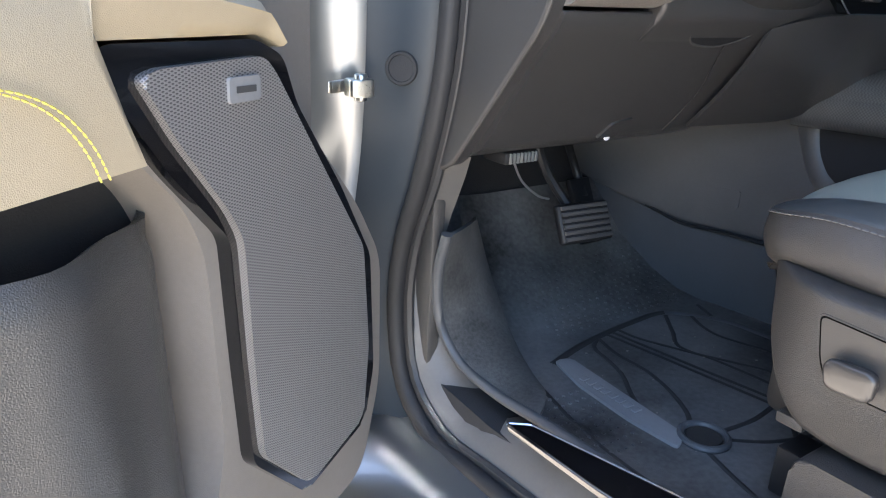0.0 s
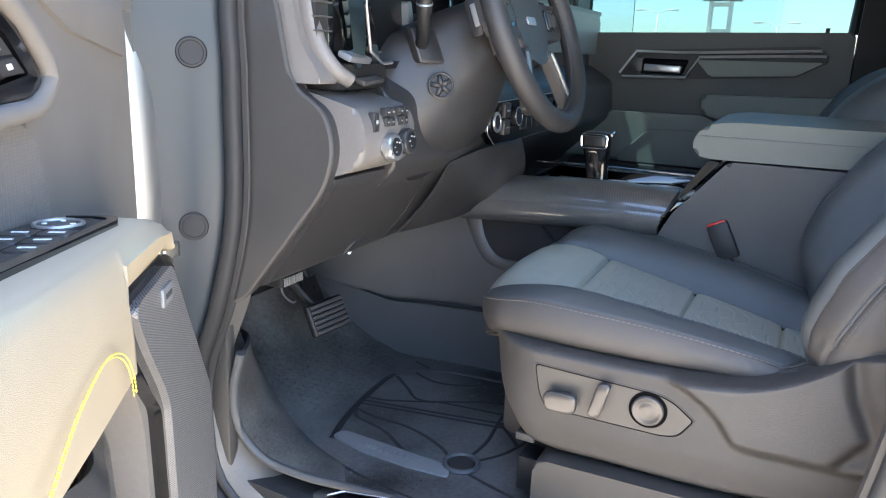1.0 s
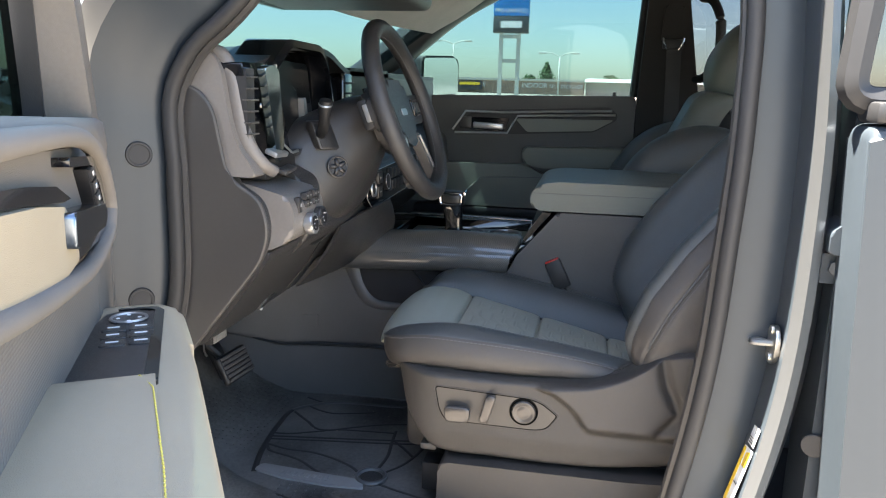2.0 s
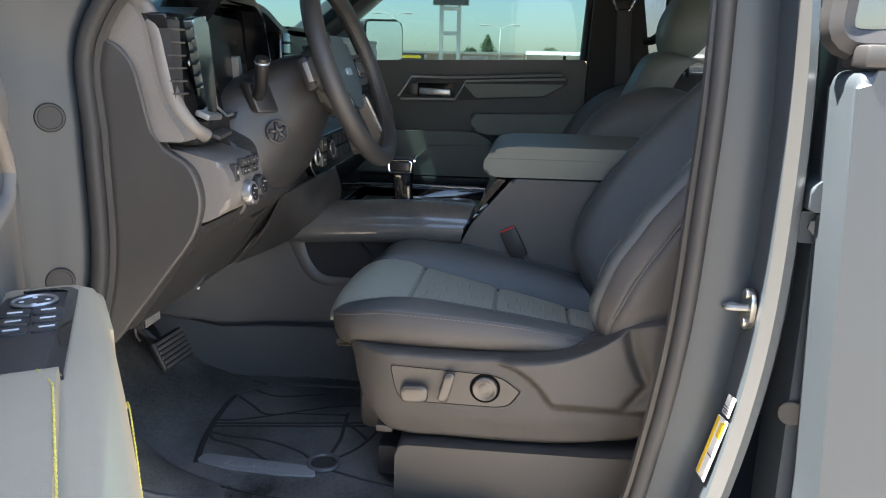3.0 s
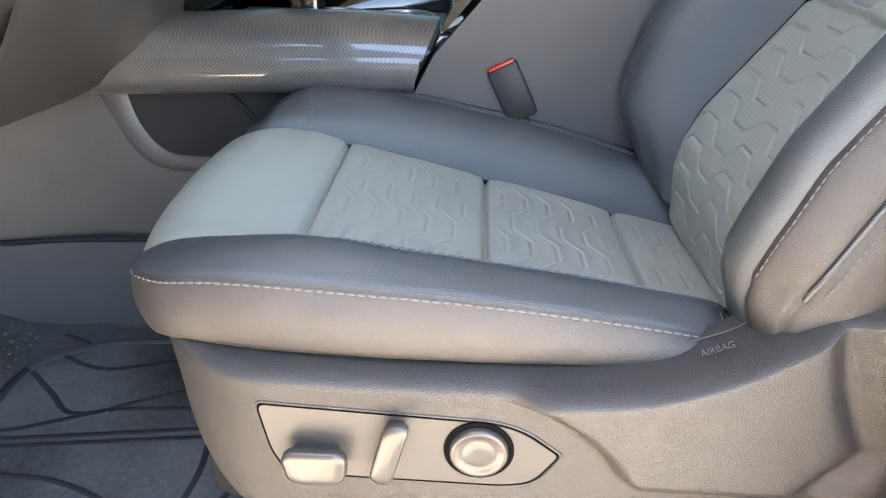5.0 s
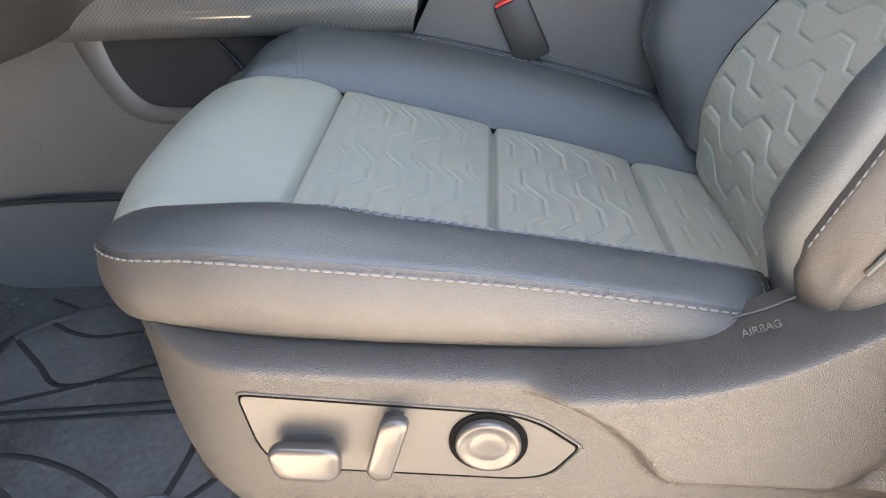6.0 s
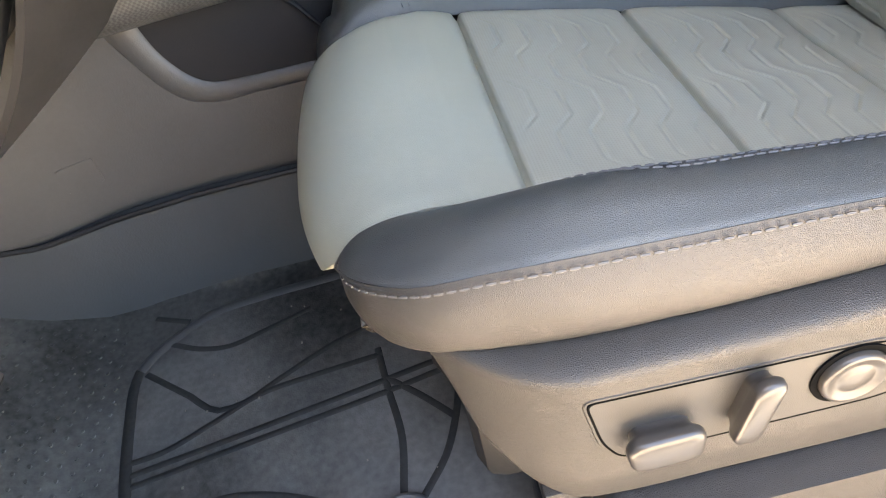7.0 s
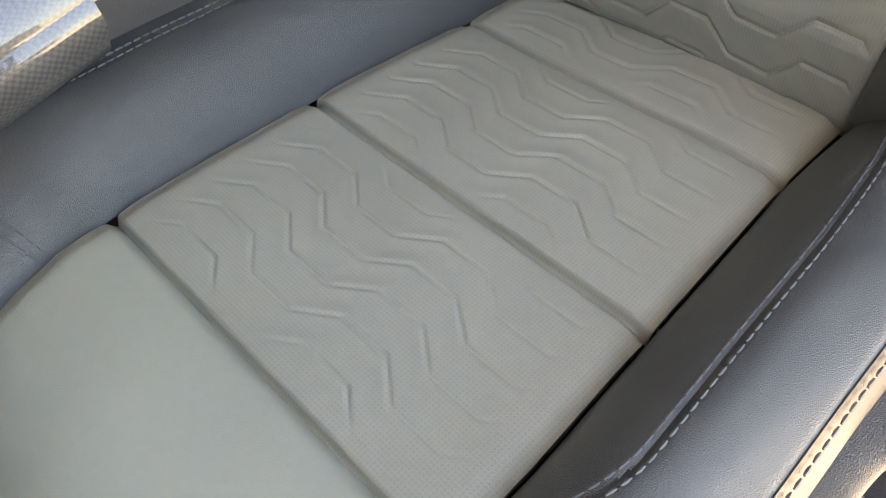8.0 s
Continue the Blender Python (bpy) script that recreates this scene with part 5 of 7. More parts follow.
part("arm", tube(curve_pts([PC - PN * 0.008, (-0.50, 0.76, 0.86), (-0.52, 0.80, 0.95)], 10), 0.009, 8), M_BLACK, bp)
ap = thing("accelerator_pedal", (-0.36, 0.80, 0.66), "black accelerator pedal beside the tunnel", "pedal")
part("pad", obox((-0.365, 0.79, 0.765), (1, 0, 0), (0, 0.45, 0.9), (0, -0.9, 0.45), 0.026, 0.062, 0.007, 0.004), M_BLACK, ap)
part("arm", tube([(-0.36, 0.80, 0.79), (-0.35, 0.88, 0.90)], 0.008, 8), M_BLACK, ap)
cable = curve_pts([(-0.69, 0.64, 0.935), (-0.64, 0.67, 0.885), (-0.575, 0.70, 0.845), (-0.51, 0.74, 0.82)], 18)
solo("release_cable", tube(cable, 0.0019, 6), M_SATIN, "thin white cable under the dash", "cable")

# ---------------------------------------------------------------- floor mat
def mat_left(y):
    return float(np.interp(y, [0.1, 0.3, 0.45, 0.55, 0.62, 0.70, 0.90], [-0.755, -0.766, -0.770, -0.772, -0.74, -0.705, -0.66]))


def mat_z(x, y):
    z = float(np.interp(y, [0.0, 0.62, 0.66, 0.72, 0.80, 0.90], [0.618, 0.618, 0.624, 0.650, 0.702, 0.82]))
    wid = float(np.interp(y, [0.3, 0.45, 0.55, 0.75], [0.05, 0.06, 0.10, 0.13]))
    w = max(0.0, min(1.0, (mat_left(y) + wid - x) / wid))
    return z + float(np.interp(y, [0.1, 0.45, 0.60, 0.75], [0.016, 0.012, 0.012, 0.012])) * w * (0.5 + 0.5 * w)


MAT = thing("floor_mat", (-0.48, 0.4, 0.618), "black all-weather rubber floor mat, dusty with raised grooves", "floor mat")
rows = []
for i in range(90):
    row = []
    for j in range(90):
        y = 0.10 + 0.78 * j / 89
        x = mat_left(y) + (-0.182 - mat_left(y)) * (i / 89) ** 1.15
        row.append(Vector((x, y, mat_z(x, y) + 0.016 * math.exp(-((-0.182 - x) / 0.012) ** 2))))
    rows.append(row)
part("mat_sheet", sheet(rows, 0.006), M_MAT, MAT)
LIP = curve_pts([(-0.800, 0.634, 0.835), (-0.799, 0.652, 0.765), (-0.793, 0.650, 0.695), (-0.784, 0.610, 0.646), (-0.776, 0.54, 0.629), (-0.770, 0.45, 0.630), (-0.766, 0.30, 0.634), (-0.755, 0.12, 0.634)], 60)
part("mat_lip", tube(LIP, 0.0085, 10, flat=0.9), M_EDGE, MAT, "rounded raised edge")
CRE = curve_pts([(-0.652, 0.765, 0.800), (-0.656, 0.725, 0.738), (-0.664, 0.668, 0.676), (-0.682, 0.605, 0.640), (-0.705, 0.535, 0.624)], 32)
flap = [[a.lerp(b, t) + Vector((0.006, -0.010, 0.006)) * math.sin(math.pi * t) for t in np.linspace(0, 1, 16)] for a, b in zip(CRE, LIP[:32])]
part("mat_flap", sheet(flap, 0.006), M_FLAP, MAT, "raised side flap with nubs")
fn = bmesh.new()
for i in range(2, 30, 2):
    for j in range(4, 15, 2):
        p = flap[i][j] if (i // 2) % 2 else flap[i][j].lerp(flap[i][j + 1], 0.99)
        disc(p - Vector((0.3, -0.6, 0.7)).normalized() * 0.0005, (0.3, -0.6, 0.7), 0.0030, 0.0030, 7, 0, fn)
part("nub_field", fn, M_FLAP, MAT)["kind"] = "stuff"
for js in ((11, 11, 10, 9, 8, 8), (7, 8, 9, 8, 6, 5)):
    part("mat_rib", tube(curve_pts([flap[i][j] + Vector((0.0005, -0.001, 0.001)) for i, j in zip((2, 8, 13, 18, 23, 28), js)], 24), 0.0035, 8, flat=0.5), M_GROOVE, MAT)


def rib(pts, r=0.006, name="mat_rib", m=None, n=24):
    P = curve_pts([(a, b, mat_z(a, b) - 0.0002) for a, b in pts], n)
    part(name, tube(P, r, 8, flat=0.28, up=(0, 0, 1)), m or M_GROOVE, MAT)


rib([(-0.632, 0.570), (-0.56, 0.590), (-0.468, 0.605), (-0.40, 0.611), (-0.335, 0.612), (-0.321, 0.609)], 0.007)
rib([(-0.323, 0.609), (-0.300, 0.592), (-0.278, 0.565), (-0.256, 0.532), (-0.244, 0.46), (-0.240, 0.384), (-0.232, 0.28)], 0.0075, "mat_rib", M_EDGE)
for pts in ([(-0.468, 0.603), (-0.446, 0.46), (-0.424, 0.329), (-0.41, 0.25)], [(-0.482, 0.600), (-0.460, 0.46), (-0.438, 0.317), (-0.425, 0.25)],
            [(-0.452, 0.607), (-0.448, 0.57), (-0.425, 0.515), (-0.400, 0.46), (-0.392, 0.40), (-0.385, 0.32)],
            [(-0.330, 0.600), (-0.375, 0.548), (-0.410, 0.505), (-0.408, 0.485), (-0.385, 0.44), (-0.350, 0.37), (-0.330, 0.30)],
            [(-0.290, 0.575), (-0.310, 0.535), (-0.316, 0.505), (-0.305, 0.46), (-0.285, 0.40)],
            [(-0.500, 0.600), (-0.535, 0.578), (-0.548, 0.535), (-0.560, 0.50), (-0.600, 0.440), (-0.625, 0.39), (-0.63, 0.345)],
            [(-0.505, 0.598), (-0.520, 0.545), (-0.522, 0.48), (-0.545, 0.41), (-0.572, 0.365), (-0.594, 0.345)],
            [(-0.375, 0.325), (-0.430, 0.320), (-0.50, 0.312), (-0.565, 0.318)], [(-0.418, 0.322), (-0.455, 0.285), (-0.491, 0.254)],
            [(-0.62, 0.298), (-0.64, 0.24), (-0.66, 0.16)], [(-0.572, 0.300), (-0.53, 0.27), (-0.49, 0.254), (-0.40, 0.235)],
            [(-0.238, 0.60), (-0.248, 0.578), (-0.258, 0.555)],
            [(-0.70, 0.52), (-0.72, 0.44), (-0.735, 0.36), (-0.74, 0.28)]):
    rib(pts, 0.0042)
toe = bmesh.new()
for i in range(18):
    for j in range(11):
        x, y = -0.56 + 0.018 * i + 0.009 * (j % 2), 0.635 + 0.013 * j
        disc((x, y, mat_z(x, y)), (0, 0, 1), 0.0024, 0.0022, 6, 0, toe)
part("nub_field", toe, M_MAT, MAT)["kind"] = "stuff"
rnd = random.Random(7)
grit = bmesh.new()
for _ in range(40):
    x, y = rnd.uniform(-0.66, -0.22), rnd.uniform(0.28, 0.74)
    r = rnd.uniform(0.0005, 0.0011)
    box(x - r, x + r * 1.4, y - r, y + r, mat_z(x, y), mat_z(x, y) + r, 0, 1, grit)
part("grit", grit, M_GRIT, MAT, "pale grit on the mat")["kind"] = "stuff"
pl = fillet([(-0.628, 0.572), (-0.600, 0.565), (-0.618, 0.335), (-0.650, 0.322), (-0.655, 0.40), (-0.648, 0.50)], 0.008)
PLATE = part("badge_plate", prism(pl, XY, 0.617, 0.6225, 0.002), M_PLATE, MAT, "grey rubber badge plate")
for i in range(8):
    part("raised_bar", box(-0.636, -0.622, 0.405 + 0.014 * i, 0.413 + 0.014 * i, 0.6215, 0.6240, 0.0006), M_PLATE, PLATE)
part("retainer_ring", torus((-0.600, 0.320, 0.622), (0, 0, 1), 0.030, 0.005, 36, 8), M_EDGE, MAT)
part("retainer_knob", disc((-0.600, 0.320, 0.616), (0, 0, 1), 0.024, 0.007, 28, 0.002), M_PLASTIC, MAT)
nub = bmesh.new()
for i in range(14):
    for j in range(22):
        x, y = -0.772 + 0.0135 * i + (j % 2) * 0.0065, 0.36 + 0.019 * j
        if y < 0.50 and mat_left(y) + 0.014 < x < mat_left(y) + float(np.interp(y, [0.36, 0.55, 0.75], [0.10, 0.13, 0.12])):
            disc((x, y, mat_z(x, y)), (0, 0, 1), 0.0026, 0.0022, 7, 0, nub)
part("nub_field", nub, M_MAT, MAT)["kind"] = "stuff"
rest = [[Vector((x, 0.74 + 0.10 * s + 0.02 * (x + 0.7), 0.64 + 0.20 * s)) for s in np.linspace(0, 1, 8)] for x in np.linspace(-0.76, -0.64, 8)]
solo("foot_rest", sheet(rest, 0.02), M_MAT, "black ribbed foot rest on the toe board", "foot rest")

# ---------------------------------------------------------------- tunnel and console
TUN = thing("centre_tunnel", (0, 0.4, 0.6), "charcoal carpeted transmission tunnel", "tunnel")
rgs, rgu = [], []
for y in np.linspace(-1.2, 0.95, 60):
    lowf = float(np.interp(y, [0.50, 0.60, 0.70, 0.80, 0.95], [0.0, 0.008, 0.030, 0.050, 0.085]))
    upf = 0.10 * smooth01((y - 0.52) / 0.42)
    zt = 0.757 + float(np.interp(y, [0.45, 0.68, 0.75, 0.95], [0.0, -0.006, 0.012, 0.075]))
    prof = fillet([(-0.200 - lowf, 0.60), (-0.197 - lowf, 0.66), (-0.190 - lowf, zt), (0.190 + lowf, zt), (0.200 + lowf, 0.60)], 0.012)
    rgs.append([XZ(a, b, y) for a, b in prof])
    if y > -0.35:
        prof = fillet([(-0.182 - upf, zt - 0.008), (-0.178 - upf, 0.80), (-0.170 - upf, 0.90), (-0.158 - upf * 0.8, 0.985), (0.158 + upf, 0.985), (0.182 + upf, zt - 0.008)], 0.02)
        rgu.append([XZ(a, b, y) for a, b in prof])
part("tunnel_lower", loft(rgs), M_CARGREY, TUN, "grey rubber tunnel side", 60)
part("tunnel_upper", loft(rgu), M_TUNNEL, TUN, "charcoal plastic tunnel cover", 60)
part("tunnel_seam", tube([Vector((-0.1935 - float(np.interp(y, [0.50, 0.60, 0.70, 0.80, 0.95], [0.0, 0.008, 0.030, 0.050, 0.085])), y, 0.7575 + float(np.interp(y, [0.45, 0.68, 0.75, 0.95], [0.0, -0.006, 0.012, 0.075])))) for y in np.linspace(0.0, 0.94, 50)], 0.0035, 6), M_BLACK, TUN)
part("access_cover", prism(fillet([(0.630, 0.800), (0.632, 0.830), (0.590, 0.832), (0.588, 0.800)], 0.004), lambda p, q, h: Vector((-0.1785 - 0.10 * smooth01((p - 0.52) / 0.42) + h + 0.10 * (q - 0.80), p, q)), -0.0016, 0.004, 0.0006), M_TUNNEL, TUN)
CON = thing("centre_console", (0, 0.1, 0.76), "charcoal centre console with carbon-look side trim", "console")
prof = curve_pts([(-0.170, 0.984, 0), (-0.190, 0.985, 0), (-0.200, 0.991, 0), (-0.2035, 1.002, 0), (-0.2030, 1.012, 0), (-0.2005, 1.0145, 0), (-0.2000, 1.018, 0), (-0.196, 1.034, 0), (-0.186, 1.050, 0), (-0.172, 1.059, 0), (-0.160, 1.061, 0), (-0.156, 1.058, 0)], 44)
rows = []
for k in range(41):
    f = k / 40
    row = []
    for p in prof:
        y = 0.066 + 0.40 * (1.061 - p.y) + (0.410 - 0.066) * f + 0.08 * f * (1 - (p.y - 0.984) / 0.077)
        zb = 1.004 - 0.020 * f
        top = 1.054 + 0.006 * math.sin(math.pi * min(1, f * 1.1)) - 0.004 * f
        row.append(Vector((p.x, y, top - (1.061 - p.y) * (top - zb) / 0.077)))
    rows.append(row)
part("side_trim", sheet(rows, 0.02), M_TRIM, CON, "glossy carbon-look side trim", 60)
part("trim_end", tube(rows[0], 0.0026, 6), M_GLOSS, CON)
trim = fillet([(0.075, 1.058), (0.090, 0.992), (0.105, 0.985), (0.52, 0.972), (0.52, 1.0), (0.43, 1.058)], [0.008, 0.006, 0.01, 0.01, 0.01, 0.01])
part("right_side_trim", prism(trim, YZ, 0.150, 0.195, 0.008, 4), M_TRIM, CON)
part("trim_edge", tube([(-0.157, 0.44, 1.052), (-0.157, 0.25, 1.0580), (-0.157, 0.09, 1.054), (-0.155, 0.045, 1.052)], 0.0026, 8), M_CHROME, CON)
deck = bmesh.new()
box(-0.157, -0.125, 0.045, 0.47, 1.00, 1.050, 0.003, 2, deck)
box(0.125, 0.157, 0.045, 0.47, 1.00, 1.058, 0.003, 2, deck)
box(-0.125, 0.125, 0.045, 0.47, 0.995, 1.030, 0.003, 2, deck)
box(-0.125, 0.125, 0.400, 0.47, 1.030, 1.058, 0.003, 2, deck)
part("console_deck", deck, M_GLOSS, CON, "gloss black console deck round a sunk tray")
# Paler plate added over the black deck for the light in the tray.
part("tray_sheen", box(-0.118, 0.118, 0.055, 0.392, 1.0290, 1.0335, 0.002), M_GREY_SHADE, CON, "grey plate for the teal light in the tray")
part("far_rail", tube([(0.125, 0.46, 1.062), (0.125, 0.25, 1.064), (0.125, 0.05, 1.062)], 0.003, 8), M_CHROME, CON)
part("selector_base", prism(fillet([(-0.150, 0.205), (-0.150, 0.295), (-0.060, 0.295), (-0.050, 0.250), (-0.060, 0.205)], 0.012), XY, 1.028, 1.062, 0.003), M_GLOSS, CON)
part("trim_clip", obox((-0.150, 0.047, 1.066), (1, 0, 0), (0, 1, -0.5), (0, 0.5, 1), 0.006, 0.012, 0.004, 0.002), M_LABEL_W, CON, "pale clip at the end of the rail")
part("side_cover", prism(fillet([(-0.34, 0.86), (-0.34, 1.14), (-0.02, 1.14), (0.050, 1.055), (0.072, 1.03), (0.10, 0.972), (0.10, 0.90), (0.06, 0.86)], 0.012), YZ, -0.186, 0.186, 0.008), M_TUNNEL, CON, "charcoal console side")
part("black_corner", prism(fillet([(0.060, 1.058), (-0.006, 1.138), (0.016, 1.140), (0.052, 1.085), (0.062, 1.062)], 0.004), YZ, -0.189, 0.189, 0.003), M_GLOSS, CON, "gloss black corner trim")


def bin_x(q):
    return -0.1605 - 0.115 * (0.985 - q)


binp = fillet([(0.484, 0.975), (0.484, 0.966), (0.472, 0.926), (0.452, 0.897), (0.430, 0.882), (0.38, 0.880), (0.20, 0.880), (0.20, 0.975)], [0.002, 0.01, 0.02, 0.02, 0.02, 0.01, 0.004, 0.004])
# Plate instead of a hollow; the bin's inner shade is its dark colour.
part("side_bin", prism(binp, lambda p, q, h: Vector((bin_x(q) + h, p, q)), -0.004, 0.006, 0.001), M_BIN, CON, "dark plate for the shaded inside of the side bin")
part("bin_divider", tube([(bin_x(0.975) - 0.006, 0.352, 0.978), (bin_x(0.94) - 0.006, 0.318, 0.945), (bin_x(0.90) - 0.006, 0.285, 0.90)], 0.006, 8, flat=0.5), M_BLACK, CON)
bo = curve_pts([(0.527, 0.972, 0), (0.522, 0.958, 0), (0.506, 0.924, 0), (0.482, 0.884, 0), (0.462, 0.866, 0), (0.435, 0.858, 0), (0.38, 0.858, 0), (0.20, 0.858, 0)], 44)
bi = curve_pts([(0.485, 0.972, 0), (0.483, 0.960, 0), (0.471, 0.926, 0), (0.452, 0.898, 0), (0.441, 0.888, 0), (0.425, 0.882, 0), (0.38, 0.881, 0), (0.20, 0.881, 0)], 44)
rows = []
for a, b in zip(bo, bi):
    rows.append([Vector((bin_x(a.y + (b.y - a.y) * t) - 0.0085 * math.sin(math.pi * min(1, t * 0.9 + 0.04)) ** 0.5 + 0.004, a.x + (b.x - a.x) * t, a.y + (b.y - a.y) * t)) for t in np.linspace(0, 1, 14)])
part("bin_rim", sheet(rows, 0.010), M_RIM, CON, "grey rim of the side bin", 60)
for y in (0.13, 0.235):
    part("cup_holder", torus((0.055, y, 1.036), (0, 0, 1), 0.044, 0.004, 36, 8), M_SATIN, CON)
    part("cup_well", disc((0.055, y, 1.026), (0, 0, 1), 0.041, 0.0065, 32), M_BLACK, CON)
part("wireless_tray", prism(fillet([(-0.10, 0.07), (-0.10, 0.19), (0.0, 0.19), (0.0, 0.07)], 0.015), XY, 1.0, 1.036, 0.002), M_SATIN, CON)
SH = thing("gear_selector", (-0.105, 0.26, 1.064), "black and chrome gear selector lever", "gear lever")
sec = lambda z, a, b, y: [Vector((-0.108 + a * math.copysign(abs(math.cos(t)) ** 0.5, math.cos(t)), y + b * math.copysign(abs(math.sin(t)) ** 0.5, math.sin(t)), z)) for t in np.linspace(0, 2 * math.pi, 25)[:-1]]
part("shaft", loft([sec(1.060, 0.020, 0.026, 0.246), sec(1.075, 0.016, 0.022, 0.246), sec(1.105, 0.017, 0.024, 0.248), sec(1.128, 0.019, 0.027, 0.250), sec(1.134, 0.021, 0.028, 0.251)]), M_GLOSS, SH)
part("knob", loft([sec(1.134, 0.022, 0.028, 0.251), sec(1.140, 0.024, 0.030, 0.251), sec(1.160, 0.024, 0.030, 0.252), sec(1.168, 0.021, 0.027, 0.252), sec(1.170, 0.016, 0.022, 0.252)]), M_HOOD, SH, "black selector knob")
fr = [(-0.1335, y, z) for y, z in fillet([(0.226, 1.139), (0.224, 1.164), (0.280, 1.164), (0.278, 1.139)], 0.006)]
part("knob_frame", tube(fr, 0.0030, 8, True, up=(1, 0, 0)), M_CHROME, SH, "chrome frame of the knob")
part("knob_frame", tube([(-0.128, 0.218, 1.166), (-0.108, 0.216, 1.171), (-0.088, 0.218, 1.166)], 0.003, 8), M_CHROME, SH)
ARM = thing("armrest_lid", (0, -0.1, 1.145), "padded grey-green armrest lid with stitched seam", "armrest")
lid = fillet([(0.045, 1.150), (0.050, 1.175), (0.030, 1.206), (-0.02, 1.214), (-0.36, 1.214), (-0.36, 1.145), (0.02, 1.142)], [0.01, 0.02, 0.03, 0.02, 0.01, 0.01, 0.01])
part("pad", prism(lid, YZ, -0.178, 0.178, 0.014, 4), M_GREY_SHADE, ARM)
part("stitching", stitches([(-0.1795, 0.04, 1.185), (-0.1795, -0.34, 1.187)], 0.006, 0.004, 0.0008), M_STITCH, ARM)

# seat belt buckle
BK = thing("seat_belt_buckle", (-0.185, -0.03, 0.90), "black seat belt buckle with red release button", "buckle")
bd = Vector((0.05, 0.45, 0.9)).normalized()
part("housing", obox((-0.190, -0.030, 0.990), (1, 0, 0), (0, 0.9, -0.45), bd, 0.012, 0.020, 0.036, 0.004), M_BLACK, BK)
part("release_button", obox(Vector((-0.190, -0.030, 0.990)) + bd * 0.0365, (1, 0, 0), (0, 0.9, -0.45), bd, 0.009, 0.017, 0.002, 0.001), M_RED, BK, "red release button")
part("strap", tube([Vector((-0.190, -0.030, 0.990)) - bd * 0.034, Vector((-0.19, -0.085, 0.90))], 0.010, 8, flat=0.4), M_BLACK, BK)


# ---------------------------------------------------------------- passenger door
PD = thing("passenger_door", (0.8, 0.2, 0.55), "charcoal passenger door panel with grey-green inserts", "car door")
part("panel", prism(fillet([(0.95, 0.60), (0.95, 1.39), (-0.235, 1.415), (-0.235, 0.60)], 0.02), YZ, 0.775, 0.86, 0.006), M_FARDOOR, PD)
ins = fillet([(0.415, 1.275), (0.40, 1.30), (0.335, 1.350), (-0.145, 1.375), (-0.175, 1.350), (-0.175, 1.330), (-0.095, 1.285), (0.19, 1.268), (0.22, 1.268)], 0.012)
part("upper_recess", prism(ins, YZ, 0.760, 0.778, 0.006), M_BLACK, PD)
part("upper_pad", prism(fillet([(0.185, 1.325), (0.14, 1.278), (-0.095, 1.290), (-0.165, 1.330)], 0.012), YZ, 0.748, 0.765, 0.006), M_GREY_SHADE, PD, "grey-green upper insert")
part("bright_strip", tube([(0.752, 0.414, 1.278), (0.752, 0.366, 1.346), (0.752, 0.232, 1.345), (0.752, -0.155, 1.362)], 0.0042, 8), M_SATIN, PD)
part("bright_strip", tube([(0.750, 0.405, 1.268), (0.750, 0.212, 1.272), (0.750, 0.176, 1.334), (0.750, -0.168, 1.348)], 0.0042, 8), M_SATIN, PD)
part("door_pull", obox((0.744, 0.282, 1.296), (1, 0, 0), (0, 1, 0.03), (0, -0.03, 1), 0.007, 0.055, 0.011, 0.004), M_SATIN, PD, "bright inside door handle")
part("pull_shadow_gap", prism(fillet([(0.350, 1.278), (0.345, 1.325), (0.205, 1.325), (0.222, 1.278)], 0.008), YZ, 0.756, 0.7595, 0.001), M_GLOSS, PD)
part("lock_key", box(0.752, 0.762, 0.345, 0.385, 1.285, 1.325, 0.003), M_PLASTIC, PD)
part("armrest", prism(fillet([(0.15, 1.225), (0.145, 1.17), (0.08, 1.155), (-0.235, 1.17), (-0.235, 1.235)], 0.015), YZ, 0.69, 0.78, 0.014, 4), M_GREY_SHADE, PD, "grey-green padded armrest")
part("lower_pad", prism(fillet([(0.60, 1.155), (0.14, 1.162), (0.06, 1.12), (0.03, 1.02), (0.60, 1.01)], 0.02), YZ, 0.735, 0.78, 0.012), M_GREY_SHADE, PD, "grey-green lower insert")
part("lower_recess", prism(fillet([(0.40, 1.005), (0.30, 1.105), (0.28, 1.115), (0.05, 1.118), (0.05, 1.005)], 0.02), YZ, 0.725, 0.74, 0.008), M_GREY_SHADE, PD)
part("stitching", tube([(0.724, 0.40, 1.01), (0.724, 0.30, 1.11), (0.724, 0.05, 1.12)], 0.0012, 6), M_STITCH, PD)
part("speaker_slot", box(0.72, 0.78, -0.2, 0.55, 0.97, 1.0, 0.004), M_BLACK, PD)
gl = [(0.60, 1.39), (0.60, 1.55), (0.42, 1.70), (0.20, 1.81), (-0.24, 1.83), (-0.22, 1.41)]
part("door_glass", prism(gl, YZ, 0.820, 0.825), M_GLASS, PD, "clear side window, darkened to dim the sky").visible_shadow = False
part("window_frame", tube([YZ(a, b, 0.82) for a, b in [(0.60, 1.39), (0.60, 1.56), (0.42, 1.71), (0.20, 1.82), (-0.245, 1.84), (-0.228, 1.41)]], 0.016, 8, up=(1, 0, 0)), M_BLACK, PD)
part("lock_pin", disc((0.80, -0.16, 1.405), (0, 0, 1), 0.006, 0.022, 12, 0.002), M_BLACK, PD)
sail = fillet([(0.88, 1.38), (0.60, 1.39), (0.60, 1.58), (0.66, 1.54)], 0.01)
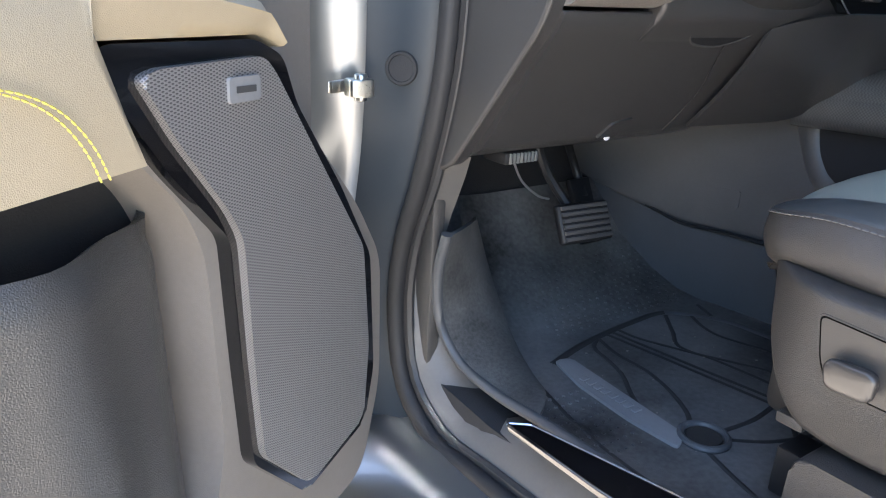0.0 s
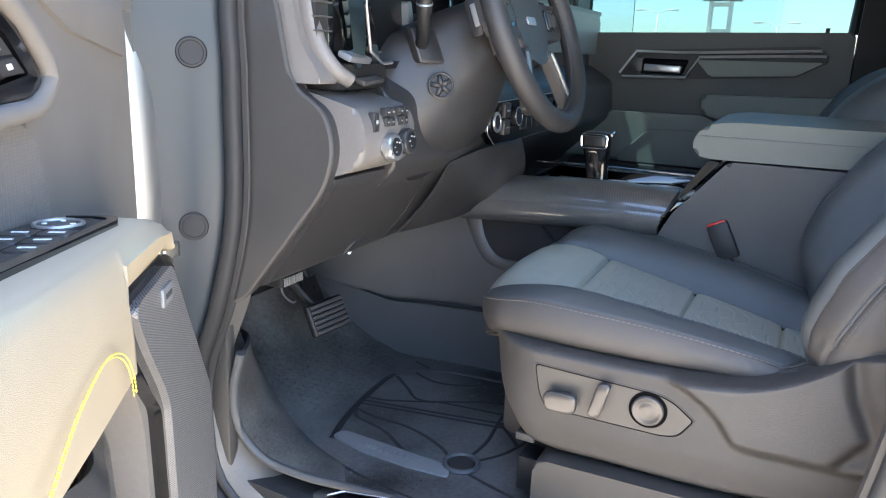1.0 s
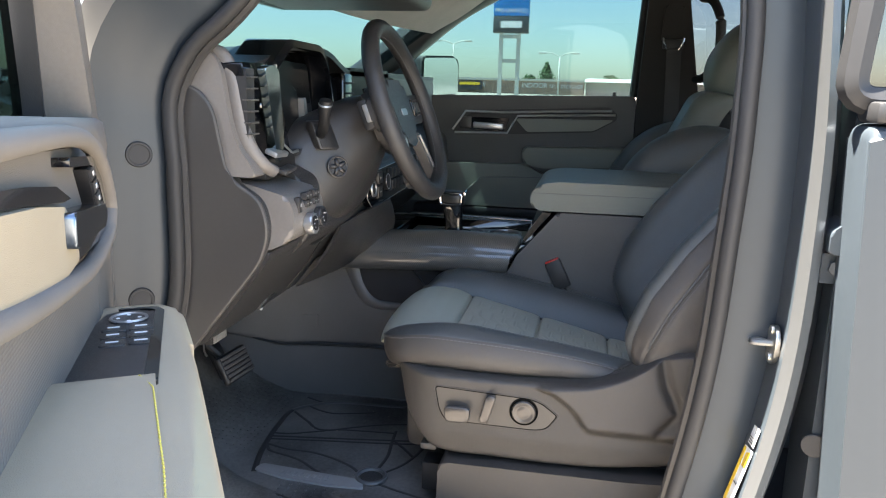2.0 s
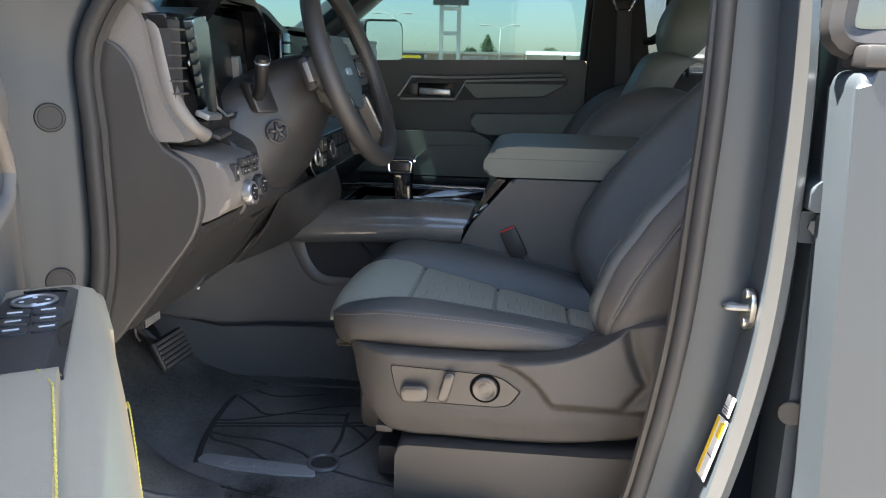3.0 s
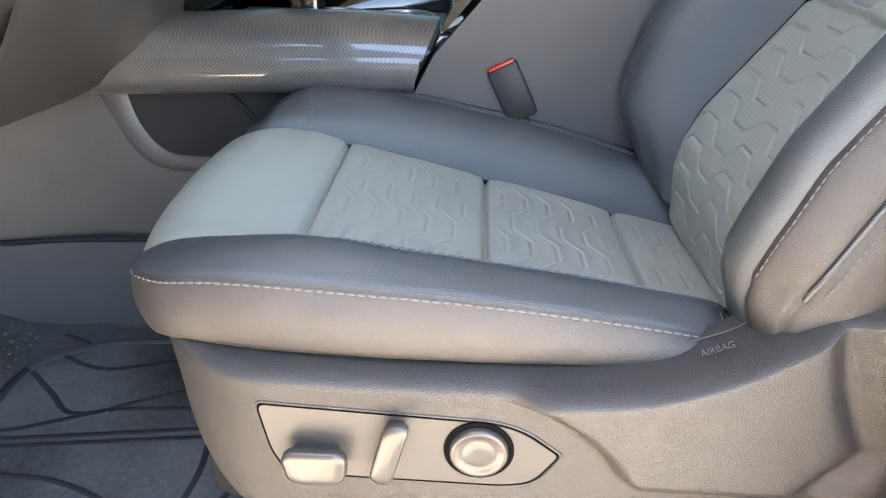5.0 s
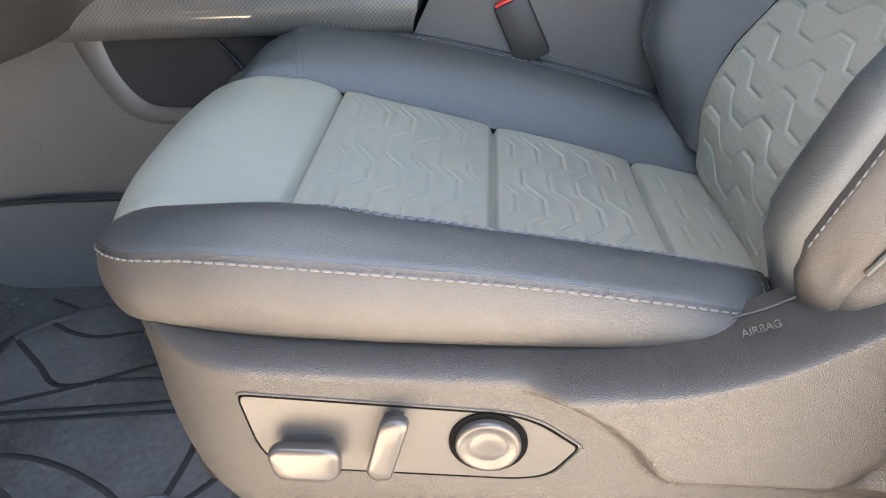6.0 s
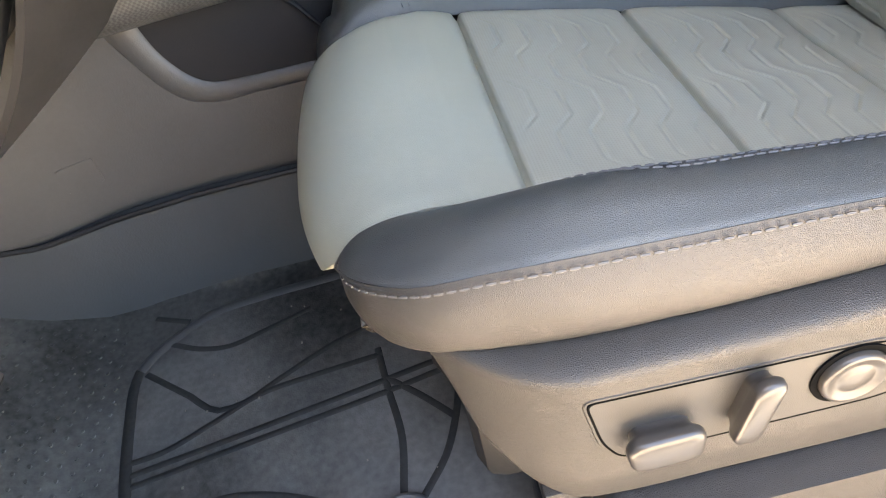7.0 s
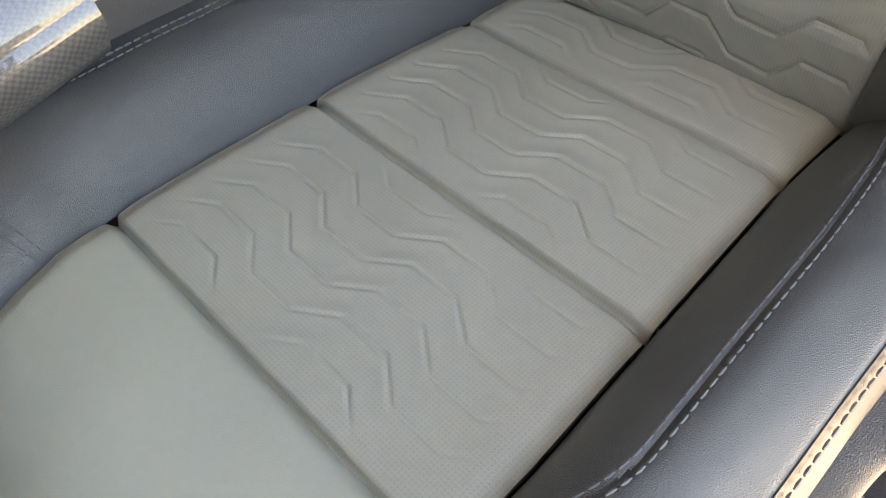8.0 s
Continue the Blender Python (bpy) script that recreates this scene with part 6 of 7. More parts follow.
part("sail_panel", prism(sail, YZ, 0.79, 0.83, 0.006), M_PLASTIC, PD, "dark triangular mirror sail")
MIR = thing("wing_mirror", (1.05, 0.56, 1.38), "wing mirror with dark housing beyond the passenger window", "mirror")
MN = Vector((-0.62, -0.78, 0.03)).normalized()
MW = Vector((0.78, -0.62, 0.0)).normalized()
MF = lambda p, q, h: Vector((1.035, 0.50, 1.468)) + MW * p + Vector((0, 0, 1)) * q + MN * h
mo = fillet([(-0.125, -0.082), (-0.125, 0.078), (0.050, 0.084), (0.068, 0.060), (0.070, -0.072)], 0.02)
part("housing", prism(mo, MF, -0.09, 0.0, 0.012), M_BLACK, MIR)
part("mirror_glass", prism([(a * 0.92, b * 0.90) for a, b in mo], MF, 0.0, 0.003), mat("mirror_silver", (0.8, 0.82, 0.84), 0.03, metal=1.0, var=0.02), MIR)
part("mount", tube([(0.97, 0.60, 1.42), (0.87, 0.60, 1.39)], 0.025, 10), M_BLACK, MIR)

# passenger seat
PS = thing("passenger_seat", (0.43, -0.1, 0.62), "charcoal and grey-green leather passenger seat with headrest", "car seat")
part("cushion", box(0.20, 0.68, -0.25, 0.30, 0.80, 0.94, 0.05, 4), M_LEATHER, PS)
part("cushion_base", box(0.22, 0.66, -0.25, 0.24, 0.60, 0.80, 0.02), M_PLASTIC, PS)
PB = Vector((0, 0.030, 0.040))
rg = []
for h in np.linspace(-0.04, 0.489, 44):
    g = 1 - 0.20 * max(0, (h - 0.30) / 0.19) ** 2
    k = math.sqrt(max(0.01, 1 - max(0.0, (h - 0.24) / 0.25) ** 2))
    sec = curve_pts([(-0.255, -0.07, 0), (-0.27, 0.0, 0), (-0.258, 0.055, 0), (-0.225, 0.092, 0), (-0.185, 0.085, 0), (-0.145, 0.035, 0), (-0.07, 0.010, 0), (0.07, 0.010, 0), (0.145, 0.035, 0), (0.185, 0.085, 0), (0.225, 0.092, 0), (0.258, 0.055, 0), (0.27, 0.0, 0), (0.255, -0.07, 0)], 44)
    rg.append([back_pt(0.43 + p.x * g, h, -0.08 + (p.y + 0.08 + 0.070 * smooth01((p.y + 0.07) / 0.10)) * k) + PB for p in sec])
bkp = part("backrest", loft(rg), M_LEATHER, PS, "charcoal backrest with raised bolsters", 80)
part("stitching", stitches([r[8] + BN * 0.001 for r in rg[2:34]], 0.008, 0.006, 0.0008), M_STITCH, bkp)
rg = []
for h in np.linspace(0.34, 0.575, 24):
    f = (h - 0.34) / 0.235
    k = math.sqrt(max(0.03, 1 - max(0.0, (f - 0.62) / 0.38) ** 2))
    w = 0.132 - 0.018 * f
    sec = curve_pts([(-w, -0.03, 0), (-w, 0.03, 0), (-w * 0.8, 0.060, 0), (-w * 0.4, 0.070, 0), (w * 0.4, 0.070, 0), (w * 0.8, 0.060, 0), (w, 0.03, 0), (w, -0.03, 0)], 26)
    rg.append([back_pt(0.43 + p.x, h, -0.03 + (p.y + 0.05 + 0.03 * f) * k) + PB for p in sec])
top = part("backrest_top", loft(rg), M_GREY_SHADE, PS, "grey-green upper back", 80)
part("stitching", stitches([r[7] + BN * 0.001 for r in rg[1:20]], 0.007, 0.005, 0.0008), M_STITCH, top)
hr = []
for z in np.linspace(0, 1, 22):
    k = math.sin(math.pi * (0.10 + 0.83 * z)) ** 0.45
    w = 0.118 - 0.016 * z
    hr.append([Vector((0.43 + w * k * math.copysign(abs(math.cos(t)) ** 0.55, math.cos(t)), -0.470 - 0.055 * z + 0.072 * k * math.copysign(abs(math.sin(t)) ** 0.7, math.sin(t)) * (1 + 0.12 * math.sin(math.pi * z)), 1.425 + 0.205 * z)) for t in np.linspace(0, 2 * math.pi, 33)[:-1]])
head = part("headrest", loft(hr), M_GREY_SHADE, PS, "grey-green headrest", 80)
for sx in (-0.05, 0.05):
    part("headrest_post", tube([(0.43 + sx, -0.500, 1.37), (0.43 + sx, -0.480, 1.46)], 0.006, 8), M_BLACK, head)

# seat belt on the far pillar
SB = thing("seat_belt", (0.76, -0.33, 1.1), "black passenger seat belt hanging on the centre pillar", "seat belt")
part("webbing", sheet([[Vector((0.742 - 0.006 * math.sin(3 * t) - 0.012 * t, -0.345 + 0.024 * u - 0.016 * t, 1.575 - 0.46 * t)) for u in (-1, -0.3, 0.3, 1)] for t in np.linspace(0, 1, 18)], 0.002), M_WEB, SB)
part("guide", obox((0.748, -0.340, 1.592), (1, 0, 0), (0, 1, 0), (0, 0, 1), 0.014, 0.034, 0.016, 0.006), M_BLACK, SB)
for y in (-0.306, -0.374):
    part("guide_end", tube(curve_pts([(0.740, y, 1.612), (0.734, y + (0.006 if y < -0.34 else -0.006), 1.590), (0.740, y + (0.014 if y < -0.34 else -0.014), 1.574)], 10), 0.004, 8), M_CHROME, SB)
part("height_cover", prism(fillet([(-0.300, 1.60), (-0.305, 1.72), (-0.370, 1.72), (-0.380, 1.60)], 0.012), YZ, 0.742, 0.76, 0.006), M_DEEP, SB)
solo("grab_handle", tube(curve_pts([(0.770, -0.425, 1.478), (0.730, -0.448, 1.484), (0.712, -0.478, 1.520), (0.708, -0.486, 1.60), (0.710, -0.476, 1.69), (0.730, -0.452, 1.735), (0.770, -0.430, 1.745)], 30), 0.019, 10, flat=0.75), M_BLACK, "black grab handle on the far centre pillar", "grab handle")

# ---------------------------------------------------------------- driver's door, open
DU, DN, DO = Vector((-0.8417, -0.5399, 0)), Vector((0.5399, -0.8417, 0)), Vector((-0.861, 0.6123, 0))   # along the door, towards the cab, foot of the hinge line


def D(u, n, z):
    return DO + DU * u + DN * n + Vector((0, 0, z))


def DUZ(p, q, h):
    return D(p, h, q)


def DB(u, n, z):
    return D(u, n - 0.07 * max(0.0, u - 0.42), z)     # the rear half of the card bows outwards


def DBZ(p, q, h):
    return DB(p, h, q)


DOOR = thing("driver_door", D(0.1, -0.06, 0.5), "open driver's door with taupe panel, cream pads and speaker grille", "car door")
skin = fillet([(0.06, 0.50), (0.045, 0.80), (0.10, 0.95), (0.11, 1.375), (1.20, 1.42), (1.23, 0.85), (1.20, 0.50)], 0.03)
part("door_shell", prism(skin, DUZ, -0.235, -0.145, 0.012), M_PAINT, DOOR, "silver painted door shell")
inner = fillet([(0.13, 0.56), (0.075, 0.68), (0.08, 0.85), (0.135, 0.94), (0.135, 1.35), (0.16, 1.370), (0.44, 1.382), (0.44, 0.56)], [0.03, 0.03, 0.03, 0.03, 0.03, 0.03, 0.002, 0.002])
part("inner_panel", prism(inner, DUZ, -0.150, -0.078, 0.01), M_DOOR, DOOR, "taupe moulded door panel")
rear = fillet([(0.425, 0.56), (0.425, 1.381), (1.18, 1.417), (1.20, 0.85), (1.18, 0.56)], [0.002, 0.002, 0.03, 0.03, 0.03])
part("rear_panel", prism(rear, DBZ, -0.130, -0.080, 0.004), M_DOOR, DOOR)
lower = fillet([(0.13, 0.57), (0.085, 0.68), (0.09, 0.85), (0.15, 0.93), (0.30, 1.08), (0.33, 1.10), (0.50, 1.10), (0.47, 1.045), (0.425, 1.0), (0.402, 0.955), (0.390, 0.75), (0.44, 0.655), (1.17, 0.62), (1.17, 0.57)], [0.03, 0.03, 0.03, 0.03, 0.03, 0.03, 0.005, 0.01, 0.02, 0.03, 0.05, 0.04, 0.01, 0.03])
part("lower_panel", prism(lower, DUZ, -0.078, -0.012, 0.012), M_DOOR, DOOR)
# speaker
so = fillet([(0.512, 1.112), (0.497, 1.120), (0.345, 1.115), (0.308, 1.100), (0.288, 1.058), (0.210, 0.966), (0.144, 0.872), (0.130, 0.724), (0.150, 0.660), (0.283, 0.648), (0.370, 0.740), (0.380, 0.850), (0.388, 0.964), (0.450, 1.030)], 0.012)
si = fillet([(0.478, 1.098), (0.462, 1.103), (0.345, 1.103), (0.330, 1.090), (0.264, 1.006), (0.174, 0.892), (0.158, 0.767), (0.168, 0.676), (0.286, 0.664), (0.363, 0.746), (0.373, 0.846), (0.380, 0.962), (0.396, 0.990), (0.446, 1.051)], 0.012)
part("speaker_surround", prism(so, DUZ, -0.03, 0.002, 0.004), M_GLOSS, DOOR, "gloss black speaker surround")
part("speaker_grille", prism(si, DUZ, -0.01, 0.0095, 0.0065, 4), M_MESH, DOOR, "fine metal mesh speaker grille")
bdg = part("badge", prism(fillet([(0.393, 1.091), (0.354, 1.090), (0.354, 1.071), (0.393, 1.072)], 0.003), DUZ, 0.006, 0.0120, 0.001), M_PLATE, DOOR, "plain silver badge")
part("badge_bar", prism([(0.385, 1.079), (0.361, 1.078), (0.361, 1.083), (0.385, 1.084)], DUZ, 0.0115, 0.0126), M_INK, bdg)
# pocket
def pocket_pt(u, z):
    top = 0.985 - 0.012 * math.exp(-((u - 0.40) / 0.05) ** 2)
    n = -0.034 + 0.020 * (0.985 - z) / 0.35 - 0.050 * math.exp(-((u - 0.385) / 0.032) ** 2) + 0.026 * math.exp(-((u - 0.535) / 0.050) ** 2)
    return D(u, n - 0.010 * math.exp(-((top - z) / 0.008) ** 2), z)


# Dark plate added for the shade inside the deep pocket opening.
part("pocket_shade", prism(fillet([(0.40, 0.93), (0.41, 1.035), (0.52, 1.045), (1.16, 1.045), (1.16, 0.93)], 0.01), DUZ, -0.140, -0.0755), M_RUBBER, DOOR)
part("map_pocket", sheet([[pocket_pt(u, z) for z in np.linspace(0.62, 0.985, 24)] for u in np.linspace(0.385, 1.15, 56)], -0.006), M_POCKET, DOOR, "moulded map pocket with bottle holder")
# armrest
rows = []
for u in np.concatenate([np.linspace(0.305, 0.516, 24), np.linspace(0.519, 0.545, 10), np.linspace(0.56, 1.17, 30)]):
    zt = float(np.interp(u, [0.30, 0.33, 0.40, 0.70, 1.05], [1.108, 1.146, 1.163, 1.182, 1.188]))
    zb = float(np.interp(u, [0.30, 0.335, 0.5165, 0.5185, 1.05], [1.102, 1.116, 1.121, 1.040, 1.030]))
    nb = float(np.interp(u, [0.30, 0.36, 0.60, 1.05], [0.0, 0.008, 0.014, 0.014]))
    w = min(1.0, max(0.0, (0.62 - u) / 0.11)) if u > 0.517 else 0.0
    sl = lambda z: u - w * 0.62 * max(0.0, 1.121 - z)
    rows.append([D(u, -0.15, zt), D(u, -0.03, zt + 0.001), D(u, nb - 0.018, zt), D(u, nb - 0.005, zt - 0.005), D(u, nb, zt - 0.018 * min(1, (zt - zb) / 0.05))]
                + [D(sl(z), nb + k, z) for z, k in ((zt * 0.6 + zb * 0.4, 0.004), (zt * 0.3 + zb * 0.7, 0.0), (zb + 0.002, -0.006))] + [D(sl(zb), -0.03, zb), D(sl(zb), -0.15, zb + 0.01)])
part("armrest_body", loft(rows), M_BEIGE, DOOR, "cream vinyl armrest", 60)
part("armrest_pad", prism(fillet([(0.685, 1.15), (0.690, 1.188), (0.726, 1.204), (1.17, 1.218), (1.17, 1.15)], [0.01, 0.02, 0.02, 0.02, 0.01]), DUZ, -0.15, -0.024, 0.014, 5), M_BEIGE, DOOR, "cream padded elbow rest")
TOPF = lambda p, q, h: D(p, q, h + 0.065 * (p - 0.40))
SW = part("switch_panel", prism(fillet([(0.424, -0.070), (0.424, -0.028), (0.440, -0.016), (0.700, -0.030), (0.700, -0.120), (0.600, -0.110), (0.50, -0.085)], 0.012), TOPF, 1.140, 1.1665, 0.004), M_PLASTIC, DOOR, "charcoal window switch panel")
part("gloss_edge", prism(fillet([(0.424, -0.034), (0.434, -0.020), (0.700, -0.034), (0.700, -0.022), (0.440, -0.0105), (0.418, -0.018), (0.418, -0.060), (0.424, -0.060)], 0.004), TOPF, 1.150, 1.1685, 0.001), M_GLOSS, SW)
for i in range(3):
    for j in range(2):
        u0, n0 = 0.499 + 0.0275 * i, -0.074 + 0.0265 * j
        b = part("window_switch", prism(fillet([(u0, n0), (u0, n0 + 0.0245), (u0 + 0.025, n0 + 0.0245), (u0 + 0.025, n0)], 0.003), TOPF, 1.1650, 1.1692 - 0.0006 * i, 0.0015), M_PLASTIC, SW)
        part("switch_mark", prism([(u0 + 0.010, n0 + 0.006), (u0 + 0.010, n0 + 0.018), (u0 + 0.0135, n0 + 0.018), (u0 + 0.0135, n0 + 0.006)], TOPF, 1.1686 - 0.0006 * i, 1.1697 - 0.0006 * i), M_WHITE, b)
dial = part("mirror_dial", disc(D(0.472, -0.048, 1.170), (0.03, 0.02, 1), 0.0205, 0.004, 36, 0.0015), M_PLASTIC, SW)
part("dial_ring", torus(D(0.472, -0.048, 1.174), (0.03, 0.02, 1), 0.0185, 0.0018, 36, 8), M_SATIN, dial)
for k in range(4):
    a = math.pi * k / 2
    part("dial_mark", disc(D(0.472 + 0.011 * math.cos(a), -0.048 + 0.011 * math.sin(a), 1.1738), (0.03, 0.02, 1), 0.0022, 0.0008, 8), M_WHITE, dial)
# seam with yellow thread on the cream pad
ys = curve_pts([D(0.72, 0.017, 1.062), D(0.64, 0.017, 1.098), D(0.585, 0.017, 1.105), D(0.550, 0.016, 1.090), D(0.525, 0.014, 1.062), D(0.515, 0.012, 1.042)], 40)
part("stitching", stitches([p + DN * 0.004 for p in ys], 0.0055, 0.0042, 0.0009), M_YELLOW, DOOR, "yellow thread stitching")
part("stitching", stitches([p + DN * 0.004 + DU * 0.007 for p in ys], 0.0055, 0.0042, 0.0009), M_YELLOW, DOOR, "yellow thread stitching")
ys2 = [D(0.722, -0.036, 1.2015), D(0.76, -0.026, 1.2055), D(0.90, -0.022, 1.210), D(1.17, -0.022, 1.216)]
part("stitching", stitches(ys2, 0.0055, 0.0042, 0.0009), M_YELLOW, DOOR, "yellow thread stitching")
# upper trim with handle bowl
rows = []
for u in np.linspace(0.16, 1.19, 44):
    zt = 1.375 + 0.050 * (u - 0.16)
    zl = float(np.interp(u, [0.16, 0.33, 0.40, 0.46, 1.07], [1.30, 1.325, 1.352, 1.362, 1.396]))
    rows.append([DB(u, -0.10, zt - 0.002), DB(u, -0.084, zt), DB(u, -0.074, zt - 0.006), DB(u, -0.071, 0.5 * (zt + zl)), DB(u, -0.074, zl + 0.003), DB(u, -0.084, zl), DB(u, -0.10, zl)])
part("upper_roll", loft(rows), M_DOOR, DOOR, "soft taupe roll along the window sill", 60)
rimp = [(1.19, 1.412), (0.90, 1.396), (0.751, 1.390), (0.65, 1.384), (0.568, 1.374), (0.487, 1.349), (0.442, 1.316), (0.422, 1.291), (0.440, 1.272), (0.501, 1.263), (0.600, 1.263), (0.700, 1.274), (0.85, 1.296), (1.07, 1.338), (1.19, 1.362)]
rimc = curve_pts([DB(u, -0.062, z) for u, z in rimp], 80)
part("pod_rim", tube(rimc, 0.0088, 10, up=DN), M_DOOR, DOOR, "soft rolled rim round the handle recess")
part("pod_back", prism(fillet([(0.432, 1.290), (0.492, 1.344), (0.568, 1.368), (1.18, 1.404), (1.18, 1.365), (0.85, 1.300), (0.651, 1.268), (0.498, 1.268)], 0.006), DBZ, -0.095, -0.0755, 0.002), M_DOOR, DOOR)
bez = fillet([(0.436, 1.287), (0.470, 1.328), (0.530, 1.357), (0.66, 1.368), (0.66, 1.360), (0.540, 1.349), (0.490, 1.324), (0.457, 1.292), (0.520, 1.283), (0.66, 1.294), (0.66, 1.282), (0.52, 1.272), (0.450, 1.275)], 0.003)
part("handle_bezel", prism(bez, DBZ, -0.080, -0.062, 0.002), M_GLOSS, DOOR, "gloss black handle bezel")
part("gloss_strip", prism(fillet([(0.640, 1.332), (0.70, 1.350), (0.80, 1.363), (1.18, 1.402), (1.18, 1.393), (0.80, 1.351), (0.675, 1.334)], 0.003), DBZ, -0.080, -0.066, 0.002), M_GLOSS, DOOR, "gloss black trim strip")
lev = fillet([(0.527, 1.299), (0.534, 1.311), (0.716, 1.332), (0.716, 1.304), (0.548, 1.291)], 0.005)
part("door_pull", prism(lev, DBZ, -0.072, -0.052, 0.006, 3), M_LEVER, DOOR, "smoked chrome inside door handle")
part("key_panel", prism([(0.560, 1.347), (0.526, 1.349), (0.460, 1.293), (0.500, 1.290)], DBZ, -0.078, -0.0635, 0.001), M_BLACK, DOOR, "dark column of lock and memory keys")
for j in range(4):
    q = []
    for f, side in ((j / 4 + 0.02, 0.08), (j / 4 + 0.02, 0.92), (j / 4 + 0.23, 0.92), (j / 4 + 0.23, 0.08)):
        a, b = Vector((0.500 + 0.060 * f, 1.290 + 0.057 * f)), Vector((0.460 + 0.066 * f, 1.293 + 0.056 * f))
        q.append(tuple(a.lerp(b, side)))
    c = (sum(p[0] for p in q) / 4, sum(p[1] for p in q) / 4)
    key = part("lock_key", prism(q, DBZ, -0.066, -0.0615, 0.001), M_PLASTIC, DOOR)
    part("key_mark", prism([(c[0] + (p[0] - c[0]) * 0.22, c[1] + (p[1] - c[1]) * 0.35) for p in q], DBZ, -0.0617, -0.0610), M_WHITE, key)
part("cream_insert", prism(fillet([(0.655, 1.284), (0.674, 1.308), (0.705, 1.335), (0.80, 1.350), (1.18, 1.392), (1.18, 1.366), (0.85, 1.303), (0.72, 1.284)], 0.008), DBZ, -0.088, -0.060, 0.006), M_BEIGE, DOOR, "cream upper insert")
part("fabric_panel", prism(fillet([(0.405, 1.165), (0.425, 1.235), (0.475, 1.272), (0.56, 1.268), (0.69, 1.272), (1.18, 1.350), (1.18, 1.19), (0.68, 1.18)], 0.01), DBZ, -0.090, -0.0765, 0.002), M_FABRIC, DOOR, "woven grey panel below the handle")
# window frame and glass
sail = fillet([(0.070, 1.355), (0.078, 1.570), (0.255, 1.712), (0.300, 1.690), (0.225, 1.52), (0.195, 1.355)], [0.01, 0.03, 0.02, 0.01, 0.03, 0.01])
part("sail_trim", prism(sail, lambda p, q, h: D(p, h - 0.07 * (q - 1.36), q), -0.140, -0.084, 0.016, 4), M_DOOR, DOOR, "satin taupe trim at the front of the window")
part("sail_seam", tube([D(0.085, -0.136, 1.36), D(0.090, -0.142, 1.56)], 0.0016, 6), M_BLACK, DOOR)
part("window_channel", prism(fillet([(0.150, 1.355), (0.160, 1.53), (0.260, 1.70), (0.310, 1.69), (0.235, 1.52), (0.205, 1.355)], 0.01), DUZ, -0.178, -0.142, 0.006), M_RUBBER, DOOR, "black rubber window channel")
part("window_post", tube([D(0.085, -0.165, 1.36), D(0.092, -0.165, 1.57), D(0.27, -0.16, 1.715), D(0.46, -0.155, 1.805), D(1.20, -0.15, 1.825), D(1.20, -0.16, 1.38)], 0.022, 8), M_BLACK, DOOR)
# Extra dark glass that shades the armrest from the sun.
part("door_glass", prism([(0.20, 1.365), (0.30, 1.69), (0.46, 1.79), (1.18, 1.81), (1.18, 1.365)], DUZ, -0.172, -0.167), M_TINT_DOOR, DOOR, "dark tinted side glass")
# door check and hinge
CK = part("door_check", prism(fillet([(-0.950, 0.636), (-0.920, 0.630), (-0.918, 0.655), (-0.948, 0.660)], 0.006), XY, 1.028, 1.048, 0.002), M_STEEL, DOOR, "zinc door check clevis")
part("check_strap", obox((-0.955, 0.660, 1.038), (0.9, 0.4, 0), (-0.4, 0.9, 0), (0, 0, 1), 0.014, 0.003, 0.007, 0.001), M_STEEL, CK)
part("check_pin", disc((-0.932, 0.645, 1.022), (0, 0, 1), 0.008, 0.032, 14, 0.002), M_STEEL, CK)

# ---------------------------------------------------------------- pillar: striker, labels
def jamb_face(x, z):
    """The y of the forward-facing metal of the rear pillar at a given height."""
    d = float(np.interp(-x, [0.826, 0.866, 0.900, 0.928], [0.085, 0.086, 0.084, 0.092]))
    return min((grow(q, d) for q in OPEN_S if q.x < -0.12), key=lambda q: abs(q.y - z)).x


ST = thing("door_striker", (-0.85, -0.37, 1.05), "zinc plated door latch striker on the pillar", "striker")
FY = jamb_face(-0.85, 1.068)
stf = lambda p, q, h: Vector((-0.848 - p, FY + h, q + 0.12 * p))
part("plate", prism(fillet([(-0.026, 1.045), (-0.030, 1.070), (-0.020, 1.092), (0.004, 1.100), (0.026, 1.092), (0.030, 1.068), (0.022, 1.044), (0.0, 1.036)], 0.012), stf, 0.0, 0.007, 0.0015), M_STEEL, ST)
part("loop", tube(curve_pts([stf(-0.012, 1.066, 0.004), (-0.832, -0.356, 1.067), (-0.836, -0.348, 1.067), (-0.843, -0.347, 1.068), (-0.848, -0.356, 1.069), stf(0.010, 1.071, 0.004)], 20), 0.0052, 8), M_STEEL, ST)
for z in (1.048, 1.090):
    part("screw", disc(stf(0.0, z, 0.006), (0, 1, 0), 0.0075, 0.0035, 16, 0.001), M_STEEL, ST)

lf = lambda p, q, h: Vector((-0.84 - p, jamb_face(-0.84 - p, q) + 0.0015 + h, q + 0.22 * p))
LB = thing("warning_label", (-0.86, -0.36, 0.86), "white and yellow tyre pressure label on the pillar", "label")
part("sheet", prism(fillet([(-0.006, 0.898), (0.046, 0.898), (0.046, 0.80), (-0.006, 0.80)], 0.004), lf, 0.0, 0.0008, 0), M_LABEL_W, LB)
part("yellow_band", prism([(-0.004, 0.896), (0.008, 0.896), (0.008, 0.803), (-0.004, 0.803)], lf, 0.0008, 0.0014), M_LABEL_Y, LB)
part("yellow_band", prism([(0.016, 0.895), (0.044, 0.895), (0.044, 0.868), (0.016, 0.868)], lf, 0.0008, 0.0014), M_LABEL_Y, LB)
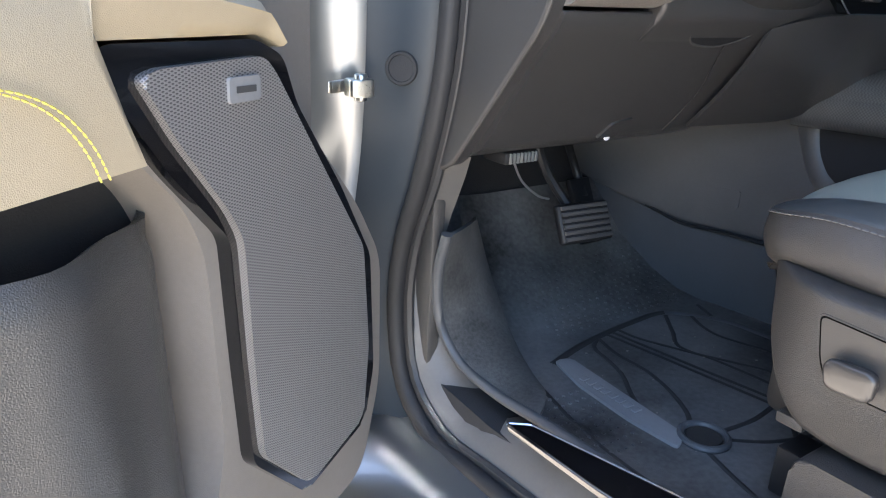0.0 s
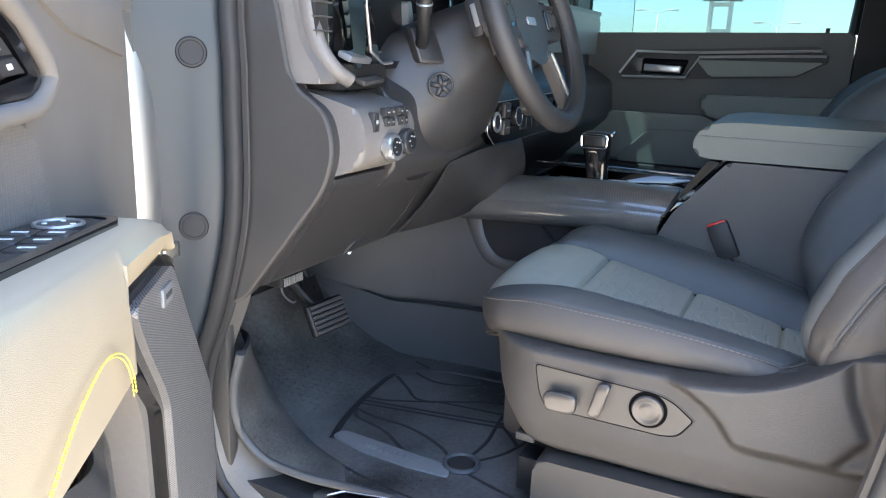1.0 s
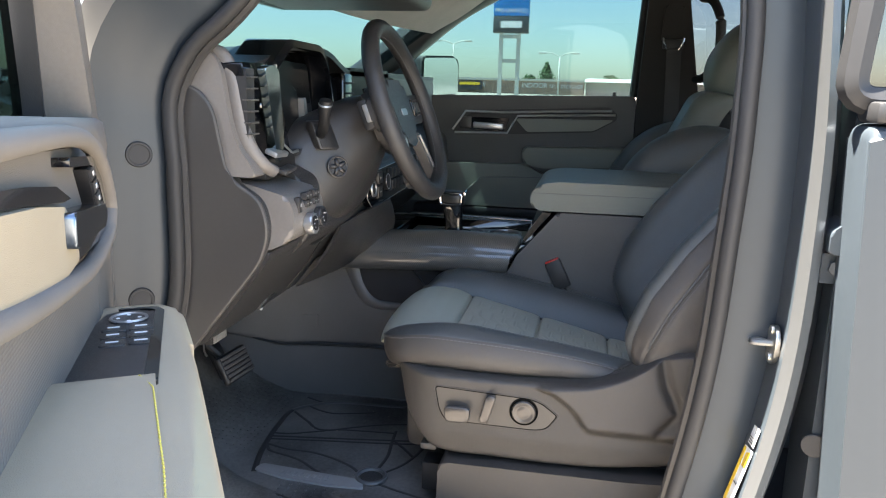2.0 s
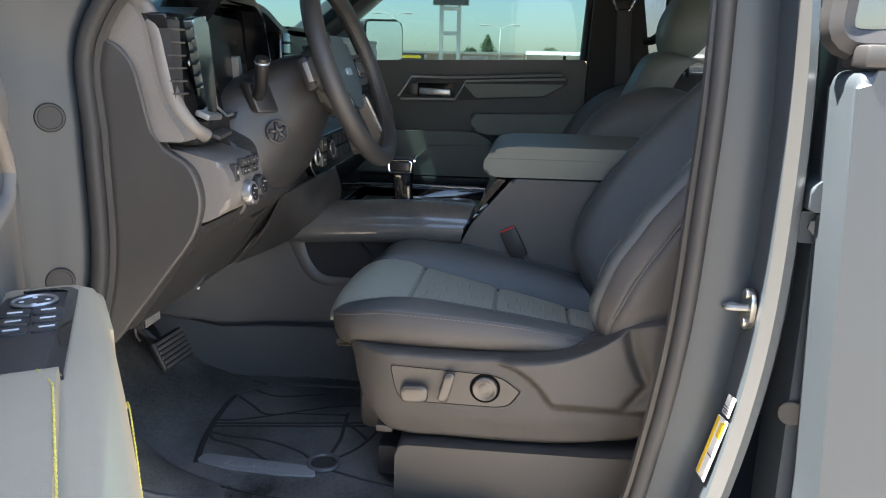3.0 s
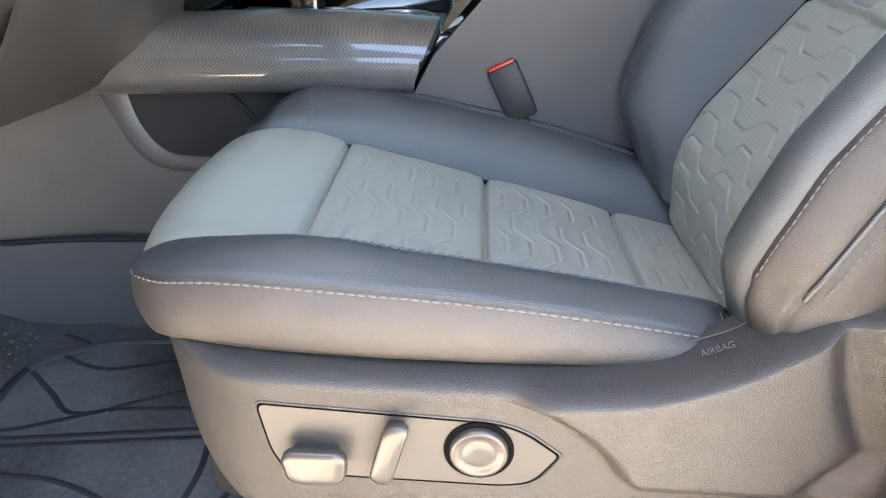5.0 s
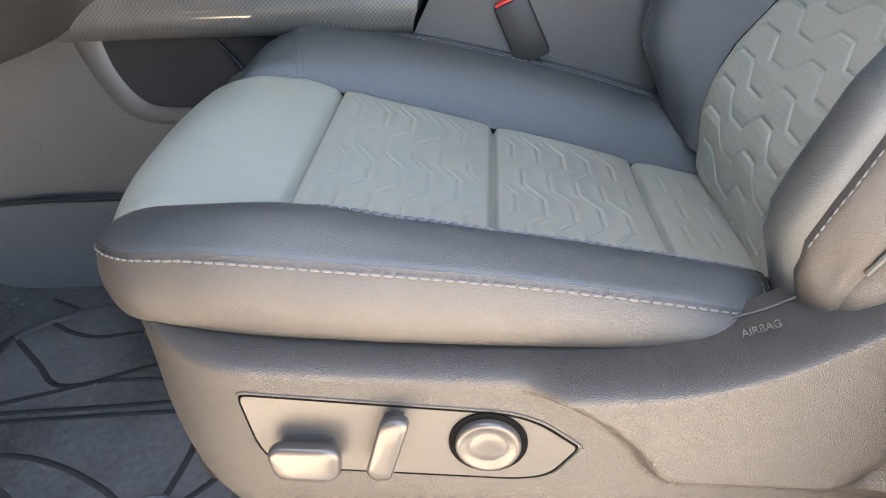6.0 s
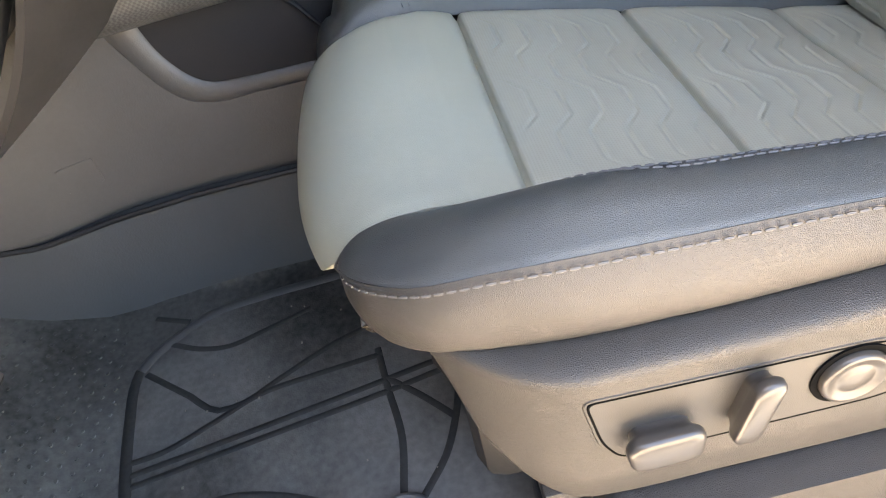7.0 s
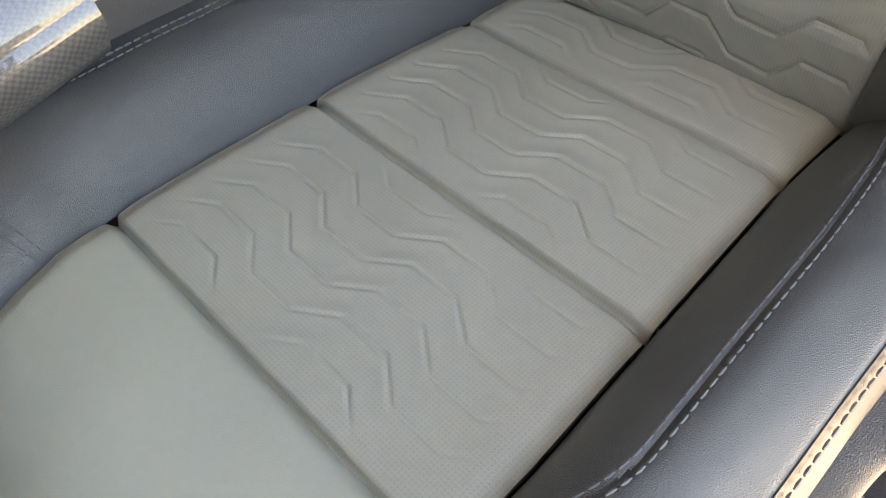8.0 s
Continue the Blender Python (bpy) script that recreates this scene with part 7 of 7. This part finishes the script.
for i in range(6):
    part("text_bar", prism([(0.012, 0.858 - 0.009 * i), (0.042, 0.858 - 0.009 * i), (0.042, 0.8555 - 0.009 * i), (0.012, 0.8555 - 0.009 * i)], lf, 0.0008, 0.0013), M_INK, LB)
LC = thing("certification_label", (-0.86, -0.365, 0.92), "small white printed label on the pillar", "label")
part("sheet", prism(fillet([(0.010, 0.935), (0.050, 0.935), (0.050, 0.905), (0.010, 0.905)], 0.002), lf, 0.0, 0.0008, 0), M_LABEL_W, LC)
for i in range(5):
    part("text_bar", prism([(0.014, 0.930 - 0.005 * i), (0.046, 0.930 - 0.005 * i), (0.046, 0.9285 - 0.005 * i), (0.014, 0.9285 - 0.005 * i)], lf, 0.0008, 0.0013), M_INK, LC)

# ---------------------------------------------------------------- distance
SG = thing("dealer_sign", (60, 6.9, 0), "tall blue and dark dealership sign on a pale post", "sign")
for y in (6.02, 7.42):
    part("post", box(59.8, 60.2, y - 0.12, y + 0.18, 0, 9.0), M_POLE, SG)
for z in (3.4, 5.3):
    part("cross_bar", box(59.85, 60.15, 6.0, 7.5, z, z + 0.3), M_POLE, SG)
part("lower_panel", box(59.6, 60.4, 5.3, 8.1, 5.7, 7.0, 0.05), M_SIGNDARK, SG, "dark name panel with a plain pale bar")
part("name_bar", box(59.56, 59.62, 5.8, 7.5, 6.1, 6.6), M_WHITE, SG)
part("upper_panel", box(59.6, 60.4, 5.3, 8.1, 7.0, 10.5, 0.05), M_SIGNBLUE, SG, "blue brand panel")


def words(text, loc, size, rot, material, name, label, deep=0.01):
    cu = bpy.data.curves.new(name, "FONT")
    cu.body, cu.size, cu.align_x, cu.extrude = text, size, "CENTER", deep
    tmp = bpy.data.objects.new("tmp", cu)
    scene.collection.objects.link(tmp)
    dg = bpy.context.evaluated_depsgraph_get()
    me = bpy.data.meshes.new_from_object(tmp.evaluated_get(dg))
    bpy.data.objects.remove(tmp)
    me.transform(pose(*loc, *rot))
    me.materials.clear()
    me.materials.append(material)
    ob = new(name, me)
    ob["label"] = label
    return ob


w = words("PRE-OWNED", (59.58, 6.7, 7.25), 0.44, (90, 0, -90), M_WHITE, "sign_words", "white words on blue")
w.parent = SG
w.matrix_parent_inverse = Matrix.Translation(SG.location).inverted()
ST2 = thing("storage_building", (200, 16, 0), "long tan self storage building with painted words", "building")
part("wall", box(200, 224, 2.6, 70, 0, 3.3), M_BRICK, ST2)
part("roof_edge", box(199.6, 224, 2.4, 70.4, 3.3, 3.9), M_METALWALL, ST2)
for t, y, s in (("CLIMATE", 31.5, 1.7), ("INDOOR", 15.2, 1.7), ("SELF STORAGE", 7.0, 1.3)):
    w = words(t, (199.9, y, 1.7), s, (90, 0, -90), M_WHITE, "wall_words", "white painted words")
    w.parent = ST2
    w.matrix_parent_inverse = Matrix.Translation(ST2.location).inverted()
part("banner", box(199.2, 199.6, 29.0, 36.0, 0.6, 3.0), M_INK, ST2, "black and yellow banner")
part("banner_stripe", box(199.0, 199.3, 29.6, 35.0, 2.0, 2.7), M_LABEL_Y, ST2)
ST3 = thing("metal_shed", (210, -36, 0), "pale metal shed with a low roof", "building")
part("wall", box(205, 225, -75, 2.0, 0, 3.5), M_METALWALL, ST3)
part("roof", prism([(203, 3.5), (227, 3.5), (215, 4.6)], XZ, -76, 2.3), M_POLE, ST3)


def leaf_cloud(c, r, n, seed, size):
    rnd = random.Random(seed)
    bm = bmesh.new()
    for _ in range(n):
        v = Vector((rnd.gauss(0, 1), rnd.gauss(0, 1), rnd.gauss(0, 1))).normalized() * (rnd.random() ** 0.4)
        p = Vector(c) + Vector((v.x * r[0], v.y * r[1], v.z * r[2])) * (0.75 + 0.35 * noise.noise(v * 2.5 + Vector((seed, 0, 0))))
        a = Vector((rnd.gauss(0, 1), rnd.gauss(0, 1), rnd.gauss(0, 1))).normalized() * size
        b = a.orthogonal().normalized() * size
        bm.faces.new([bm.verts.new(p + q) for q in (a, b, -a * 0.6, -b)])
    return bm


def tree(x, y, h, w, seed, conifer=False):
    T = thing("tree", (x, y, 0), "dark green conifer far off" if conifer else "rounded green tree far off behind the buildings", "tree", group="far trees")
    part("trunk", tube([(x, y, 0), (x + 0.1, y, h * 0.5), (x, y + 0.1, h * 0.9)], [0.3, 0.2, 0.06], 8), M_BARK, T)
    if conifer:
        bm = bmesh.new()
        for k in range(9):
            f = k / 9
            sub = leaf_cloud((x, y, h * (0.25 + 0.75 * f)), (w * (1 - f) * 0.55, w * (1 - f) * 0.55, h * 0.07), 220, seed + k, 0.28)
            me = bpy.data.meshes.new("tmp")
            sub.to_mesh(me)
            bm.from_mesh(me)
            sub.free()
            bpy.data.meshes.remove(me)
        part("crown", bm, M_FOLIAGE, T)
    else:
        part("crown", leaf_cloud((x, y, h * 0.62), (w * 0.5, w * 0.5, h * 0.40), 1800, seed, 0.32), M_FOLIAGE, T)


tree(235, 14.4, 9.8, 10, 3, True)
for i, (x, y, h, w) in enumerate(((240, -5.0, 6.4, 6), (240, -30, 7, 9), (242, -42, 8, 12), (235, 50, 6, 9), (240, 20, 6, 6), (250, -70, 9, 14), (250, 80, 8, 12), (235, 105, 9, 12), (60, -75, 12, 12), (75, -90, 13, 14), (50, -62, 10, 9))):
    tree(x, y, h, w, 20 + i)


def lamp_post(x, y, h):
    L = thing("street_lamp", (x, y, 0), "tall pale double-arm street lamp", "street lamp", group="street lamps")
    part("pole", tube([(x, y, 0), (x, y, h)], [0.09, 0.06], 8), M_POLE, L)
    for s in (-1, 1):
        part("arm", tube([(x, y, h), (x, y + s * 0.9, h + 0.35), (x, y + s * 1.7, h + 0.3)], 0.045, 6), M_POLE, L)
        part("lamp_head", box(x - 0.15, x + 0.15, y + s * 1.6 - 0.3, y + s * 1.6 + 0.5, h + 0.22, h + 0.4, 0.04), M_POLE, L)


lamp_post(75, 3.4, 4.6)
lamp_post(75, 14.1, 5.6)
lamp_post(90, -27, 9)
CAR = thing("parked_car", (70, -8.5, 0), "dark parked car far across the lot", "car")
part("body", prism(fillet([(-11.0, 0.3), (-11.0, 0.95), (-10.0, 1.0), (-9.4, 1.5), (-7.6, 1.5), (-6.9, 1.0), (-6.2, 0.9), (-6.2, 0.3)], 0.15), YZ, 69.2, 70.9, 0.1), M_CARRED, CAR)
for y in (-10.0, -7.2):
    part("wheel", disc((69.15, y, 0.33), (-1, 0, 0), 0.33, 0.1, 20), M_RUBBER, CAR)
w = words("AIRBAG", (-0.6785, -0.166, 0.9360), 0.0070, (42, -24, -90), M_SHIELD, "embossed_word", "embossed safety word", 0.0004)
w.parent = SHIELD
